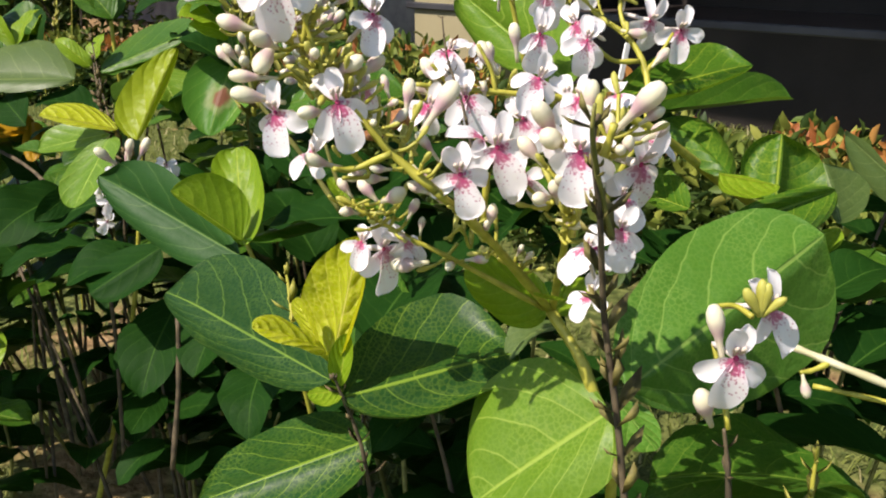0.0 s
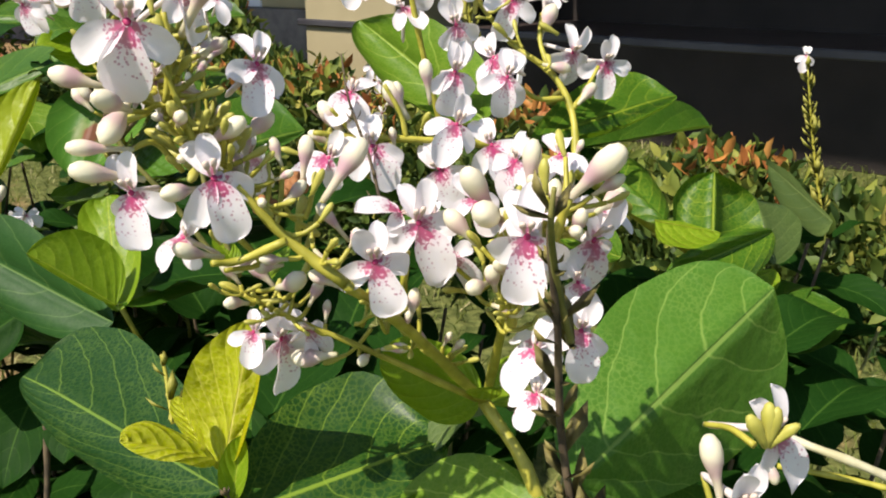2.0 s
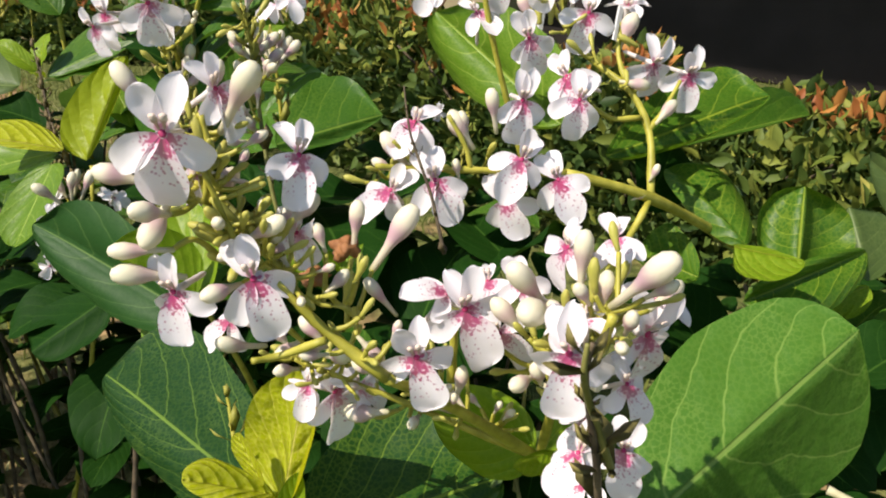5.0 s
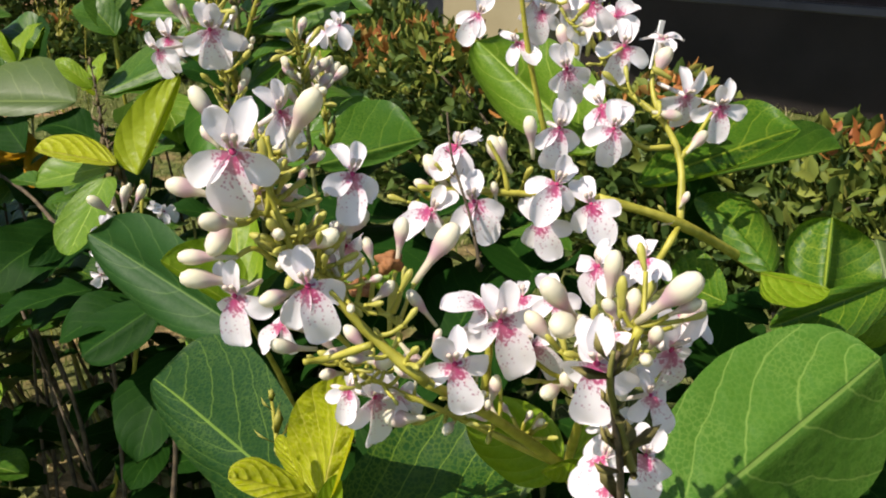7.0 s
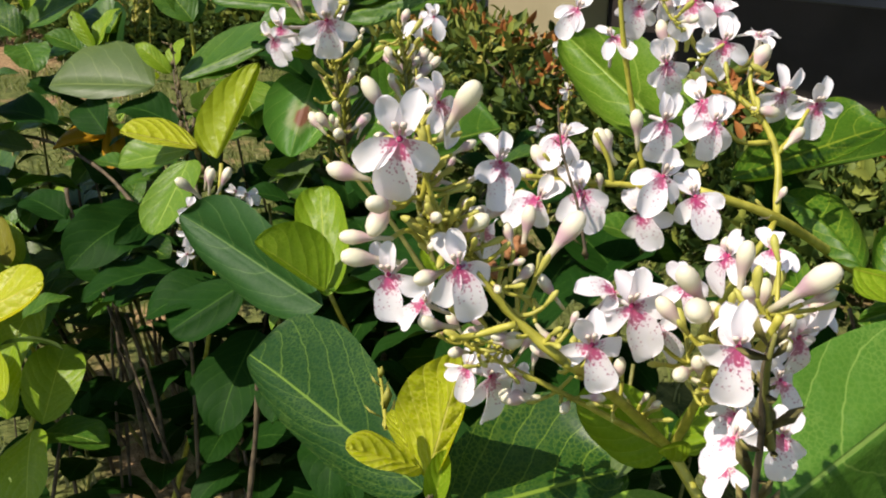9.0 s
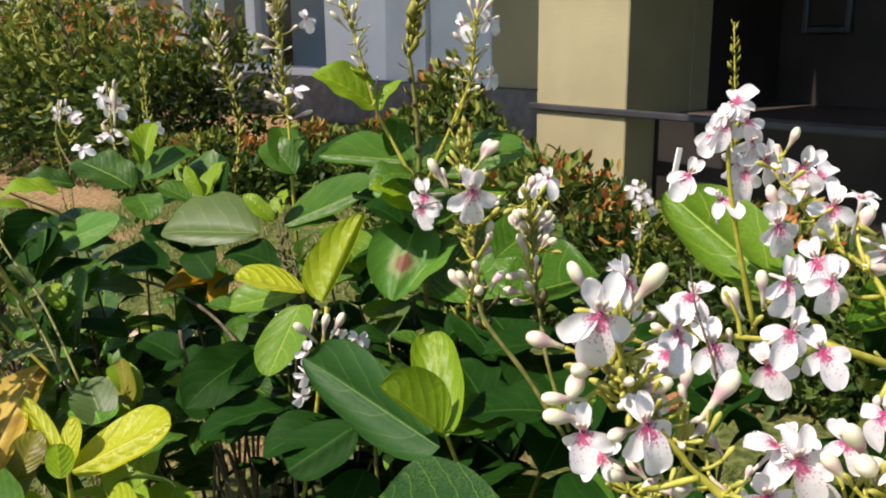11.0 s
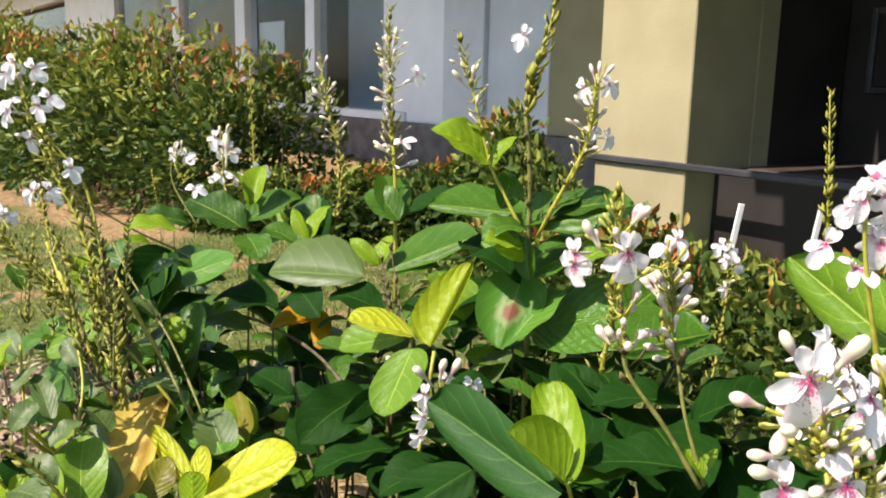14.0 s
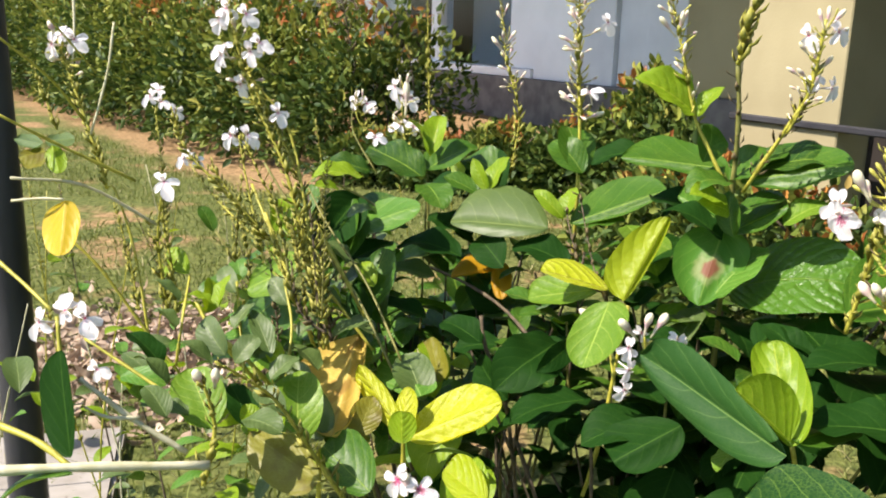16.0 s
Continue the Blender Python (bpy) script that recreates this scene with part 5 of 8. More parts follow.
flower(twiggy, (-1.066, 1.177, 0.618), (0.527, -0.742, 0.415), (0.741, 0.062, -0.669))
flower(twiggy, (-1.076, 1.176, 0.624), (0.202, -0.680, 0.705), (-0.512, 0.059, 0.857))
spike(twiggy, [(-0.893, 1.049, 0.537), (-1.001, 1.131, 0.566), (-1.074, 1.173, 0.610)], 0.0018, 0.0102, 0.0069)
flower(twiggy, (-0.778, 0.689, 0.675), (0.237, -0.777, 0.583), (0.443, -0.090, -0.892))
spike(twiggy, [(-0.789, 0.701, 0.524), (-0.790, 0.690, 0.609), (-0.779, 0.688, 0.671)], 0.0018, 0.0076, 0.0078, spread=0.6)
spike(twiggy, [(-0.654, 0.831, 0.444), (-0.666, 0.841, 0.497), (-0.698, 0.878, 0.555), (-0.726, 0.904, 0.605)], 0.0022, 0.0059, 0.0096, spread=0.9, material=TWIG, bract=DRY)
stem(twiggy, [(-0.654, 0.785, 0.475), (-0.685, 0.791, 0.537), (-0.731, 0.811, 0.588)], 0.0012, 0.0009, material=STEM)
leaf(twiggy, (-0.727, 0.845, 0.588), (-0.748, 0.850, 0.634), (-0.728, 0.884, 0.615), LIME)
spike(twiggy, [(-0.508, 0.550, 0.432), (-0.538, 0.526, 0.501), (-0.559, 0.509, 0.545), (-0.583, 0.469, 0.585)], 0.0022, 0.0059, 0.0087, spread=0.9, bract=BRACT)
spike(twiggy, [(-0.582, 0.445, 0.494), (-0.578, 0.457, 0.536), (-0.584, 0.454, 0.572)], 0.0022, 0.0051, 0.0087, spread=0.9, bract=BRACT)
bud(twiggy, (-0.589, 0.461, 0.564), (-0.593, 0.454, 0.583), "short")
bud(twiggy, (-0.581, 0.464, 0.565), (-0.576, 0.459, 0.583), "short")
leaf(twiggy, (-0.723, 0.672, 0.541), (-0.749, 0.668, 0.558), (-0.723, 0.653, 0.550), LIME)
leaf(twiggy, (-0.724, 0.673, 0.544), (-0.733, 0.700, 0.576), (-0.733, 0.675, 0.564), LIME)
stem(twiggy, [(-0.652, 0.675, 0.464), (-0.672, 0.656, 0.499), (-0.697, 0.646, 0.535), (-0.732, 0.671, 0.550)], 0.0022, 0.0018, material=STEM)
stem(twiggy, [(-0.597, 0.447, 0.518), (-0.630, 0.432, 0.545), (-0.666, 0.419, 0.578)], 0.0022, 0.0016, material=STRAW)
stem(twiggy, [(-0.626, 0.434, 0.547), (-0.643, 0.419, 0.551), (-0.660, 0.415, 0.558)], 0.0016, 0.0009, material=STRAW)
stem(twiggy, [(-0.675, 0.322, 0.549), (-0.618, 0.351, 0.549), (-0.548, 0.403, 0.538)], 0.0032, 0.0030, material=STRAW)
stem(twiggy, [(-0.703, 0.361, 0.566), (-0.650, 0.355, 0.561), (-0.618, 0.351, 0.549)], 0.0022, 0.0019, material=STEM)
leaf(twiggy, (-0.616, 0.351, 0.547), (-0.656, 0.324, 0.534), (-0.615, 0.319, 0.549), GREEN)
flower(twiggy, (-0.778, 0.503, 0.581), (0.008, -0.975, 0.222), (-0.263, -0.319, -0.910))
flower(twiggy, (-0.741, 0.516, 0.585), (0.463, -0.821, 0.333), (0.572, -0.030, -0.819))
flower(twiggy, (-0.765, 0.520, 0.588), (0.254, -0.823, 0.508), (-0.214, 0.180, 0.960))
stem(twiggy, [(-0.720, 0.469, 0.506), (-0.748, 0.492, 0.543), (-0.764, 0.509, 0.586)], 0.0022, 0.0016, material=STEM)
stem(twiggy, [(-0.870, 0.540, 0.629), (-0.817, 0.529, 0.605), (-0.776, 0.516, 0.588)], 0.0018, 0.0014, material=STEM)
flower(twiggy, (-0.825, 0.625, 0.485), (0.383, -0.663, 0.643), (0.813, 0.110, -0.572), size=0.9)
stem(twiggy, [(-0.723, 0.629, 0.459), (-0.781, 0.629, 0.487), (-0.840, 0.628, 0.516)], 0.0018, 0.0014, material=STEM)
stem(twiggy, [(-0.757, 0.732, 0.396), (-0.822, 0.714, 0.489), (-0.870, 0.697, 0.568), (-0.902, 0.686, 0.605)], 0.0018, 0.0014, material=STEM)
stem(twiggy, [(-0.926, 0.636, 0.652), (-0.899, 0.646, 0.655), (-0.875, 0.653, 0.655)], 0.0014, 0.0012, material=STRAW)
stem(twiggy, [(-0.840, 0.760, 0.609), (-0.890, 0.704, 0.660), (-0.929, 0.641, 0.675)], 0.0018, 0.0014, material=STRAW)
stem(twiggy, [(-0.870, 0.764, 0.658), (-0.918, 0.706, 0.701), (-0.952, 0.651, 0.740)], 0.0018, 0.0014, material=STEM)
blade(twiggy, (-0.926, 0.700, 0.702), (-0.902, 0.680, 0.677), (-0.928, 0.690, 0.687), (-0.908, 0.700, 0.690), LIME, full=0.9)
blade(twiggy, (-0.935, 0.700, 0.695), (-0.954, 0.680, 0.690), (-0.973, 0.720, 0.694), (-0.925, 0.670, 0.681), OLIVELEAF, full=0.9)
blade(twiggy, (-0.953, 0.720, 0.703), (-0.930, 0.740, 0.706), (-0.977, 0.770, 0.706), (-0.923, 0.710, 0.699), PALE, full=0.9)
blade(twiggy, (-0.957, 0.720, 0.700), (-1.015, 0.740, 0.701), (-1.023, 0.770, 0.703), (-0.970, 0.710, 0.696), PALE, full=0.9)
stem(twiggy, [(-0.932, 0.761, 0.723), (-0.937, 0.718, 0.772), (-0.960, 0.669, 0.819)], 0.0016, 0.0012, material=STEM)
stem(twiggy, [(-0.959, 0.790, 0.870), (-0.953, 0.779, 0.820), (-0.952, 0.770, 0.782)], 0.0014, 0.0012, material=STRAW)
stem(twiggy, [(-0.911, 0.796, 0.834), (-0.913, 0.781, 0.777), (-0.924, 0.759, 0.707)], 0.0014, 0.0012, material=STRAW)
stem(twiggy, [(-0.976, 0.730, 0.867), (-0.944, 0.750, 0.820), (-0.925, 0.777, 0.777)], 0.0014, 0.0009, material=STEM)
spike(twiggy, [(-0.998, 0.790, 0.707), (-1.019, 0.795, 0.753), (-1.035, 0.798, 0.785)], 0.0015, 0.0068, 0.0078, spread=0.6)
flower(rear, (-0.118, 0.535, 0.733), (0.176, -0.974, 0.141), (0.142, -0.167, -0.976), size=1.2)
flower(rear, (-0.154, 0.552, 0.719), (-0.204, -0.964, 0.169), (0.363, -0.117, -0.924), size=0.85)
bud(rear, (-0.136, 0.557, 0.729), (-0.150, 0.558, 0.749), "long")
bud(rear, (-0.136, 0.557, 0.731), (-0.141, 0.559, 0.744), "long")
bud(rear, (-0.105, 0.570, 0.718), (-0.102, 0.562, 0.725), "long")
bud(rear, (-0.125, 0.557, 0.719), (-0.136, 0.544, 0.719), "long")
spike(rear, [(-0.120, 0.564, 0.697), (-0.125, 0.565, 0.734), (-0.128, 0.566, 0.770)], 0.0016, 0.007, 0.008, spread=0.5)
spike(rear, [(-0.081, 0.599, 0.683), (-0.084, 0.603, 0.708), (-0.087, 0.606, 0.724)], 0.0016, 0.007, 0.008, spread=0.7)
bud(rear, (-0.083, 0.600, 0.691), (-0.095, 0.602, 0.708), "long")
bud(rear, (-0.083, 0.600, 0.691), (-0.090, 0.591, 0.701), "long")
bud(rear, (-0.082, 0.600, 0.691), (-0.075, 0.605, 0.709), "long")
bud(rear, (-0.082, 0.600, 0.691), (-0.073, 0.604, 0.702), "long")
bud(rear, (-0.079, 0.586, 0.665), (-0.078, 0.588, 0.679), "long")
bud(rear, (-0.080, 0.584, 0.657), (-0.088, 0.575, 0.672), "long")
bud(rear, (-0.109, 0.568, 0.655), (-0.103, 0.572, 0.671), "long")
bud(rear, (-0.115, 0.567, 0.655), (-0.120, 0.558, 0.671), "long")
stem(rear, [(-0.057, 0.549, 0.562), (-0.083, 0.552, 0.603), (-0.112, 0.554, 0.642), (-0.117, 0.559, 0.670), (-0.121, 0.565, 0.705)], 0.0017, 0.0012, material=OLIVESTEM)
stem(rear, [(-0.053, 0.559, 0.560), (-0.069, 0.566, 0.608), (-0.077, 0.583, 0.653), (-0.082, 0.601, 0.695)], 0.0014, 0.001, material=OLIVESTEM)
spike(rear, [(-0.111, 0.553, 0.634), (-0.115, 0.557, 0.658), (-0.120, 0.564, 0.697)], 0.0014, 0.010, 0.010, spread=0.9, material=STEM, bract=DRY)
spike(rear, [(-0.072, 0.573, 0.622), (-0.077, 0.583, 0.653)], 0.0014, 0.010, 0.010, spread=0.9, material=STEM, bract=DRY)
leaf(rear, (-0.057, 0.550, 0.568), (-0.071, 0.561, 0.584), (-0.055, 0.573, 0.580), LIME)
leaf(rear, (-0.111, 0.661, 0.656), (-0.080, 0.731, 0.670), (-0.116, 0.705, 0.674), GREEN)
flower(rear, (-0.120, 0.563, 0.727), (0.040, -0.930, 0.366), (0.050, -0.364, -0.930))
flower(rear, (-0.154, 0.571, 0.723), (-0.334, -0.879, 0.340), (-0.145, -0.368, -0.919))
bud(rear, (-0.143, 0.566, 0.710), (-0.152, 0.559, 0.719), "long")
bud(rear, (-0.107, 0.570, 0.715), (-0.103, 0.561, 0.721), "long")
bud(rear, (-0.139, 0.575, 0.732), (-0.144, 0.567, 0.741), "long")
bud(rear, (-0.117, 0.573, 0.726), (-0.113, 0.569, 0.742), "long")
bud(rear, (-0.113, 0.569, 0.687), (-0.108, 0.567, 0.707), "long")
spike(rear, [(-0.130, 0.626, 0.616), (-0.124, 0.606, 0.671), (-0.123, 0.578, 0.712), (-0.123, 0.570, 0.745), (-0.125, 0.569, 0.770)], 0.0018, 0.006, 0.009, spread=0.7)
spike(rear, [(-0.081, 0.668, 0.633), (-0.082, 0.670, 0.666), (-0.084, 0.673, 0.701)], 0.0016, 0.006, 0.008, spread=0.6)
bud(rear, (-0.085, 0.671, 0.669), (-0.102, 0.678, 0.688), "long")
bud(rear, (-0.085, 0.672, 0.673), (-0.096, 0.680, 0.694), "long")
bud(rear, (-0.084, 0.672, 0.673), (-0.098, 0.675, 0.681), "long")
bud(rear, (-0.083, 0.673, 0.673), (-0.072, 0.680, 0.692), "long")
bud(rear, (-0.083, 0.673, 0.673), (-0.066, 0.679, 0.689), "long")
bud(rear, (-0.084, 0.671, 0.669), (-0.076, 0.676, 0.681), "long")
bud(rear, (-0.085, 0.674, 0.677), (-0.090, 0.681, 0.696), "long")
bud(rear, (-0.083, 0.674, 0.677), (-0.078, 0.682, 0.696), "long")
flower(rear, (-0.082, 0.688, 0.712), (-0.151, -0.723, 0.674), (-0.589, -0.318, -0.743), size=0.8)
flower(rear, (-0.072, 0.690, 0.716), (0.399, -0.767, 0.503), (0.209, -0.350, -0.913), size=0.8)
leaf(rear, (-0.209, 1.055, 0.659), (-0.093, 1.060, 0.684), (-0.160, 1.121, 0.697), GREEN)
leaf(rear, (-0.342, 1.229, 0.679), (-0.423, 1.225, 0.659), (-0.364, 1.165, 0.649), DARK)
flower(right, (0.050, 0.618, 0.768), (0.140, -0.986, 0.089), (-0.173, -0.211, -0.962))
flower(right, (0.043, 0.620, 0.761), (-0.236, -0.968, 0.085), (-0.325, -0.224, -0.919))
flower(right, (0.064, 0.620, 0.769), (0.496, -0.865, 0.081), (0.528, -0.088, -0.845))
flower(right, (0.069, 0.623, 0.755), (0.414, -0.910, -0.009), (0.293, -0.141, -0.946))
flower(right, (0.080, 0.627, 0.742), (0.417, -0.905, 0.084), (0.410, -0.117, -0.905))
flower(right, (0.066, 0.635, 0.741), (0.139, -0.985, -0.102), (-0.424, -0.230, -0.876))
flower(right, (0.027, 0.618, 0.732), (-0.152, -0.882, 0.446), (-0.577, -0.233, -0.783))
flower(right, (0.055, 0.621, 0.781), (0.108, -0.738, 0.667), (0.685, 0.231, 0.691))
stem(right, [(0.084, 0.633, 0.609), (0.063, 0.625, 0.690), (0.054, 0.623, 0.740), (0.053, 0.619, 0.773)], 0.002, 0.0012)
spike(farther, [(0.194, 1.288, 0.618), (0.183, 1.276, 0.726), (0.178, 1.298, 0.842)], 0.0022, 0.008, 0.012, spread=0.5)
spike(farther, [(0.632, 1.092, 0.425), (0.614, 1.106, 0.518), (0.596, 1.112, 0.615)], 0.0024, 0.008, 0.014, spread=0.5)
flower(farther, (0.595, 1.118, 0.631), (-0.233, -0.901, 0.365), (-0.248, -0.336, -0.909))
leaf(near, (-0.070, 0.721, 0.439), (-0.019, 0.852, 0.494), (-0.088, 0.787, 0.474), DARK)
leaf(near, (0.008, 0.698, 0.453), (0.057, 0.805, 0.502), (-0.004, 0.769, 0.472), DARK)
leaf(near, (0.082, 0.718, 0.497), (0.030, 0.811, 0.522), (0.088, 0.810, 0.512), DARK)
leaf(near, (0.099, 0.710, 0.530), (0.044, 0.733, 0.540), (0.084, 0.778, 0.540), GREEN)
leaf(near, (0.053, 0.674, 0.497), (0.133, 0.762, 0.520), (0.086, 0.780, 0.491), DARK)
leaf(near, (-0.096, 0.853, 0.505), (-0.037, 0.688, 0.488), (-0.026, 0.800, 0.498), DARK)
leaf(near, (0.181, 0.651, 0.482), (0.126, 0.695, 0.488), (0.175, 0.740, 0.488), DARK)
leaf(near, (0.236, 0.657, 0.489), (0.190, 0.697, 0.488), (0.248, 0.765, 0.489), DARK)
leaf(near, (-0.003, 0.569, 0.456), (-0.064, 0.673, 0.455), (-0.058, 0.620, 0.426), GREEN)
leaf(near, (0.039, 0.578, 0.474), (-0.000, 0.683, 0.471), (0.044, 0.643, 0.474), DARK)
spike(near, [(0.030, 0.464, 0.623), (0.024, 0.474, 0.650), (0.015, 0.484, 0.676), (0.012, 0.493, 0.698)], 0.001, 0.009, 0.004, material=TWIG, bract=DRY, spread=0.8)
leaf(middle, (-0.113, 0.774, 0.443), (-0.167, 0.847, 0.503), (-0.103, 0.838, 0.475), DARK)
leaf(middle, (-0.097, 0.847, 0.503), (-0.153, 0.913, 0.542), (-0.091, 0.910, 0.531), DARK)
leaf(middle, (-0.427, 0.923, 0.421), (-0.486, 0.910, 0.385), (-0.470, 0.979, 0.432), DARK)
leaf(middle, (-0.473, 0.931, 0.446), (-0.538, 0.926, 0.434), (-0.525, 0.985, 0.451), DARK)
leaf(yellow, (-0.496, 0.831, 0.405), (-0.511, 0.772, 0.344), (-0.552, 0.800, 0.369), LIME)
leaf(yellow, (-0.465, 0.740, 0.307), (-0.460, 0.806, 0.362), (-0.500, 0.774, 0.345), LIME, blunt=0.5)
leaf(yellow, (-0.548, 0.733, 0.310), (-0.475, 0.762, 0.308), (-0.534, 0.792, 0.318), DARK)
leaf(yellow, (-0.481, 0.752, 0.286), (-0.401, 0.739, 0.287), (-0.460, 0.785, 0.283), GREEN)
leaf(yellow, (-0.479, 0.737, 0.301), (-0.449, 0.661, 0.267), (-0.427, 0.697, 0.298), LIME, blunt=0.5)
leaf(yellow, (-0.547, 0.692, 0.261), (-0.504, 0.717, 0.287), (-0.568, 0.761, 0.276), DARK)
leaf(yellow, (-0.589, 0.785, 0.340), (-0.543, 0.792, 0.346), (-0.586, 0.817, 0.339), LIME)
leaf(yellow, (-0.646, 0.871, 0.354), (-0.604, 0.936, 0.370), (-0.670, 0.965, 0.376), PALE)
leaf(yellow, (-0.646, 0.978, 0.349), (-0.572, 0.993, 0.369), (-0.639, 1.044, 0.377), PALE)
stem(yellow, [(-0.519, 0.746, 0.148), (-0.502, 0.760, 0.257), (-0.494, 0.797, 0.346), (-0.544, 0.810, 0.390)], 0.0022, 0.0016)
flower(middle, (-0.303, 0.770, 0.531), (0.008, -0.975, 0.222), (-0.163, -0.295, -0.941), size=0.8)
flower(middle, (-0.300, 0.756, 0.513), (0.484, -0.874, 0.048), (-0.055, -0.266, -0.962), size=0.8)
flower(middle, (-0.302, 0.750, 0.494), (0.125, -0.991, -0.053), (-0.377, -0.342, -0.861), size=0.75)
flower(middle, (-0.257, 0.797, 0.537), (0.577, -0.658, 0.484), (0.894, 0.177, -0.412), size=0.8)
bud(middle, (-0.295, 0.784, 0.534), (-0.314, 0.775, 0.560), "long")
bud(middle, (-0.290, 0.787, 0.537), (-0.287, 0.784, 0.565), "long")
bud(middle, (-0.284, 0.789, 0.537), (-0.269, 0.790, 0.565), "long")
stem(middle, [(-0.282, 0.800, 0.496), (-0.288, 0.786, 0.531), (-0.290, 0.788, 0.542)], 0.0012, 0.0009)
flower(near, (-0.048, 0.318, 0.724), (0.277, -0.943, 0.183), (-0.004, -0.191, -0.982), size=1.21, loose=0.05)
flower(near, (-0.015, 0.345, 0.709), (0.596, -0.667, 0.447), (0.063, -0.516, -0.854), size=0.90, loose=0.05)
flower(near, (-0.053, 0.322, 0.673), (-0.056, -0.969, 0.240), (0.096, -0.245, -0.965), size=0.95, loose=0.05)
flower(near, (-0.028, 0.322, 0.677), (0.225, -0.863, 0.453), (0.402, -0.342, -0.849), size=1.02, loose=0.05)
flower(near, (0.021, 0.325, 0.647), (0.160, -0.951, 0.264), (0.203, -0.230, -0.952), size=1.01, loose=0.05)
flower(near, (0.037, 0.345, 0.654), (0.353, -0.890, 0.289), (0.253, -0.207, -0.945), size=1.12, loose=0.05)
flower(near, (0.050, 0.362, 0.635), (0.192, -0.745, 0.639), (0.749, -0.310, -0.585), size=0.80, loose=0.05)
flower(near, (-0.021, 0.362, 0.676), (0.467, -0.878, 0.103), (0.215, 0.000, -0.977), size=0.80, loose=0.05)
flower(near, (0.047, 0.388, 0.644), (-0.023, -0.165, 0.986), (0.184, -0.970, -0.158), size=0.80, loose=0.05)
flower(near, (0.066, 0.300, 0.662), (-0.118, -0.974, 0.196), (0.063, -0.204, -0.977), size=1.14, loose=0.05)
flower(near, (0.082, 0.292, 0.634), (-0.145, -0.939, 0.311), (-0.129, -0.294, -0.947), size=0.80, loose=0.05)
flower(near, (0.097, 0.335, 0.649), (0.549, -0.834, 0.051), (-0.037, -0.086, -0.996), size=1.30, loose=0.05)
flower(near, (-0.028, 0.395, 0.594), (0.156, -0.704, 0.693), (-0.223, -0.709, -0.669), size=0.80, loose=0.05)
flower(near, (-0.017, 0.396, 0.590), (0.719, -0.661, 0.216), (0.211, -0.089, -0.973), size=1.30, loose=0.05)
flower(near, (0.089, 0.355, 0.675), (-0.136, -0.334, 0.933), (-0.112, -0.930, -0.349), size=0.80, loose=0.05)
flower(near, (-0.037, 0.338, 0.732), (0.738, -0.482, 0.472), (0.539, 0.000, -0.843), size=0.81, loose=0.05)
flower(near, (0.099, 0.345, 0.657), (-0.062, -0.137, 0.989), (0.831, -0.555, -0.025), size=0.80, loose=0.05)
flower(near, (0.031, 0.352, 0.656), (0.585, -0.049, 0.810), (-0.743, -0.432, 0.511), size=0.80, loose=0.05)
flower(near, (0.057, 0.350, 0.661), (-0.163, -0.804, 0.572), (0.385, -0.586, -0.713), size=0.80, loose=0.05)
flower(near, (0.072, 0.350, 0.674), (-0.744, -0.533, 0.404), (-0.478, 0.000, -0.878), size=0.80, loose=0.05)
flower(near, (0.072, 0.318, 0.663), (-0.142, -0.155, 0.978), (-0.542, -0.815, -0.208), size=0.80, loose=0.05)
flower(near, (0.072, 0.310, 0.620), (-0.276, -0.340, 0.899), (-0.737, -0.526, -0.425), size=0.80, loose=0.05)
flower(near, (0.088, 0.320, 0.639), (0.420, -0.736, 0.530), (0.375, -0.391, -0.840), size=0.80, loose=0.05)
flower(near, (0.082, 0.345, 0.608), (-0.247, -0.391, 0.886), (-0.704, -0.556, -0.442), size=0.80, loose=0.05)
flower(near, (0.079, 0.335, 0.590), (-0.427, -0.453, 0.782), (-0.512, -0.592, -0.623), size=0.80, loose=0.05)
flower(near, (-0.043, 0.345, 0.651), (-0.525, -0.608, 0.596), (-0.750, 0.000, -0.661), size=0.80, loose=0.05)
flower(near, (-0.046, 0.340, 0.706), (-0.780, -0.436, 0.450), (-0.623, 0.465, -0.629), size=0.80, loose=0.05)
flower(near, (-0.006, 0.392, 0.595), (0.578, -0.480, 0.660), (0.752, 0.000, -0.659), size=0.80, loose=0.05)
withered(near, (-0.008, 0.390, 0.658), 0.0065, 1)
withered(near, (-0.018, 0.372, 0.654), 0.0055, 4)
leaf(middle, (-0.229, 0.911, 0.552), (-0.174, 0.950, 0.606), (-0.182, 0.901, 0.576), MID, fold=0.15)
leaf(middle, (-0.284, 0.944, 0.541), (-0.229, 0.984, 0.577), (-0.277, 1.024, 0.570), DARK)
leaf(middle, (-0.325, 0.969, 0.559), (-0.266, 1.011, 0.596), (-0.316, 1.019, 0.590), DARK)
leaf(middle, (-0.394, 0.877, 0.490), (-0.438, 0.789, 0.464), (-0.442, 0.846, 0.496), DARK, blunt=0.55)
leaf(middle, (-0.374, 0.862, 0.497), (-0.398, 0.811, 0.476), (-0.394, 0.837, 0.498), DARK)
leaf(middle, (-0.339, 0.808, 0.450), (-0.415, 0.758, 0.439), (-0.393, 0.837, 0.445), DARK, blunt=0.55)
leaf(middle, (-0.263, 0.754, 0.456), (-0.333, 0.715, 0.444), (-0.317, 0.785, 0.463), DARK, blunt=0.55)
leaf(middle, (-0.305, 0.840, 0.467), (-0.263, 0.797, 0.464), (-0.297, 0.789, 0.464), DARK)
leaf(middle, (-0.443, 0.852, 0.419), (-0.490, 0.890, 0.454), (-0.445, 0.858, 0.450), DARK)
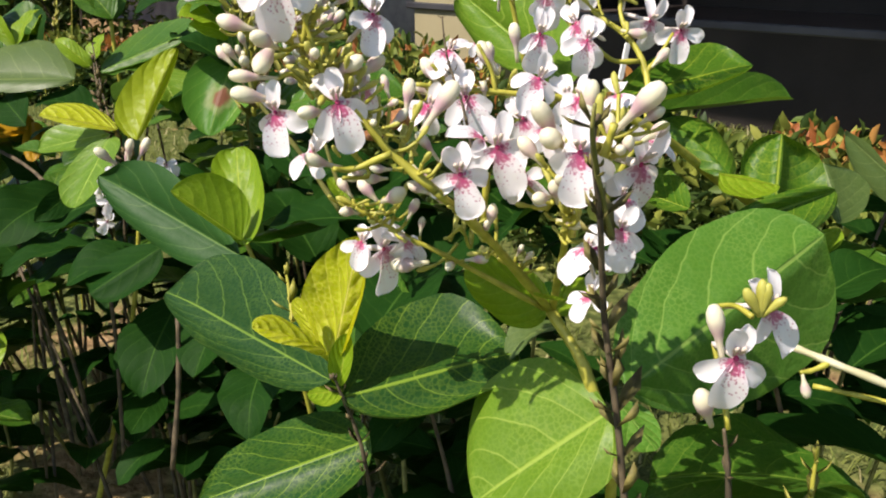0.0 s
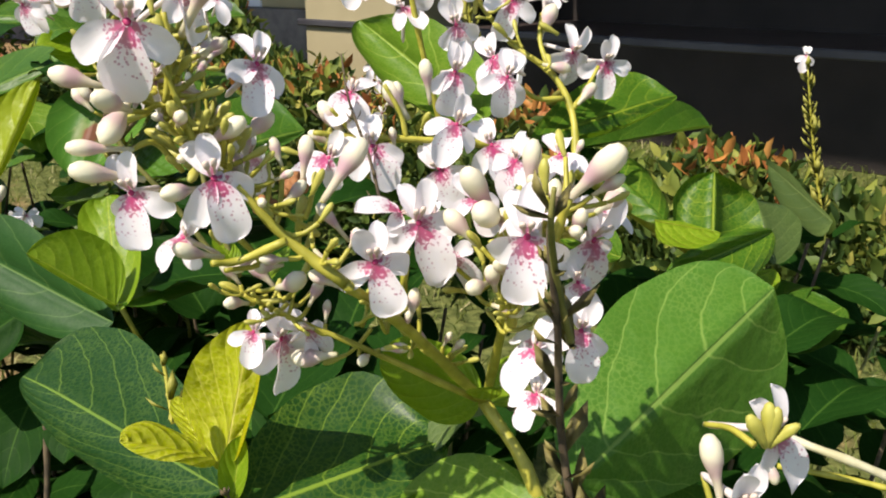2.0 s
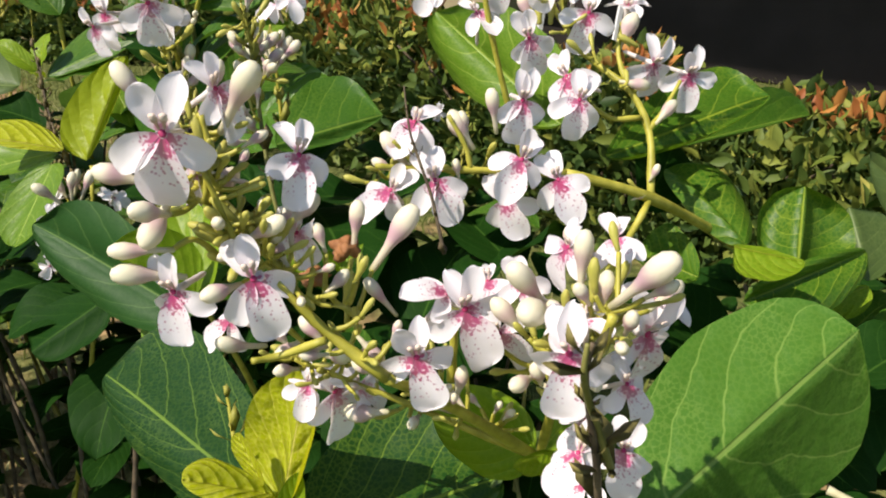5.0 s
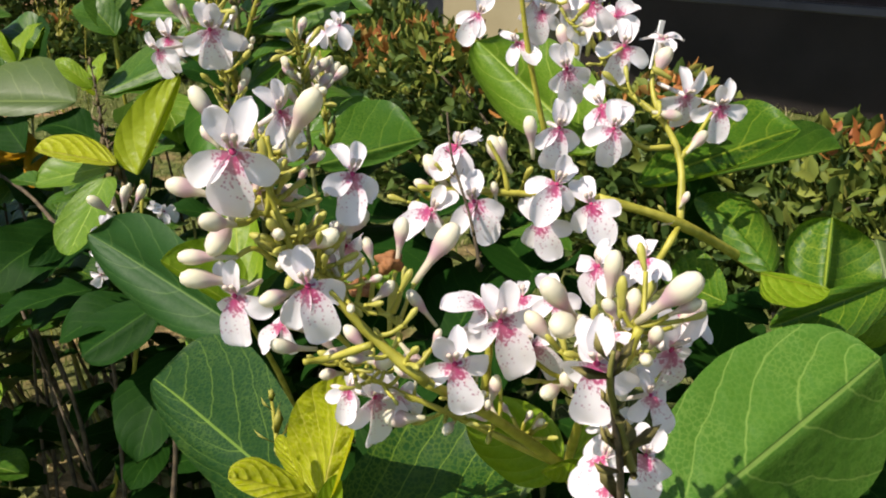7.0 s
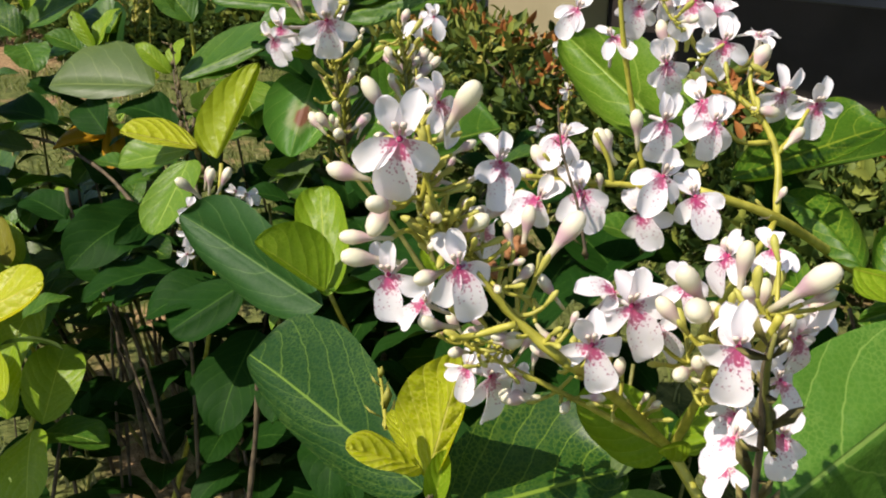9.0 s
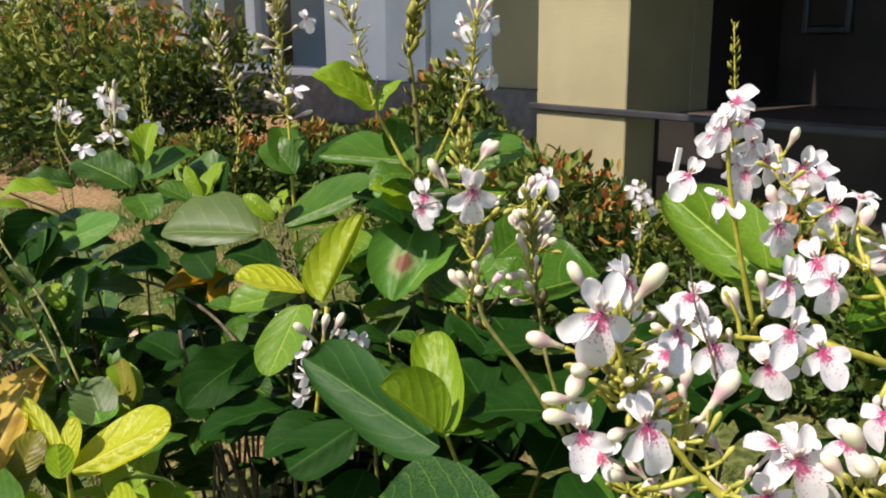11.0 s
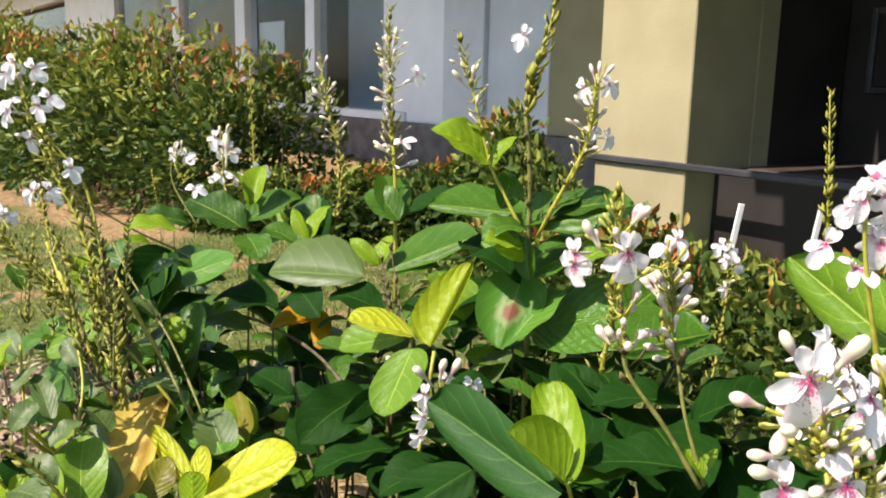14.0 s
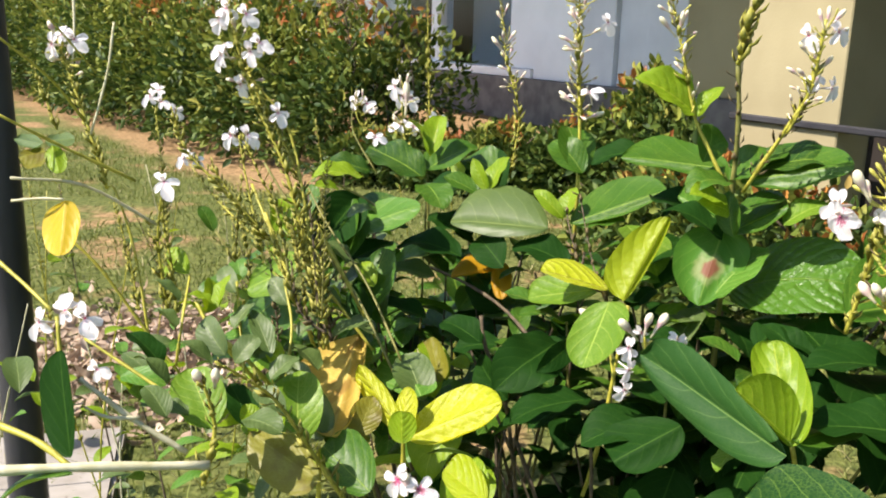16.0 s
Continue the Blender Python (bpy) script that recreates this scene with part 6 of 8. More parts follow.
leaf(middle, (-0.484, 0.874, 0.474), (-0.539, 0.897, 0.492), (-0.509, 0.914, 0.493), DARK, blunt=0.55)
leaf(middle, (-0.569, 0.919, 0.482), (-0.651, 0.923, 0.491), (-0.621, 0.961, 0.486), DARK)
leaf(middle, (-0.551, 1.008, 0.541), (-0.643, 1.012, 0.558), (-0.609, 1.051, 0.561), DARK)
leaf(middle, (-0.583, 0.994, 0.507), (-0.647, 0.982, 0.520), (-0.629, 1.040, 0.526), PALE)
leaf(middle, (-0.612, 0.888, 0.481), (-0.652, 0.953, 0.535), (-0.608, 0.918, 0.519), GREEN)
leaf(middle, (-0.626, 0.872, 0.467), (-0.657, 0.908, 0.525), (-0.619, 0.880, 0.501), DARK)
leaf(middle, (-0.508, 0.821, 0.445), (-0.543, 0.842, 0.483), (-0.517, 0.845, 0.468), LIME, blunt=0.42)
leaf(middle, (-0.491, 1.010, 0.534), (-0.548, 1.065, 0.562), (-0.491, 1.036, 0.558), DARK)
leaf(middle, (-0.408, 1.010, 0.541), (-0.489, 1.026, 0.560), (-0.453, 1.068, 0.569), DARK)
leaf(middle, (-0.420, 0.939, 0.516), (-0.473, 0.949, 0.522), (-0.436, 0.893, 0.514), GREEN)
leaf(middle, (-0.529, 1.056, 0.494), (-0.559, 1.074, 0.511), (-0.536, 1.079, 0.512), GREEN)
leaf(middle, (-0.291, 0.957, 0.509), (-0.237, 0.967, 0.500), (-0.268, 0.995, 0.517), FRESH)
leaf(middle, (-0.285, 0.945, 0.499), (-0.241, 0.968, 0.510), (-0.259, 0.911, 0.506), PALE)
leaf(middle, (-0.217, 0.964, 0.514), (-0.176, 0.907, 0.496), (-0.214, 0.901, 0.507), DARK)
leaf(middle, (-0.244, 0.891, 0.494), (-0.294, 0.882, 0.505), (-0.274, 0.928, 0.505), DARK)
leaf(middle, (-0.198, 0.841, 0.505), (-0.243, 0.865, 0.517), (-0.219, 0.890, 0.511), GREEN)
leaf(middle, (-0.176, 0.879, 0.512), (-0.129, 0.926, 0.534), (-0.159, 0.938, 0.527), DARK)
leaf(rear, (-0.229, 0.953, 0.680), (-0.270, 0.911, 0.678), (-0.246, 0.883, 0.665), GREEN, arch=0.2)
leaf(rear, (-0.224, 0.928, 0.657), (-0.259, 0.892, 0.671), (-0.244, 0.937, 0.672), LIME)
leaf(rear, (-0.222, 0.941, 0.615), (-0.288, 0.954, 0.648), (-0.259, 0.914, 0.624), DARK)
leaf(rear, (-0.212, 0.929, 0.619), (-0.221, 0.942, 0.669), (-0.203, 0.931, 0.648), GREEN, fold=0.5)
leaf(rear, (-0.213, 0.927, 0.639), (-0.157, 0.934, 0.663), (-0.187, 0.979, 0.660), GREEN)
leaf(rear, (-0.195, 0.961, 0.683), (-0.100, 0.966, 0.706), (-0.152, 1.030, 0.716), NETTED)
leaf(rear, (-0.220, 0.954, 0.676), (-0.159, 0.996, 0.713), (-0.207, 1.015, 0.705), GREEN)
leaf(rear, (-0.417, 1.112, 0.646), (-0.463, 1.132, 0.692), (-0.410, 1.142, 0.686), GREEN, blunt=0.55)
leaf(rear, (-0.424, 1.059, 0.597), (-0.468, 1.066, 0.632), (-0.443, 1.070, 0.624), LIME)
leaf(rear, (-0.421, 1.060, 0.598), (-0.419, 1.089, 0.636), (-0.407, 1.067, 0.619), LIME)
leaf(rear, (-0.406, 1.050, 0.584), (-0.342, 1.066, 0.593), (-0.384, 1.111, 0.605), GREEN)
leaf(rear, (-0.560, 1.176, 0.606), (-0.598, 1.197, 0.647), (-0.577, 1.176, 0.626), LIME)
leaf(rear, (-0.559, 1.176, 0.606), (-0.547, 1.219, 0.652), (-0.542, 1.184, 0.627), LIME)
leaf(rear, (-0.035, 0.808, 0.521), (-0.134, 0.797, 0.524), (-0.077, 0.873, 0.525), DARK, blunt=0.55)
leaf(rear, (-0.033, 0.758, 0.527), (0.073, 0.807, 0.548), (0.028, 0.879, 0.543), DARK, blunt=0.42)
leaf(rear, (-0.050, 0.647, 0.517), (-0.149, 0.664, 0.502), (-0.096, 0.762, 0.515), DARK)
leaf(rear, (-0.044, 0.650, 0.525), (-0.062, 0.650, 0.542), (-0.043, 0.673, 0.531), LIME)
leaf(rear, (-0.043, 0.651, 0.525), (-0.030, 0.668, 0.544), (-0.032, 0.655, 0.534), LIME)
leaf(rear, (-0.123, 0.837, 0.502), (-0.172, 0.886, 0.543), (-0.130, 0.871, 0.526), DARK)
leaf(rear, (-0.105, 0.897, 0.520), (-0.068, 0.942, 0.548), (-0.109, 0.951, 0.535), DARK)
leaf(farther, (-0.710, 1.081, 0.617), (-0.766, 1.050, 0.630), (-0.769, 1.142, 0.671), NETTED, blunt=0.5, wave=0.05)
leaf(farther, (-0.647, 1.118, 0.623), (-0.742, 1.145, 0.660), (-0.694, 1.178, 0.662), NETTED, blunt=0.55, wave=0.05)
leaf(farther, (-0.651, 1.023, 0.572), (-0.720, 1.035, 0.604), (-0.699, 1.095, 0.619), NETTED, blunt=0.5)
leaf(farther, (-0.631, 1.121, 0.619), (-0.589, 1.063, 0.596), (-0.650, 1.072, 0.606), GREEN)
leaf(farther, (-0.564, 1.111, 0.601), (-0.620, 1.113, 0.621), (-0.602, 1.173, 0.638), GREEN)
leaf(farther, (-0.647, 1.140, 0.628), (-0.581, 1.204, 0.665), (-0.646, 1.221, 0.668), GREEN)
leaf(farther, (-0.544, 1.183, 0.623), (-0.619, 1.223, 0.648), (-0.581, 1.245, 0.660), GREEN)
leaf(farther, (-0.645, 1.146, 0.656), (-0.681, 1.168, 0.706), (-0.662, 1.136, 0.682), LIME, fold=0.5, blunt=0.5)
leaf(farther, (-0.643, 1.146, 0.655), (-0.642, 1.189, 0.713), (-0.624, 1.166, 0.680), LIME, fold=0.5, blunt=0.5)
leaf(farther, (-0.705, 1.044, 0.631), (-0.762, 1.001, 0.642), (-0.753, 1.056, 0.646), LIME)
leaf(farther, (-0.689, 0.992, 0.614), (-0.711, 0.901, 0.554), (-0.731, 0.948, 0.601), DARK, fold=0.6)
leaf(farther, (-0.675, 0.980, 0.595), (-0.686, 0.905, 0.545), (-0.665, 0.933, 0.554), GREEN, fold=0.4)
leaf(farther, (-0.752, 0.972, 0.591), (-0.777, 1.004, 0.621), (-0.741, 0.990, 0.611), GREEN)
leaf(farther, (-0.650, 1.012, 0.567), (-0.698, 0.992, 0.575), (-0.654, 0.959, 0.567), LIME)
leaf(farther, (-0.668, 0.929, 0.540), (-0.630, 0.984, 0.559), (-0.679, 1.004, 0.558), DARK)
leaf(farther, (-0.594, 1.100, 0.576), (-0.518, 1.072, 0.563), (-0.576, 1.147, 0.585), GREEN)
leaf(farther, (-0.554, 1.084, 0.558), (-0.628, 1.102, 0.573), (-0.578, 1.057, 0.554), DARK)
leaf(farther, (-0.671, 0.903, 0.517), (-0.633, 0.937, 0.541), (-0.677, 0.957, 0.532), PALE)
stem(farther, [(-0.557, 0.782, 0.461), (-0.620, 0.832, 0.523), (-0.671, 0.869, 0.555), (-0.745, 0.905, 0.612), (-0.794, 0.925, 0.663)], 0.0016, 0.0014, material=OLIVESTEM)
stem(farther, [(-0.648, 1.025, 0.580), (-0.703, 1.039, 0.605), (-0.758, 1.031, 0.630), (-0.802, 0.978, 0.677)], 0.0016, 0.0012, material=OLIVESTEM)
stem(farther, [(-0.643, 1.128, 0.617), (-0.636, 1.122, 0.577), (-0.637, 1.135, 0.488)], 0.0018, 0.0015, material=OLIVESTEM)
leaf(twiggy, (-0.704, 0.663, 0.556), (-0.730, 0.649, 0.569), (-0.733, 0.679, 0.564), LIME)
leaf(twiggy, (-0.703, 0.663, 0.556), (-0.706, 0.689, 0.585), (-0.694, 0.668, 0.569), LIME)
leaf(twiggy, (-0.665, 0.614, 0.527), (-0.702, 0.632, 0.556), (-0.670, 0.627, 0.546), PALE, blunt=0.5)
leaf(twiggy, (-0.655, 0.615, 0.519), (-0.640, 0.633, 0.543), (-0.662, 0.627, 0.536), PALE, blunt=0.5)
leaf(twiggy, (-0.670, 0.591, 0.523), (-0.701, 0.589, 0.546), (-0.702, 0.618, 0.540), PALE, blunt=0.5)
leaf(twiggy, (-0.631, 0.531, 0.492), (-0.672, 0.561, 0.533), (-0.628, 0.558, 0.517), FRESH, blunt=0.55)
leaf(twiggy, (-0.714, 0.613, 0.576), (-0.741, 0.610, 0.596), (-0.734, 0.631, 0.585), PALE)
leaf(twiggy, (-0.631, 0.641, 0.520), (-0.675, 0.679, 0.553), (-0.640, 0.663, 0.534), PALE)
leaf(twiggy, (-0.621, 0.620, 0.507), (-0.605, 0.648, 0.523), (-0.625, 0.642, 0.517), PALE)
leaf(twiggy, (-0.615, 0.581, 0.514), (-0.579, 0.566, 0.504), (-0.598, 0.562, 0.504), PALE)
leaf(twiggy, (-0.725, 0.828, 0.622), (-0.691, 0.811, 0.602), (-0.707, 0.808, 0.605), LIME)
leaf(twiggy, (-0.697, 0.808, 0.596), (-0.704, 0.836, 0.635), (-0.686, 0.815, 0.615), LIME)
leaf(twiggy, (-0.636, 0.808, 0.522), (-0.668, 0.804, 0.540), (-0.663, 0.826, 0.541), PALE)
leaf(twiggy, (-0.642, 0.721, 0.513), (-0.625, 0.749, 0.529), (-0.647, 0.753, 0.526), PALE)
leaf(twiggy, (-0.612, 0.747, 0.506), (-0.581, 0.778, 0.518), (-0.618, 0.799, 0.513), PALE)
leaf(twiggy, (-0.696, 0.556, 0.535), (-0.741, 0.571, 0.556), (-0.728, 0.583, 0.548), DARK)
leaf(twiggy, (-0.604, 0.539, 0.503), (-0.561, 0.529, 0.504), (-0.607, 0.560, 0.506), PALE)
leaf(twiggy, (-0.662, 0.892, 0.607), (-0.634, 0.911, 0.619), (-0.664, 0.925, 0.621), PALE)
stem(twiggy, [(-0.640, 0.662, 0.476), (-0.662, 0.643, 0.515), (-0.702, 0.649, 0.537), (-0.726, 0.659, 0.561)], 0.0022, 0.0016, material=STEM)
stem(twiggy, [(-0.650, 0.768, 0.495), (-0.678, 0.773, 0.555), (-0.717, 0.796, 0.610), (-0.756, 0.827, 0.653)], 0.0019, 0.0014, material=STEM)
stem(twiggy, [(-0.631, 0.770, 0.483), (-0.665, 0.801, 0.574), (-0.715, 0.848, 0.711), (-0.771, 0.849, 0.780)], 0.0019, 0.0014, material=STEM)
spike(twiggy, [(-0.634, 0.752, 0.502), (-0.645, 0.766, 0.585), (-0.662, 0.786, 0.654)], 0.0019, 0.0068, 0.0078, spread=0.8, material=TWIG, bract=BRACT)
spike(twiggy, [(-0.614, 0.728, 0.519), (-0.644, 0.726, 0.541), (-0.666, 0.751, 0.587)], 0.0016, 0.0076, 0.0078, spread=0.8, material=TWIG, bract=DRY)
leaf(yellow, (-0.588, 0.615, 0.447), (-0.609, 0.654, 0.507), (-0.624, 0.624, 0.477), FRESH, blunt=0.55)
leaf(yellow, (-0.512, 0.758, 0.447), (-0.554, 0.797, 0.483), (-0.513, 0.793, 0.468), PALE)
leaf(yellow, (-0.602, 0.820, 0.440), (-0.644, 0.849, 0.480), (-0.598, 0.827, 0.472), GREEN)
leaf(yellow, (-0.556, 0.672, 0.434), (-0.551, 0.701, 0.470), (-0.535, 0.690, 0.447), OLIVELEAF)
leaf(yellow, (-0.465, 0.742, 0.419), (-0.432, 0.774, 0.434), (-0.471, 0.795, 0.426), GREEN)
leaf(yellow, (-0.635, 0.607, 0.461), (-0.670, 0.627, 0.493), (-0.643, 0.630, 0.478), DARK)
leaf(right, (0.270, 0.575, 0.480), (0.362, 0.641, 0.520), (0.309, 0.575, 0.495), GREEN)
leaf(right, (0.385, 0.610, 0.434), (0.354, 0.660, 0.446), (0.401, 0.676, 0.446), DARK)
leaf(right, (0.385, 0.565, 0.426), (0.359, 0.612, 0.430), (0.405, 0.631, 0.442), DARK)
cluster(rear, [(-0.424, 1.136, 0.727), (-0.432, 1.143, 0.821), (-0.436, 1.150, 0.912)], 64, 41, 0.013, kinds=("short","short","green"))
cluster(rear, [(-0.542, 1.259, 0.747), (-0.558, 1.259, 0.790), (-0.571, 1.272, 0.867)], 28, 42, 0.010, kinds=("short","short","green"))
cluster(rear, [(-0.266, 0.963, 0.755), (-0.284, 0.961, 0.814), (-0.300, 0.960, 0.877)], 24, 43, 0.009)
cluster(rear, [(-0.115, 0.555, 0.650), (-0.121, 0.560, 0.706), (-0.126, 0.563, 0.754)], 34, 44, 0.010)
cluster(rear, [(-0.076, 0.582, 0.645), (-0.081, 0.599, 0.683), (-0.086, 0.605, 0.716)], 34, 45, 0.010)
cluster(rear, [(-0.168, 0.907, 0.751), (-0.154, 0.896, 0.786), (-0.147, 0.889, 0.848)], 26, 46, 0.011, kinds=("short","short","green"))
cluster(twiggy, [(-0.736, 0.827, 0.738), (-0.761, 0.823, 0.794), (-0.773, 0.822, 0.849)], 26, 47, 0.010)
cluster(twiggy, [(-0.952, 0.767, 0.770), (-0.968, 0.771, 0.807)], 14, 48, 0.010)
cluster(farther, [(-0.698, 1.181, 0.679), (-0.704, 1.193, 0.746)], 22, 49, 0.012)
cluster(farther, [(-0.755, 1.160, 0.679), (-0.773, 1.178, 0.732)], 16, 50, 0.012)
spike(right, [(0.259, 0.609, 0.566), (0.261, 0.610, 0.583), (0.262, 0.610, 0.599)], 0.0012, 0.005, 0.006, bract=BUDG)
leaf(yellow, (-0.674, 0.529, 0.529), (-0.706, 0.536, 0.552), (-0.696, 0.556, 0.535), PALE)
leaf(yellow, (-0.641, 0.512, 0.511), (-0.668, 0.507, 0.520), (-0.664, 0.529, 0.520), PALE)
leaf(yellow, (-0.601, 0.557, 0.484), (-0.618, 0.568, 0.504), (-0.601, 0.570, 0.494), LIME)
leaf(yellow, (-0.613, 0.701, 0.487), (-0.653, 0.717, 0.507), (-0.640, 0.739, 0.497), PALE)
leaf(yellow, (-0.641, 0.675, 0.494), (-0.665, 0.696, 0.519), (-0.642, 0.688, 0.506), LIME)
leaf(yellow, (-0.597, 0.810, 0.492), (-0.638, 0.824, 0.503), (-0.625, 0.848, 0.503), PALE)
leaf(yellow, (-0.645, 0.825, 0.516), (-0.661, 0.836, 0.538), (-0.640, 0.829, 0.532), LIME)
# Low leaves whose shade comes partly from the darkened leaf colour.
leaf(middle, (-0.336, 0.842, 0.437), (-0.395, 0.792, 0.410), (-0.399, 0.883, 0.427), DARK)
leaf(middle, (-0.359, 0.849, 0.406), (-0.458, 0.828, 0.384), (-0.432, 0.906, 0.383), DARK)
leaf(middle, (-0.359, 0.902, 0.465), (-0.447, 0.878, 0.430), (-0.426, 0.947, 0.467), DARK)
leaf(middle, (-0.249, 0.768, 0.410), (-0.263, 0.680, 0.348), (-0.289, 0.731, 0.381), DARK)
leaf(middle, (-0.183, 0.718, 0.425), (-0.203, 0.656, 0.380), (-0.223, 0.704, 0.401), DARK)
leaf(middle, (-0.186, 0.713, 0.472), (-0.206, 0.683, 0.457), (-0.210, 0.726, 0.457), FRESH)
stem(middle, [(-0.405, 0.832, 0.164), (-0.448, 0.883, 0.384), (-0.480, 0.887, 0.466), (-0.490, 0.898, 0.502)], 0.0026, 0.0022, material=TWIG)
stem(middle, [(-0.454, 0.851, 0.146), (-0.456, 0.879, 0.314), (-0.447, 0.884, 0.385)], 0.0018, 0.0014, material=TWIG)
stem(middle, [(-0.331, 0.782, 0.208), (-0.334, 0.810, 0.346), (-0.344, 0.832, 0.415)], 0.0022, 0.0018, material=TWIG)
leaf(twiggy, (-0.726, 0.624, 0.544), (-0.755, 0.632, 0.561), (-0.745, 0.642, 0.552), PALE)
leaf(twiggy, (-0.766, 0.705, 0.573), (-0.798, 0.723, 0.596), (-0.770, 0.717, 0.587), LIME)
leaf(twiggy, (-0.701, 0.696, 0.563), (-0.732, 0.715, 0.585), (-0.706, 0.709, 0.577), PALE)
leaf(twiggy, (-0.651, 0.660, 0.533), (-0.677, 0.668, 0.551), (-0.671, 0.689, 0.542), PALE)
leaf(twiggy, (-0.666, 0.742, 0.540), (-0.697, 0.760, 0.563), (-0.670, 0.754, 0.555), PALE)
leaf(twiggy, (-0.645, 0.492, 0.520), (-0.678, 0.508, 0.537), (-0.657, 0.511, 0.529), PALE)
leaf(twiggy, (-0.636, 0.555, 0.512), (-0.664, 0.572, 0.527), (-0.644, 0.575, 0.520), PALE)
leaf(twiggy, (-0.599, 0.596, 0.466), (-0.620, 0.617, 0.492), (-0.598, 0.609, 0.479), LIME)
leaf(twiggy, (-0.678, 0.655, 0.538), (-0.670, 0.682, 0.559), (-0.692, 0.685, 0.550), PALE)
leaf(twiggy, (-0.659, 0.882, 0.553), (-0.692, 0.889, 0.577), (-0.678, 0.912, 0.569), PALE)
leaf(twiggy, (-0.628, 0.893, 0.524), (-0.653, 0.914, 0.552), (-0.627, 0.907, 0.538), LIME)
stem(twiggy, [(-0.730, 0.626, 0.503), (-0.727, 0.635, 0.546), (-0.763, 0.705, 0.573)], 0.0015, 0.0012, material=STEM)
stem(twiggy, [(-0.661, 0.640, 0.494), (-0.684, 0.673, 0.531), (-0.702, 0.698, 0.574)], 0.0015, 0.0012, material=STEM)
stem(twiggy, [(-0.635, 0.675, 0.483), (-0.651, 0.721, 0.524), (-0.676, 0.754, 0.560)], 0.0015, 0.0012, material=STEM)
leaf(rear, (-0.214, 0.949, 0.542), (-0.072, 0.896, 0.585), (-0.140, 0.991, 0.612), PUCKERED, blunt=0.48, wave=0.02, fold=0.12)
leaf(rear, (-0.335, 1.018, 0.604), (-0.287, 0.958, 0.565), (-0.333, 0.950, 0.577), FRESH)
leaf(rear, (-0.160, 0.918, 0.638), (-0.114, 0.934, 0.663), (-0.143, 0.958, 0.663), FRESH)
leaf(right, (0.261, 0.509, 0.515), (0.328, 0.535, 0.533), (0.310, 0.567, 0.532), DARK)
leaf(right, (0.272, 0.476, 0.481), (0.339, 0.521, 0.495), (0.315, 0.542, 0.490), DARK)
leaf(right, (0.210, 0.417, 0.488), (0.265, 0.412, 0.477), (0.265, 0.474, 0.474), DARK)
leaf(right, (0.128, 0.350, 0.472), (0.246, 0.363, 0.458), (0.222, 0.463, 0.439), GREEN)
spike(twiggy, [(-0.722, 0.793, 0.597), (-0.769, 0.774, 0.661), (-0.807, 0.772, 0.697), (-0.827, 0.777, 0.744)], 0.0019, 0.0051, 0.0087, spread=0.6)
spike(twiggy, [(-0.680, 0.787, 0.524), (-0.702, 0.785, 0.588), (-0.743, 0.775, 0.638), (-0.778, 0.776, 0.681)], 0.0019, 0.0051, 0.0087, spread=0.6)
spike(twiggy, [(-0.682, 0.804, 0.558), (-0.698, 0.811, 0.608), (-0.732, 0.813, 0.657), (-0.758, 0.817, 0.706)], 0.0019, 0.0051, 0.0087, spread=0.6)
spike(twiggy, [(-0.774, 0.694, 0.532), (-0.785, 0.703, 0.589), (-0.795, 0.708, 0.624), (-0.799, 0.714, 0.660)], 0.0016, 0.0051, 0.0078, spread=0.6)
spike(twiggy, [(-0.632, 0.760, 0.487), (-0.662, 0.801, 0.574), (-0.707, 0.843, 0.673), (-0.753, 0.847, 0.749), (-0.775, 0.852, 0.799)], 0.0022, 0.0043, 0.0096, spread=0.7)
spike(twiggy, [(-0.653, 0.727, 0.555), (-0.667, 0.735, 0.615), (-0.685, 0.743, 0.674)], 0.0018, 0.0059, 0.0074, spread=0.75, material=OLIVESTEM)
spike(twiggy, [(-0.659, 0.826, 0.536), (-0.676, 0.834, 0.596), (-0.699, 0.841, 0.656)], 0.0012, 0.0059, 0.0074, spread=0.75, material=TWIG, bract=DRY)
spike(twiggy, [(-0.714, 0.904, 0.517), (-0.715, 0.916, 0.577), (-0.713, 0.928, 0.636)], 0.0014, 0.0059, 0.0074, spread=0.75, material=OLIVESTEM)
spike(twiggy, [(-0.817, 0.742, 0.504), (-0.832, 0.750, 0.563), (-0.852, 0.758, 0.622)], 0.0016, 0.0059, 0.0074, spread=0.75, material=OLIVESTEM)
spike(twiggy, [(-0.680, 0.795, 0.562), (-0.680, 0.802, 0.599), (-0.680, 0.810, 0.636)], 0.0014, 0.0059, 0.0074, spread=0.75)
spike(twiggy, [(-0.819, 0.907, 0.392), (-0.826, 0.917, 0.447), (-0.834, 0.926, 0.502)], 0.0016, 0.0059, 0.0074, spread=0.75, material=OLIVESTEM)
spike(twiggy, [(-0.616, 0.721, 0.536), (-0.618, 0.730, 0.583), (-0.619, 0.739, 0.630)], 0.0012, 0.0059, 0.0074, spread=0.75, material=OLIVESTEM)
spike(twiggy, [(-0.679, 0.856, 0.551), (-0.682, 0.868, 0.616), (-0.683, 0.881, 0.682)], 0.0012, 0.0059, 0.0074, spread=0.75, material=OLIVESTEM)
spike(twiggy, [(-0.681, 0.852, 0.431), (-0.687, 0.859, 0.470), (-0.696, 0.865, 0.509)], 0.0014, 0.0059, 0.0074, spread=0.75)
spike(twiggy, [(-0.759, 0.789, 0.567), (-0.759, 0.798, 0.615), (-0.758, 0.808, 0.662)], 0.0015, 0.0059, 0.0074, spread=0.75, material=OLIVESTEM)
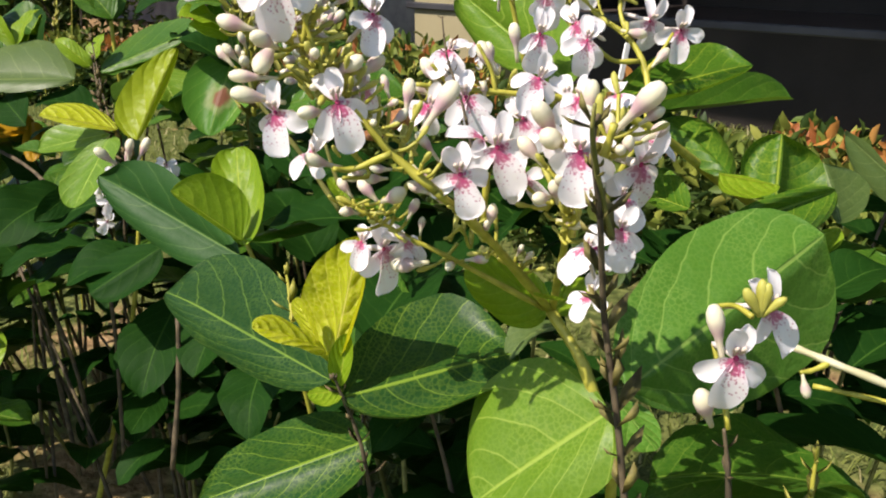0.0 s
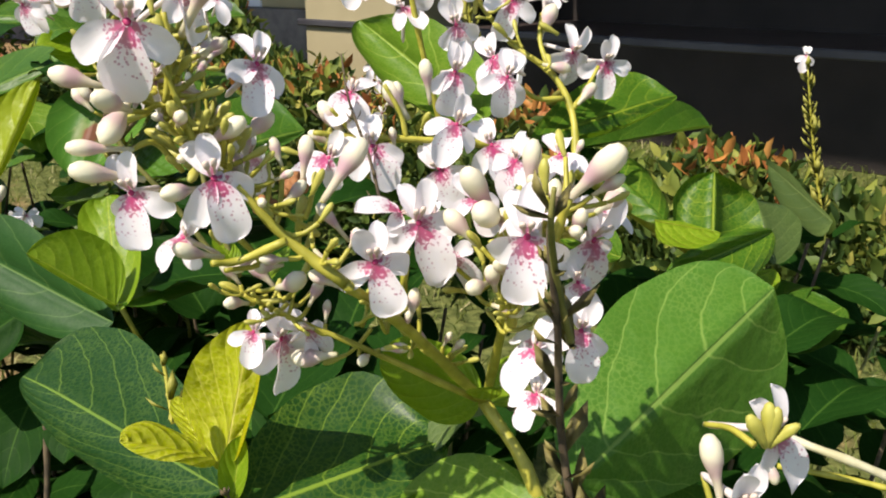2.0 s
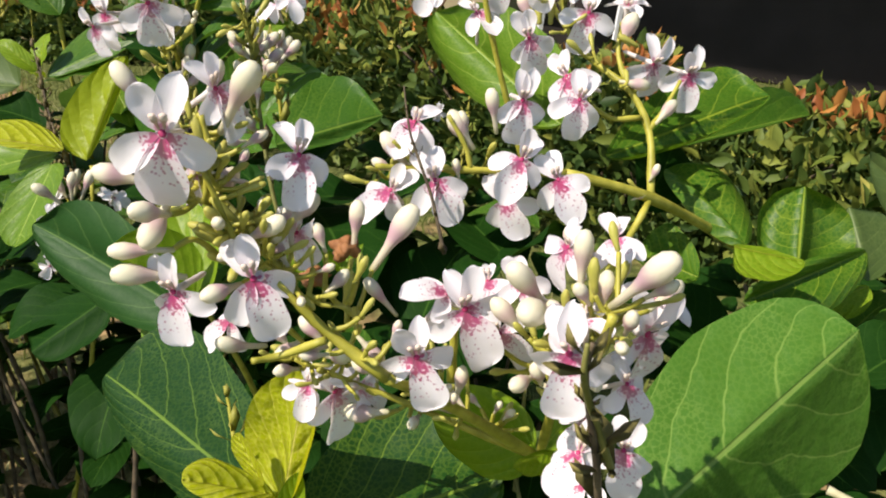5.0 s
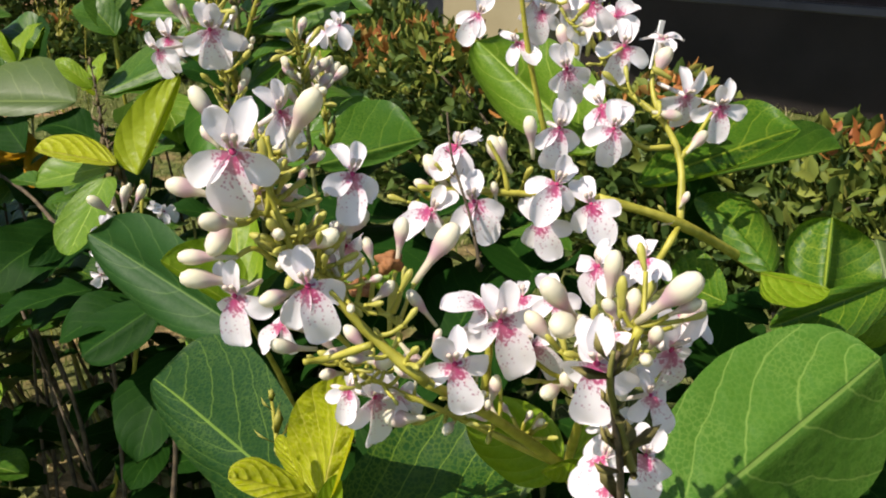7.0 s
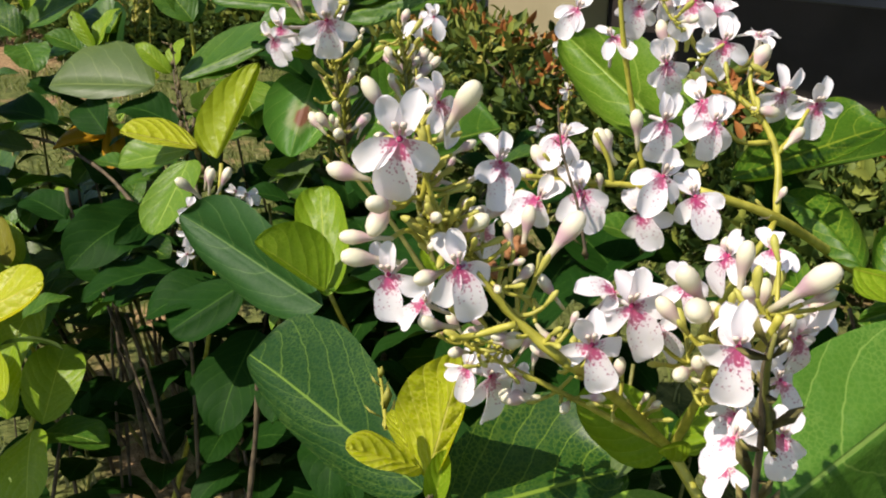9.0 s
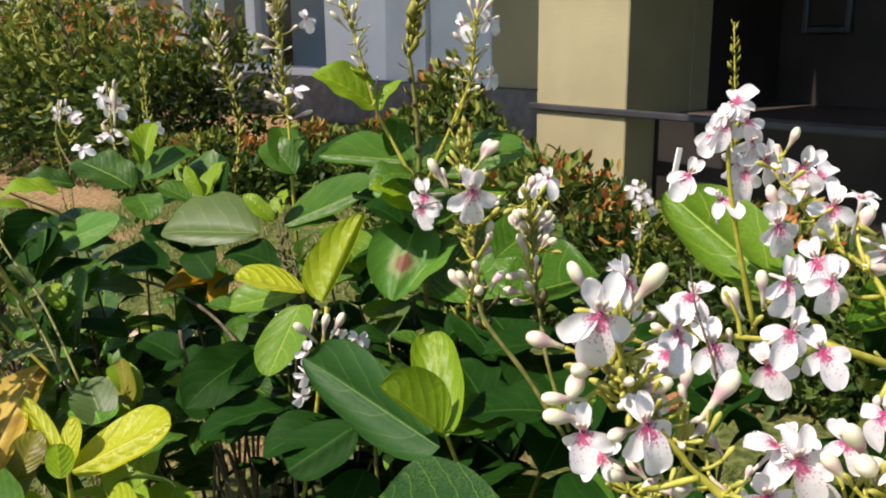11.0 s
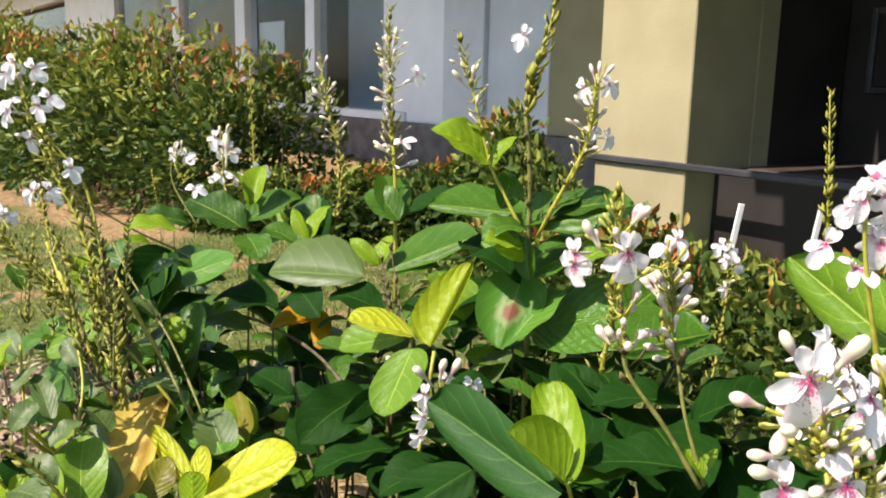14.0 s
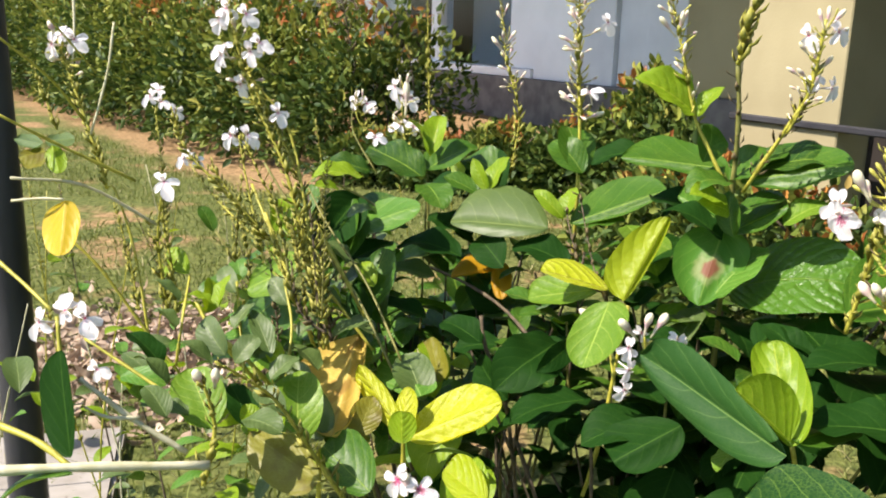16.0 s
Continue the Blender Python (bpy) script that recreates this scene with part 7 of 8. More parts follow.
spike(twiggy, [(-0.925, 0.827, 0.476), (-0.942, 0.836, 0.544), (-0.967, 0.844, 0.611)], 0.0014, 0.0059, 0.0074, spread=0.75)
spike(twiggy, [(-0.796, 0.896, 0.468), (-0.813, 0.908, 0.548), (-0.837, 0.919, 0.628)], 0.0014, 0.0059, 0.0074, spread=0.75, material=OLIVESTEM)
spike(twiggy, [(-0.712, 0.805, 0.438), (-0.721, 0.815, 0.502), (-0.733, 0.825, 0.564)], 0.0015, 0.0059, 0.0074, spread=0.75, material=TWIG, bract=DRY)
spike(twiggy, [(-0.664, 0.780, 0.519), (-0.675, 0.788, 0.572), (-0.689, 0.795, 0.626)], 0.0012, 0.0059, 0.0074, spread=0.75, material=OLIVESTEM)
flower(rear, (0.056, 1.384, 0.593), (-0.048, -0.959, 0.278), (-0.260, -0.220, -0.940))
flower(rear, (0.074, 1.386, 0.586), (0.338, -0.900, 0.277), (0.391, -0.114, -0.913))
flower(rear, (0.086, 1.383, 0.563), (0.424, -0.864, 0.270), (0.337, -0.126, -0.933), size=0.9)
flower(rear, (0.066, 1.381, 0.570), (0.042, -0.888, 0.459), (-0.190, -0.213, -0.959), size=0.9)
flower(rear, (0.069, 1.373, 0.525), (0.148, -0.948, 0.283), (-0.097, -0.202, -0.975), size=0.9)
flower(rear, (0.024, 1.258, 0.495), (-0.046, -0.982, 0.183), (-0.230, -0.217, -0.949), size=0.9)
cluster(rear, [(0.073, 1.372, 0.515), (0.069, 1.385, 0.586)], 12, 61, 0.010)
spike(rear, [(0.047, 1.315, 0.344), (0.061, 1.353, 0.425), (0.071, 1.372, 0.515), (0.069, 1.387, 0.595)], 0.0014, 0.007, 0.009, spread=0.6)

blade(near, (-0.051, 0.425, 0.500), (-0.192, 0.568, 0.500), (-0.132, 0.580, 0.521), (-0.116, 0.455, 0.494), DARKNET, cup=0.04, full=1.0)
blade(near, (-0.042, 0.400, 0.503), (0.057, 0.437, 0.514), (-0.000, 0.478, 0.530), (0.015, 0.388, 0.503), NETTED, cup=0.12, full=0.95)
blade(near, (0.096, 0.357, 0.519), (0.030, 0.372, 0.455), (0.046, 0.410, 0.515), (0.084, 0.335, 0.484), FRESH, cup=-0.06, full=0.95)
blade(near, (0.112, 0.392, 0.513), (0.241, 0.472, 0.574), (0.155, 0.470, 0.572), (0.230, 0.455, 0.491), MID, cup=0.02, full=0.9)
blade(near, (0.100, 0.357, 0.524), (0.112, 0.325, 0.517), (0.115, 0.350, 0.522), (0.096, 0.330, 0.519), MID)
blade(near, (0.069, 0.398, 0.556), (0.025, 0.400, 0.578), (0.054, 0.420, 0.574), (0.045, 0.385, 0.554), LIME, full=0.9)
blade(near, (0.074, 0.380, 0.570), (0.055, 0.350, 0.585), (0.065, 0.372, 0.575), (0.065, 0.350, 0.581), LIME)
blade(near, (0.070, 0.398, 0.555), (0.091, 0.420, 0.566), (0.080, 0.420, 0.562), (0.085, 0.395, 0.556), LIME)
blade(near, (-0.049, 0.415, 0.515), (-0.031, 0.412, 0.591), (-0.068, 0.435, 0.546), (-0.033, 0.405, 0.554), YELLOW, cup=0.15, full=1.0, wave=0.03)
blade(near, (-0.051, 0.410, 0.525), (-0.086, 0.392, 0.548), (-0.075, 0.410, 0.545), (-0.064, 0.388, 0.538), YELLOW, cup=-0.15, wave=0.04)
blade(near, (-0.055, 0.408, 0.532), (-0.068, 0.420, 0.553), (-0.068, 0.415, 0.543), (-0.059, 0.412, 0.548), YELLOW, full=0.9)
blade(near, (-0.044, 0.405, 0.507), (-0.039, 0.415, 0.534), (-0.049, 0.405, 0.524), (-0.036, 0.402, 0.522), LIME)
blade(near, (-0.042, 0.402, 0.506), (-0.060, 0.395, 0.507), (-0.052, 0.405, 0.507), (-0.048, 0.390, 0.503), LIME)
blade(near, (-0.029, 0.420, 0.465), (-0.129, 0.405, 0.431), (-0.090, 0.470, 0.447), (-0.056, 0.380, 0.445), NETTED, full=1.0)
blade(middle, (-0.157, 0.655, 0.495), (-0.286, 0.705, 0.551), (-0.242, 0.745, 0.546), (-0.215, 0.650, 0.498), GLOSSY, cup=0.08, full=0.95)
blade(middle, (-0.154, 0.660, 0.501), (-0.173, 0.735, 0.569), (-0.189, 0.705, 0.546), (-0.141, 0.690, 0.544), LIME, cup=0.1, full=0.9)
blade(middle, (-0.155, 0.660, 0.506), (-0.203, 0.640, 0.554), (-0.161, 0.670, 0.553), (-0.179, 0.640, 0.531), LIME, cup=0.06, full=0.9)
blade(middle, (-0.324, 0.910, 0.537), (-0.284, 0.953, 0.632), (-0.347, 0.930, 0.580), (-0.293, 0.935, 0.593), SPRING, cup=0.12, full=1.0)
blade(middle, (-0.342, 0.905, 0.550), (-0.420, 0.895, 0.568), (-0.393, 0.935, 0.573), (-0.378, 0.890, 0.556), YELLOW, cup=-0.05, full=1.05)
blade(middle, (-0.357, 0.930, 0.542), (-0.439, 0.920, 0.525), (-0.414, 0.950, 0.550), (-0.391, 0.900, 0.529), FRESH, full=0.9)
blade(middle, (-0.223, 0.955, 0.622), (-0.242, 0.900, 0.545), (-0.274, 0.935, 0.599), (-0.193, 0.930, 0.594), SPOTTED, cup=0.10, full=1.0)
blade(middle, (-0.335, 0.860, 0.549), (-0.350, 0.790, 0.496), (-0.371, 0.830, 0.522), (-0.309, 0.800, 0.538), FRESH, full=0.9)
blade(middle, (-0.245, 0.720, 0.479), (-0.302, 0.690, 0.446), (-0.308, 0.740, 0.461), (-0.258, 0.690, 0.449), DARK, full=0.85)
blade(middle, (-0.152, 0.660, 0.507), (-0.094, 0.730, 0.505), (-0.137, 0.750, 0.502), (-0.108, 0.680, 0.504), GREEN, full=0.9)
blade(middle, (-0.109, 0.780, 0.588), (-0.022, 0.820, 0.602), (-0.077, 0.870, 0.626), (-0.074, 0.790, 0.582), GREEN, full=0.95, cup=0.06)
blade(right, (0.108, 0.640, 0.639), (0.026, 0.732, 0.700), (0.102, 0.735, 0.688), (0.044, 0.655, 0.660), FRESH, cup=0.10, full=1.0)
blade(right, (0.125, 0.570, 0.638), (0.252, 0.665, 0.652), (0.208, 0.690, 0.663), (0.192, 0.605, 0.640), NETLIGHT, cup=0.12, full=1.05)
blade(right, (0.170, 0.660, 0.612), (0.340, 0.800, 0.603), (0.274, 0.770, 0.630), (0.254, 0.700, 0.616), GREEN, full=1.1)
blade(right, (0.204, 0.545, 0.590), (0.172, 0.610, 0.618), (0.217, 0.620, 0.604), (0.179, 0.570, 0.600), NETLIGHT, cup=-0.15, full=0.95)
blade(right, (0.184, 0.560, 0.564), (0.150, 0.585, 0.571), (0.177, 0.600, 0.582), (0.161, 0.550, 0.567), NETLIGHT, full=0.95)
blade(right, (0.241, 0.555, 0.573), (0.253, 0.590, 0.611), (0.224, 0.585, 0.588), (0.288, 0.585, 0.577), NETLIGHT, cup=0.20, full=0.75)
blade(right, (0.290, 0.575, 0.573), (0.206, 0.540, 0.557), (0.233, 0.548, 0.576), (0.246, 0.535, 0.547), NETLIGHT, cup=-0.15, full=0.85)
blade(right, (0.192, 0.530, 0.597), (0.229, 0.520, 0.591), (0.213, 0.535, 0.593), (0.195, 0.505, 0.588), LIME, full=0.8)
blade(right, (0.309, 0.600, 0.541), (0.307, 0.640, 0.578), (0.304, 0.620, 0.554), (0.345, 0.640, 0.560), PALE, full=0.9)
blade(right, (0.309, 0.600, 0.537), (0.259, 0.590, 0.522), (0.282, 0.600, 0.531), (0.292, 0.580, 0.524), LIME)
blade(right, (0.420, 0.720, 0.534), (0.367, 0.740, 0.580), (0.405, 0.780, 0.564), (0.380, 0.700, 0.537), PALE, full=0.9)
blade(right, (0.351, 0.580, 0.515), (0.275, 0.530, 0.509), (0.323, 0.600, 0.519), (0.313, 0.530, 0.511), GREEN)
blade(yellow, (-0.568, 0.640, 0.448), (-0.621, 0.830, 0.486), (-0.661, 0.760, 0.459), (-0.570, 0.720, 0.471), BROWN, cup=0.15, wave=0.05, full=0.9)
blade(yellow, (-0.509, 0.675, 0.447), (-0.576, 0.725, 0.490), (-0.566, 0.715, 0.458), (-0.529, 0.700, 0.473), YELLOW, full=1.0, cup=0.1)
blade(yellow, (-0.499, 0.670, 0.445), (-0.414, 0.700, 0.485), (-0.473, 0.730, 0.476), (-0.444, 0.665, 0.459), YELLOW, full=1.0, cup=0.12)
blade(yellow, (-0.506, 0.672, 0.446), (-0.512, 0.700, 0.485), (-0.522, 0.690, 0.457), (-0.495, 0.685, 0.469), YELLOW, full=0.95)
blade(yellow, (-0.498, 0.650, 0.448), (-0.501, 0.655, 0.479), (-0.514, 0.655, 0.461), (-0.485, 0.655, 0.468), LIME, full=0.85)
blade(yellow, (-0.579, 0.645, 0.441), (-0.637, 0.680, 0.492), (-0.648, 0.672, 0.456), (-0.584, 0.668, 0.474), PALE, full=0.9, cup=0.08)
blade(yellow, (-0.514, 0.750, 0.454), (-0.563, 0.810, 0.477), (-0.580, 0.790, 0.452), (-0.507, 0.775, 0.466), MID, full=0.9)
blade(yellow, (-0.549, 0.575, 0.438), (-0.641, 0.610, 0.454), (-0.615, 0.620, 0.465), (-0.598, 0.575, 0.423), OLIVELEAF, full=0.8)
blade(yellow, (-0.510, 0.600, 0.421), (-0.577, 0.640, 0.436), (-0.536, 0.640, 0.455), (-0.541, 0.600, 0.421), GREEN, full=0.85)
blade(yellow, (-0.400, 0.600, 0.432), (-0.452, 0.640, 0.435), (-0.428, 0.640, 0.452), (-0.429, 0.610, 0.424), SPRING, full=0.8)
blade(rear, (-0.443, 1.050, 0.583), (-0.584, 1.065, 0.579), (-0.527, 1.130, 0.623), (-0.507, 1.030, 0.571), PALE, full=1.05, cup=-0.06)
blade(rear, (-0.415, 1.060, 0.591), (-0.296, 1.090, 0.641), (-0.369, 1.140, 0.641), (-0.349, 1.060, 0.608), GREEN, full=1.0)
blade(rear, (-0.210, 0.960, 0.678), (-0.100, 0.930, 0.709), (-0.158, 1.020, 0.716), (-0.147, 0.930, 0.681), GREEN, full=1.0, wave=0.03)
blade(rear, (-0.223, 1.000, 0.685), (-0.352, 1.020, 0.690), (-0.295, 1.080, 0.709), (-0.280, 0.990, 0.679), GREEN, full=1.0, wave=0.03)
blade(rear, (-0.218, 0.950, 0.627), (-0.277, 0.980, 0.653), (-0.252, 1.020, 0.673), (-0.256, 0.960, 0.639), MID, full=0.95)
blade(rear, (-0.214, 0.940, 0.623), (-0.159, 0.930, 0.659), (-0.190, 0.990, 0.662), (-0.183, 0.920, 0.633), GREEN)
blade(twiggy, (-0.761, 0.950, 0.612), (-0.790, 0.930, 0.609), (-0.788, 0.960, 0.611), (-0.775, 0.920, 0.571), LIME, full=0.8)
blade(twiggy, (-0.649, 0.385, 0.534), (-0.674, 0.410, 0.602), (-0.686, 0.400, 0.561), (-0.652, 0.395, 0.577), DARK, full=0.9)
blade(twiggy, (-0.875, 0.655, 0.653), (-0.856, 0.620, 0.605), (-0.898, 0.645, 0.626), (-0.850, 0.645, 0.631), GOLD, full=0.85)

blade(twiggy, (-0.707, 0.860, 0.555), (-0.775, 0.840, 0.519), (-0.773, 0.900, 0.547), (-0.724, 0.820, 0.525), FRESH, full=0.9)
blade(twiggy, (-0.723, 0.860, 0.526), (-0.784, 0.840, 0.463), (-0.787, 0.870, 0.496), (-0.711, 0.830, 0.481), GREEN, full=0.9)
blade(twiggy, (-0.690, 0.900, 0.524), (-0.695, 0.980, 0.615), (-0.716, 0.930, 0.579), (-0.665, 0.920, 0.578), GREEN, full=0.9)
blade(twiggy, (-0.648, 0.880, 0.484), (-0.630, 0.940, 0.562), (-0.662, 0.910, 0.524), (-0.604, 0.890, 0.527), GREEN, full=0.9)
blade(twiggy, (-0.708, 0.980, 0.569), (-0.606, 1.000, 0.610), (-0.688, 1.040, 0.600), (-0.635, 0.960, 0.582), MID, full=0.9)
blade(yellow, (-0.618, 0.800, 0.464), (-0.597, 0.840, 0.485), (-0.631, 0.840, 0.478), (-0.580, 0.790, 0.472), MID, full=0.9)
blade(yellow, (-0.508, 0.800, 0.452), (-0.535, 0.840, 0.488), (-0.547, 0.830, 0.467), (-0.504, 0.810, 0.476), OLIVELEAF, full=0.9)
stem(twiggy, [(-0.724, 0.800, 0.627), (-0.696, 0.790, 0.574), (-0.651, 0.770, 0.488)], 0.0018, 0.0014, material=STEM)
stem(twiggy, [(-0.693, 0.860, 0.610), (-0.630, 0.840, 0.526), (-0.583, 0.830, 0.454)], 0.0026, 0.0020, material=STEM)

# ---- inner leaves and stems of the shrubs, part of their shade put into leaf colour ----
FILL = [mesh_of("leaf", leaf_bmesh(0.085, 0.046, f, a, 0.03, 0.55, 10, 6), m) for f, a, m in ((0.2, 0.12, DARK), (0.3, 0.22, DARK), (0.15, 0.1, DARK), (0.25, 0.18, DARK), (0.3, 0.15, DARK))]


LUSH = [mesh_of("leaf", leaf_bmesh(0.095, 0.054, f, a, 0.04, 0.58, 12, 6), m) for f, a, m in ((0.2, 0.12, GREEN), (0.3, 0.2, DARK), (0.15, 0.1, NETTED), (0.25, 0.18, GREEN), (0.3, 0.15, DARK), (0.2, 0.2, DARK), (0.3, 0.1, NETTED))]


MEADOW = [mesh_of("leaf", leaf_bmesh(0.098, 0.058, f, a, 0.04, 0.6, 12, 6), m) for f, a, m in ((0.2, 0.12, GREEN), (0.3, 0.2, MID), (0.15, 0.1, GREEN), (0.25, 0.18, MID), (0.2, 0.2, PALE), (0.3, 0.1, NETTED))]


def shoot(plant, top, size, rr, pick=FILL):
    """An upright shoot from the plant's foot, with crossed pairs of leaves that get smaller upwards."""
    foot = Vector((plant.location.x * 0.6 + top.x * 0.4 + rr.uniform(-0.04, 0.04), plant.location.y * 0.6 + top.y * 0.4 + rr.uniform(-0.04, 0.04), 0.0))
    bend = foot.lerp(top, 0.55) + Vector((rr.uniform(-0.03, 0.03), rr.uniform(-0.03, 0.03), 0.02))
    line = smooth_line([foot, bend, top], 10)
    stem(plant, [foot, bend, top], 0.0028, 0.0014, rr.choice((OLIVESTEM, TWIG, TWIG)))
    turn = rr.uniform(0, 180)
    pairs = rr.randint(4, 6)
    for k in range(pairs):
        p = line[int(round((0.52 + 0.48 * k / (pairs - 1)) * (len(line) - 1)))]
        big = size * (1.1 - 0.5 * (k / (pairs - 1)) ** 2)
        for side in (0, 180):
            if rr.random() < 0.12:
                continue
            m = pose(*p, 0, 0, turn + side + rr.uniform(-20, 20)) @ pose(0, 0.004, 0, rr.uniform(-25, 30) + 15 * (k == pairs - 1), rr.uniform(-20, 20), 0)
            m = m @ Matrix.Scale(big * rr.uniform(0.8, 1.15), 4)
            part("leaf", rr.choice(pick), None, plant, "", home(plant, m))
        turn += 90 + rr.uniform(-15, 15)


def shoots(plant, centre, spread, top, count, seed, size=0.9, pick=FILL):
    rr = random.Random(seed)
    for i in range(count):
        shoot(plant, Vector((centre[0] + rr.gauss(0, spread[0]), centre[1] + rr.gauss(0, spread[1]), rr.uniform(*top))), size, rr, pick)


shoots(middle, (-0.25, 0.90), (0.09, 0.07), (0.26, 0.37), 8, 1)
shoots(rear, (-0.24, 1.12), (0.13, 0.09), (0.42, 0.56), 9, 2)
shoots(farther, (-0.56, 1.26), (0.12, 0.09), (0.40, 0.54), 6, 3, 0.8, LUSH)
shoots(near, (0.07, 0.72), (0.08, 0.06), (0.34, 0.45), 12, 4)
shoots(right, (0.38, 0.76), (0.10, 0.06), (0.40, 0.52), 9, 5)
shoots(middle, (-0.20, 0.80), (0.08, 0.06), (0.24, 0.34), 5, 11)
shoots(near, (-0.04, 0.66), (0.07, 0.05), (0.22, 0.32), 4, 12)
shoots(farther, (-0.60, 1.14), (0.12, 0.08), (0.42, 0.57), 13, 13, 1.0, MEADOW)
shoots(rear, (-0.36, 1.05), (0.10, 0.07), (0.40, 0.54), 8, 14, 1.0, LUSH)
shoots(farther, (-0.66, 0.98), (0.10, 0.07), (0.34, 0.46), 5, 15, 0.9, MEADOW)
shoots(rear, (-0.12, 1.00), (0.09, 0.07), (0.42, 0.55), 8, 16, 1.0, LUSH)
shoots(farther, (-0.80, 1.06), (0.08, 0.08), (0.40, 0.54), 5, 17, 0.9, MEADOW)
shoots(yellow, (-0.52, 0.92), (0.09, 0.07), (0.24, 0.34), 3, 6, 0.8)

# ---- young buds and calyces along the flowering branches ----
cluster(near, [(-0.052, 0.335, 0.705), (-0.04, 0.335, 0.69), (-0.025, 0.34, 0.675), (0.0, 0.345, 0.655)], 40, 21, 0.010)
cluster(near, [(0.05, 0.375, 0.585), (0.03, 0.345, 0.615), (0.011, 0.326, 0.640), (-0.008, 0.328, 0.658)], 30, 31, 0.007, size=(0.005, 0.009))
cluster(near, [(-0.01, 0.335, 0.660), (-0.035, 0.338, 0.690), (-0.045, 0.340, 0.722)], 44, 32, 0.008, size=(0.005, 0.010))
cluster(near, [(0.07, 0.352, 0.605), (0.07, 0.335, 0.635), (0.08, 0.325, 0.660)], 26, 33, 0.008, size=(0.005, 0.010))
cluster(near, [(0.02, 0.385, 0.587), (-0.012, 0.381, 0.606), (-0.035, 0.371, 0.624)], 20, 34, 0.006, size=(0.005, 0.009))
cluster(near, [(-0.03, 0.38, 0.62), (0.0, 0.385, 0.605), (0.03, 0.395, 0.59)], 14, 22)
cluster(near, [(0.06, 0.36, 0.62), (0.07, 0.33, 0.645), (0.085, 0.325, 0.665)], 26, 23)
cluster(right, [(-0.005, 0.51, 0.645), (0.03, 0.51, 0.65), (0.08, 0.515, 0.65)], 14, 24, 0.008)
cluster(right, [(0.13, 0.55, 0.68), (0.10, 0.565, 0.71), (0.08, 0.57, 0.735), (0.075, 0.575, 0.76)], 14, 25, 0.007)

# ---- two white marker stakes in the bed by the porch ----
for x, y, lean in ((0.43, 3.75, 9), (0.75, 3.75, 9)):
    bm = bmesh.new()
    box(bm, -0.012, 0.012, -0.006, 0.006, -0.22, 0.15)
    bmesh.ops.bevel(bm, geom=bm.edges[:], offset=0.002, segments=1, affect="EDGES")
    stake = new("marker_stake", mesh_of("marker_stake", bm, STAKE, False))
    stake.matrix_basis = pose(x, y, 0.21, 0, lean, 20)
    tagged(stake, "thin white painted stake leaning in the soil", "stake", "marker stakes")


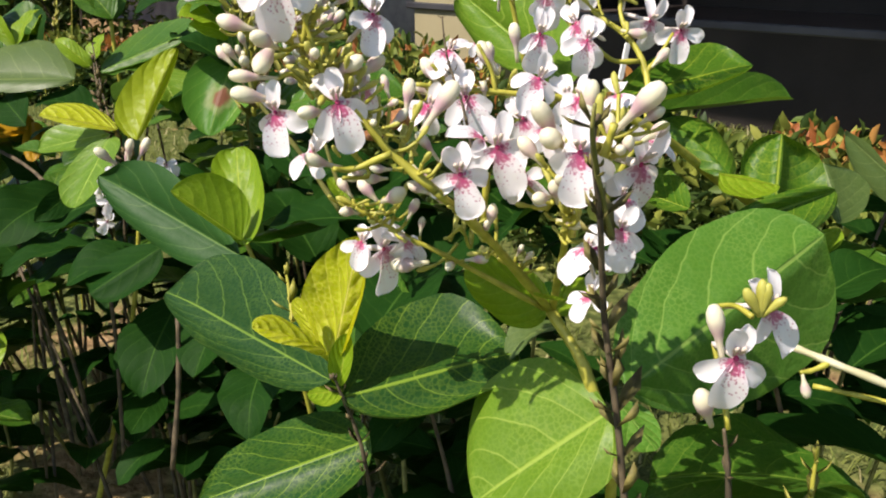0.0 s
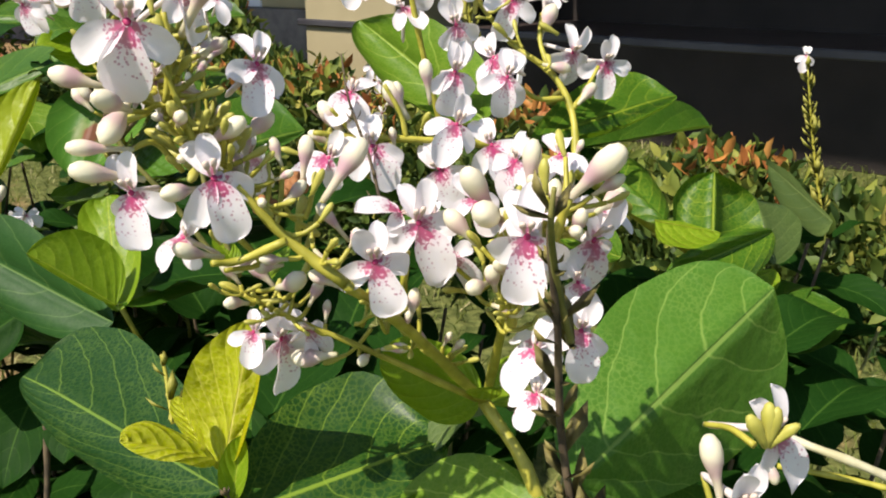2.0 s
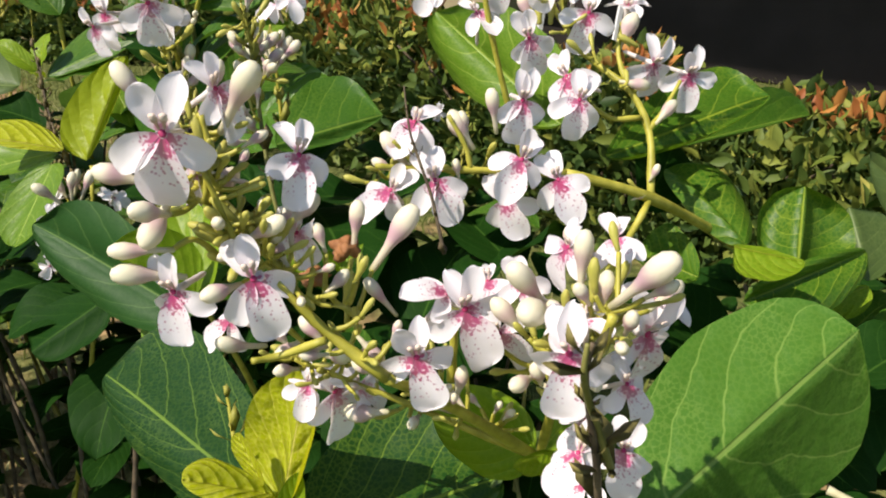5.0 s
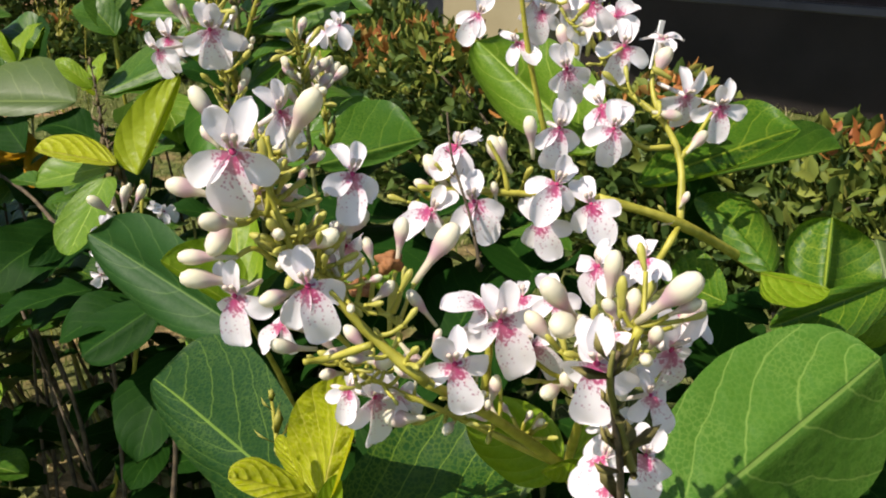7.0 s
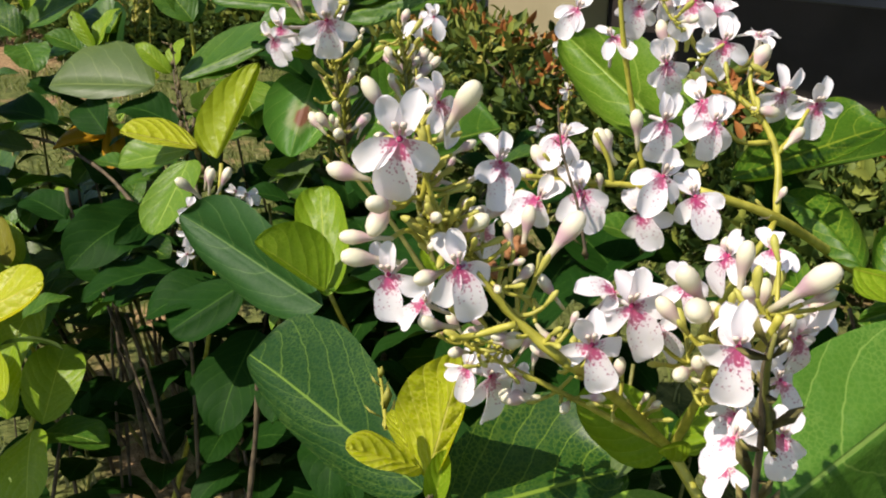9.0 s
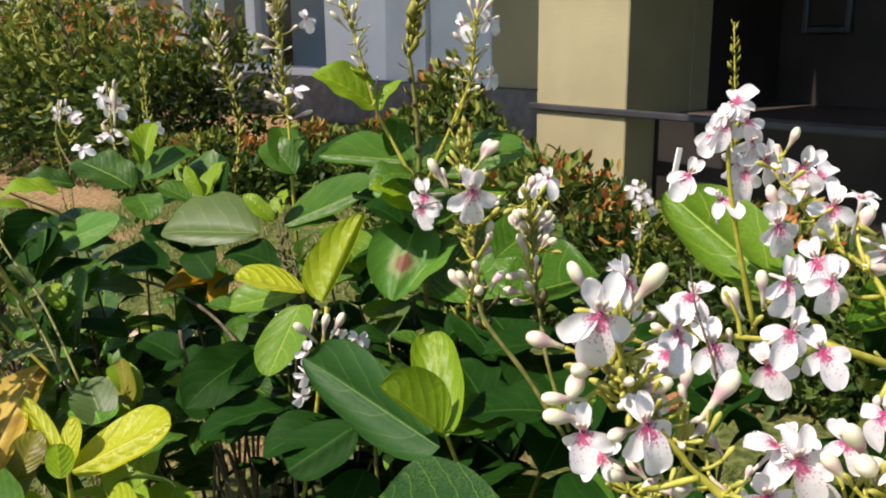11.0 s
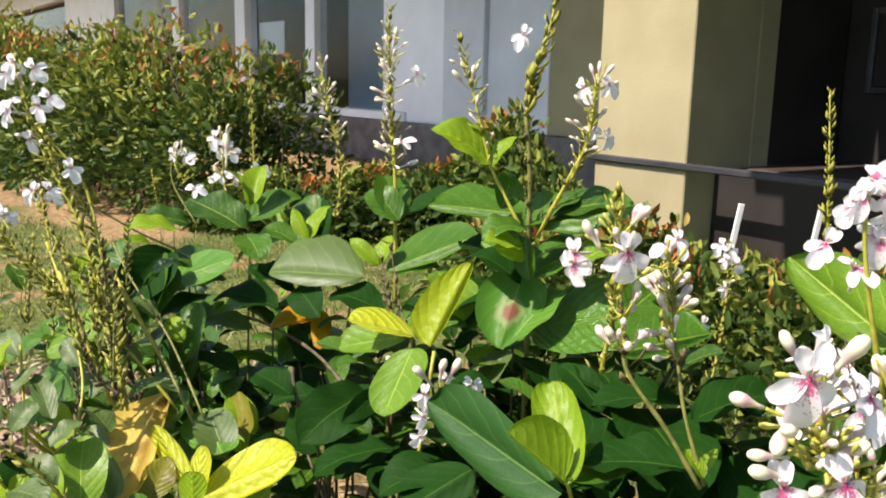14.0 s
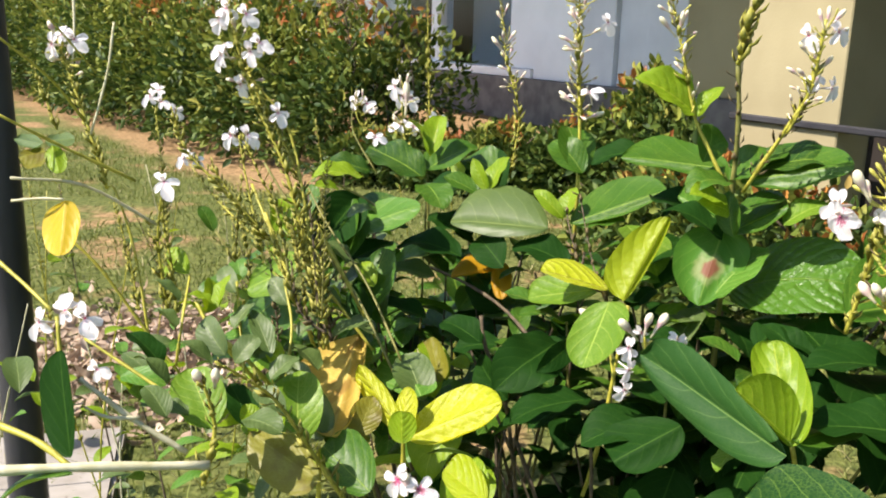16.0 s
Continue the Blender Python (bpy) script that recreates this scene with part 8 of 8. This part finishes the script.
# ---- thin weedy stems and small pale leaves in the open bed ----
SMALL = [mesh_of("leaf", leaf_bmesh(0.036, 0.019, f, a, 0.02, 0.55, 8, 4), m) for f, a, m in ((0.2, 0.1, PALE), (0.3, 0.2, PALE), (0.2, 0.1, LIME), (0.2, 0.15, MID))]
rr = random.Random(31)
open_bed = shrub((-0.95, 1.2, 0), "loose thicket of thin bare stems and small pale leaves")
for i in range(34):
    x, y = rr.uniform(-1.55, -0.72), rr.uniform(0.78, 1.75)
    h = rr.uniform(0.32, 0.66)
    tip = Vector((x + rr.uniform(-0.14, 0.10), y + rr.uniform(-0.08, 0.08), h))
    foot = Vector((x, y, 0.0))
    bend = foot.lerp(tip, 0.5) + Vector((rr.uniform(-0.03, 0.03), rr.uniform(-0.03, 0.03), 0))
    if rr.random() < 0.62:
        spike(open_bed, [foot, bend, tip], rr.uniform(0.0012, 0.0018), 0.011, rr.uniform(0.005, 0.008), rr.choice((STEM, TWIG, STEM)), rr.choice((BRACT, DRY, BRACT)), 0.35, 0.8)
    else:
        stem(open_bed, [foot, bend, tip], 0.0016, 0.0008, rr.choice((STRAW, TWIG, STEM)))
    for k in range(rr.randint(2, 5)):
        p = foot.lerp(tip, rr.uniform(0.3, 0.85))
        m = pose(*p, rr.uniform(-20, 40), rr.uniform(-30, 30), rr.uniform(0, 360)) @ Matrix.Scale(rr.uniform(0.7, 1.5), 4)
        part("leaf", rr.choice(SMALL), None, open_bed, "", home(open_bed, m))
for i in range(70):
    p = (rr.gauss(-0.80, 0.11), rr.gauss(0.84, 0.10), rr.uniform(0.22, 0.46))
    m = pose(*p, rr.uniform(-10, 50), rr.uniform(-30, 30), rr.uniform(0, 360)) @ Matrix.Scale(rr.uniform(0.9, 1.9), 4)
    part("leaf", rr.choice(SMALL), None, twiggy, "", home(twiggy, m))

# ---- dark post and a paving slab at the edge of the bed ----
bm = bmesh.new()
tube(bm, [(0, 0, -0.02), (0.004, 0, 0.45), (0, 0.003, 0.95), (0.002, 0, 1.5)], 0.030, 0.028, 14)
post = new("post", mesh_of("post", bm, RAIL))
post.location = (-1.262, 0.956, 0)
tagged(post, "dark upright post standing in the bed", "post")
bm = bmesh.new()
box(bm, -0.30, 0.30, -0.20, 0.20, 0.0, 0.05)
bmesh.ops.bevel(bm, geom=bm.edges[:], offset=0.008, segments=2, affect="EDGES")
slab_stone = new("paving_slab", mesh_of("paving_slab", bm, STONE, False))
slab_stone.matrix_basis = pose(-1.50, 0.99, -0.025, 0, 0, 33)
tagged(slab_stone, "pale worn paving slab on the soil", "paving slab")

# ---- dry brown leaf litter on the soil of the open bed ----
LITTER = foliage_material("leaf_litter", (0.26, 0.185, 0.12), (0.42, 0.32, 0.235), (0.54, 0.44, 0.35), 0.15)
r = np.random.default_rng(77)
n = 2600
lx, ly = r.normal(-1.62, 0.24, n), r.normal(1.75, 0.20, n)
lz = np.array([ground_height(x, y) for x, y in zip(lx, ly)]) + r.uniform(0.004, 0.03, n)
flat = np.stack([r.normal(0, 1, n), r.normal(0, 1, n), 0 * lx], 1)
bed_litter = thing("leaf_litter", (-1.62, 1.75, 0), "scattered dry brown fallen leaves on bare soil", "leaf litter", kind="stuff")
tagged(many_leaves("leaves", (np.stack([lx + 1.62, ly - 1.75, lz], 1), flat * 1.4), 0.038, LITTER, bed_litter, 78, 0.5), kind="stuff")
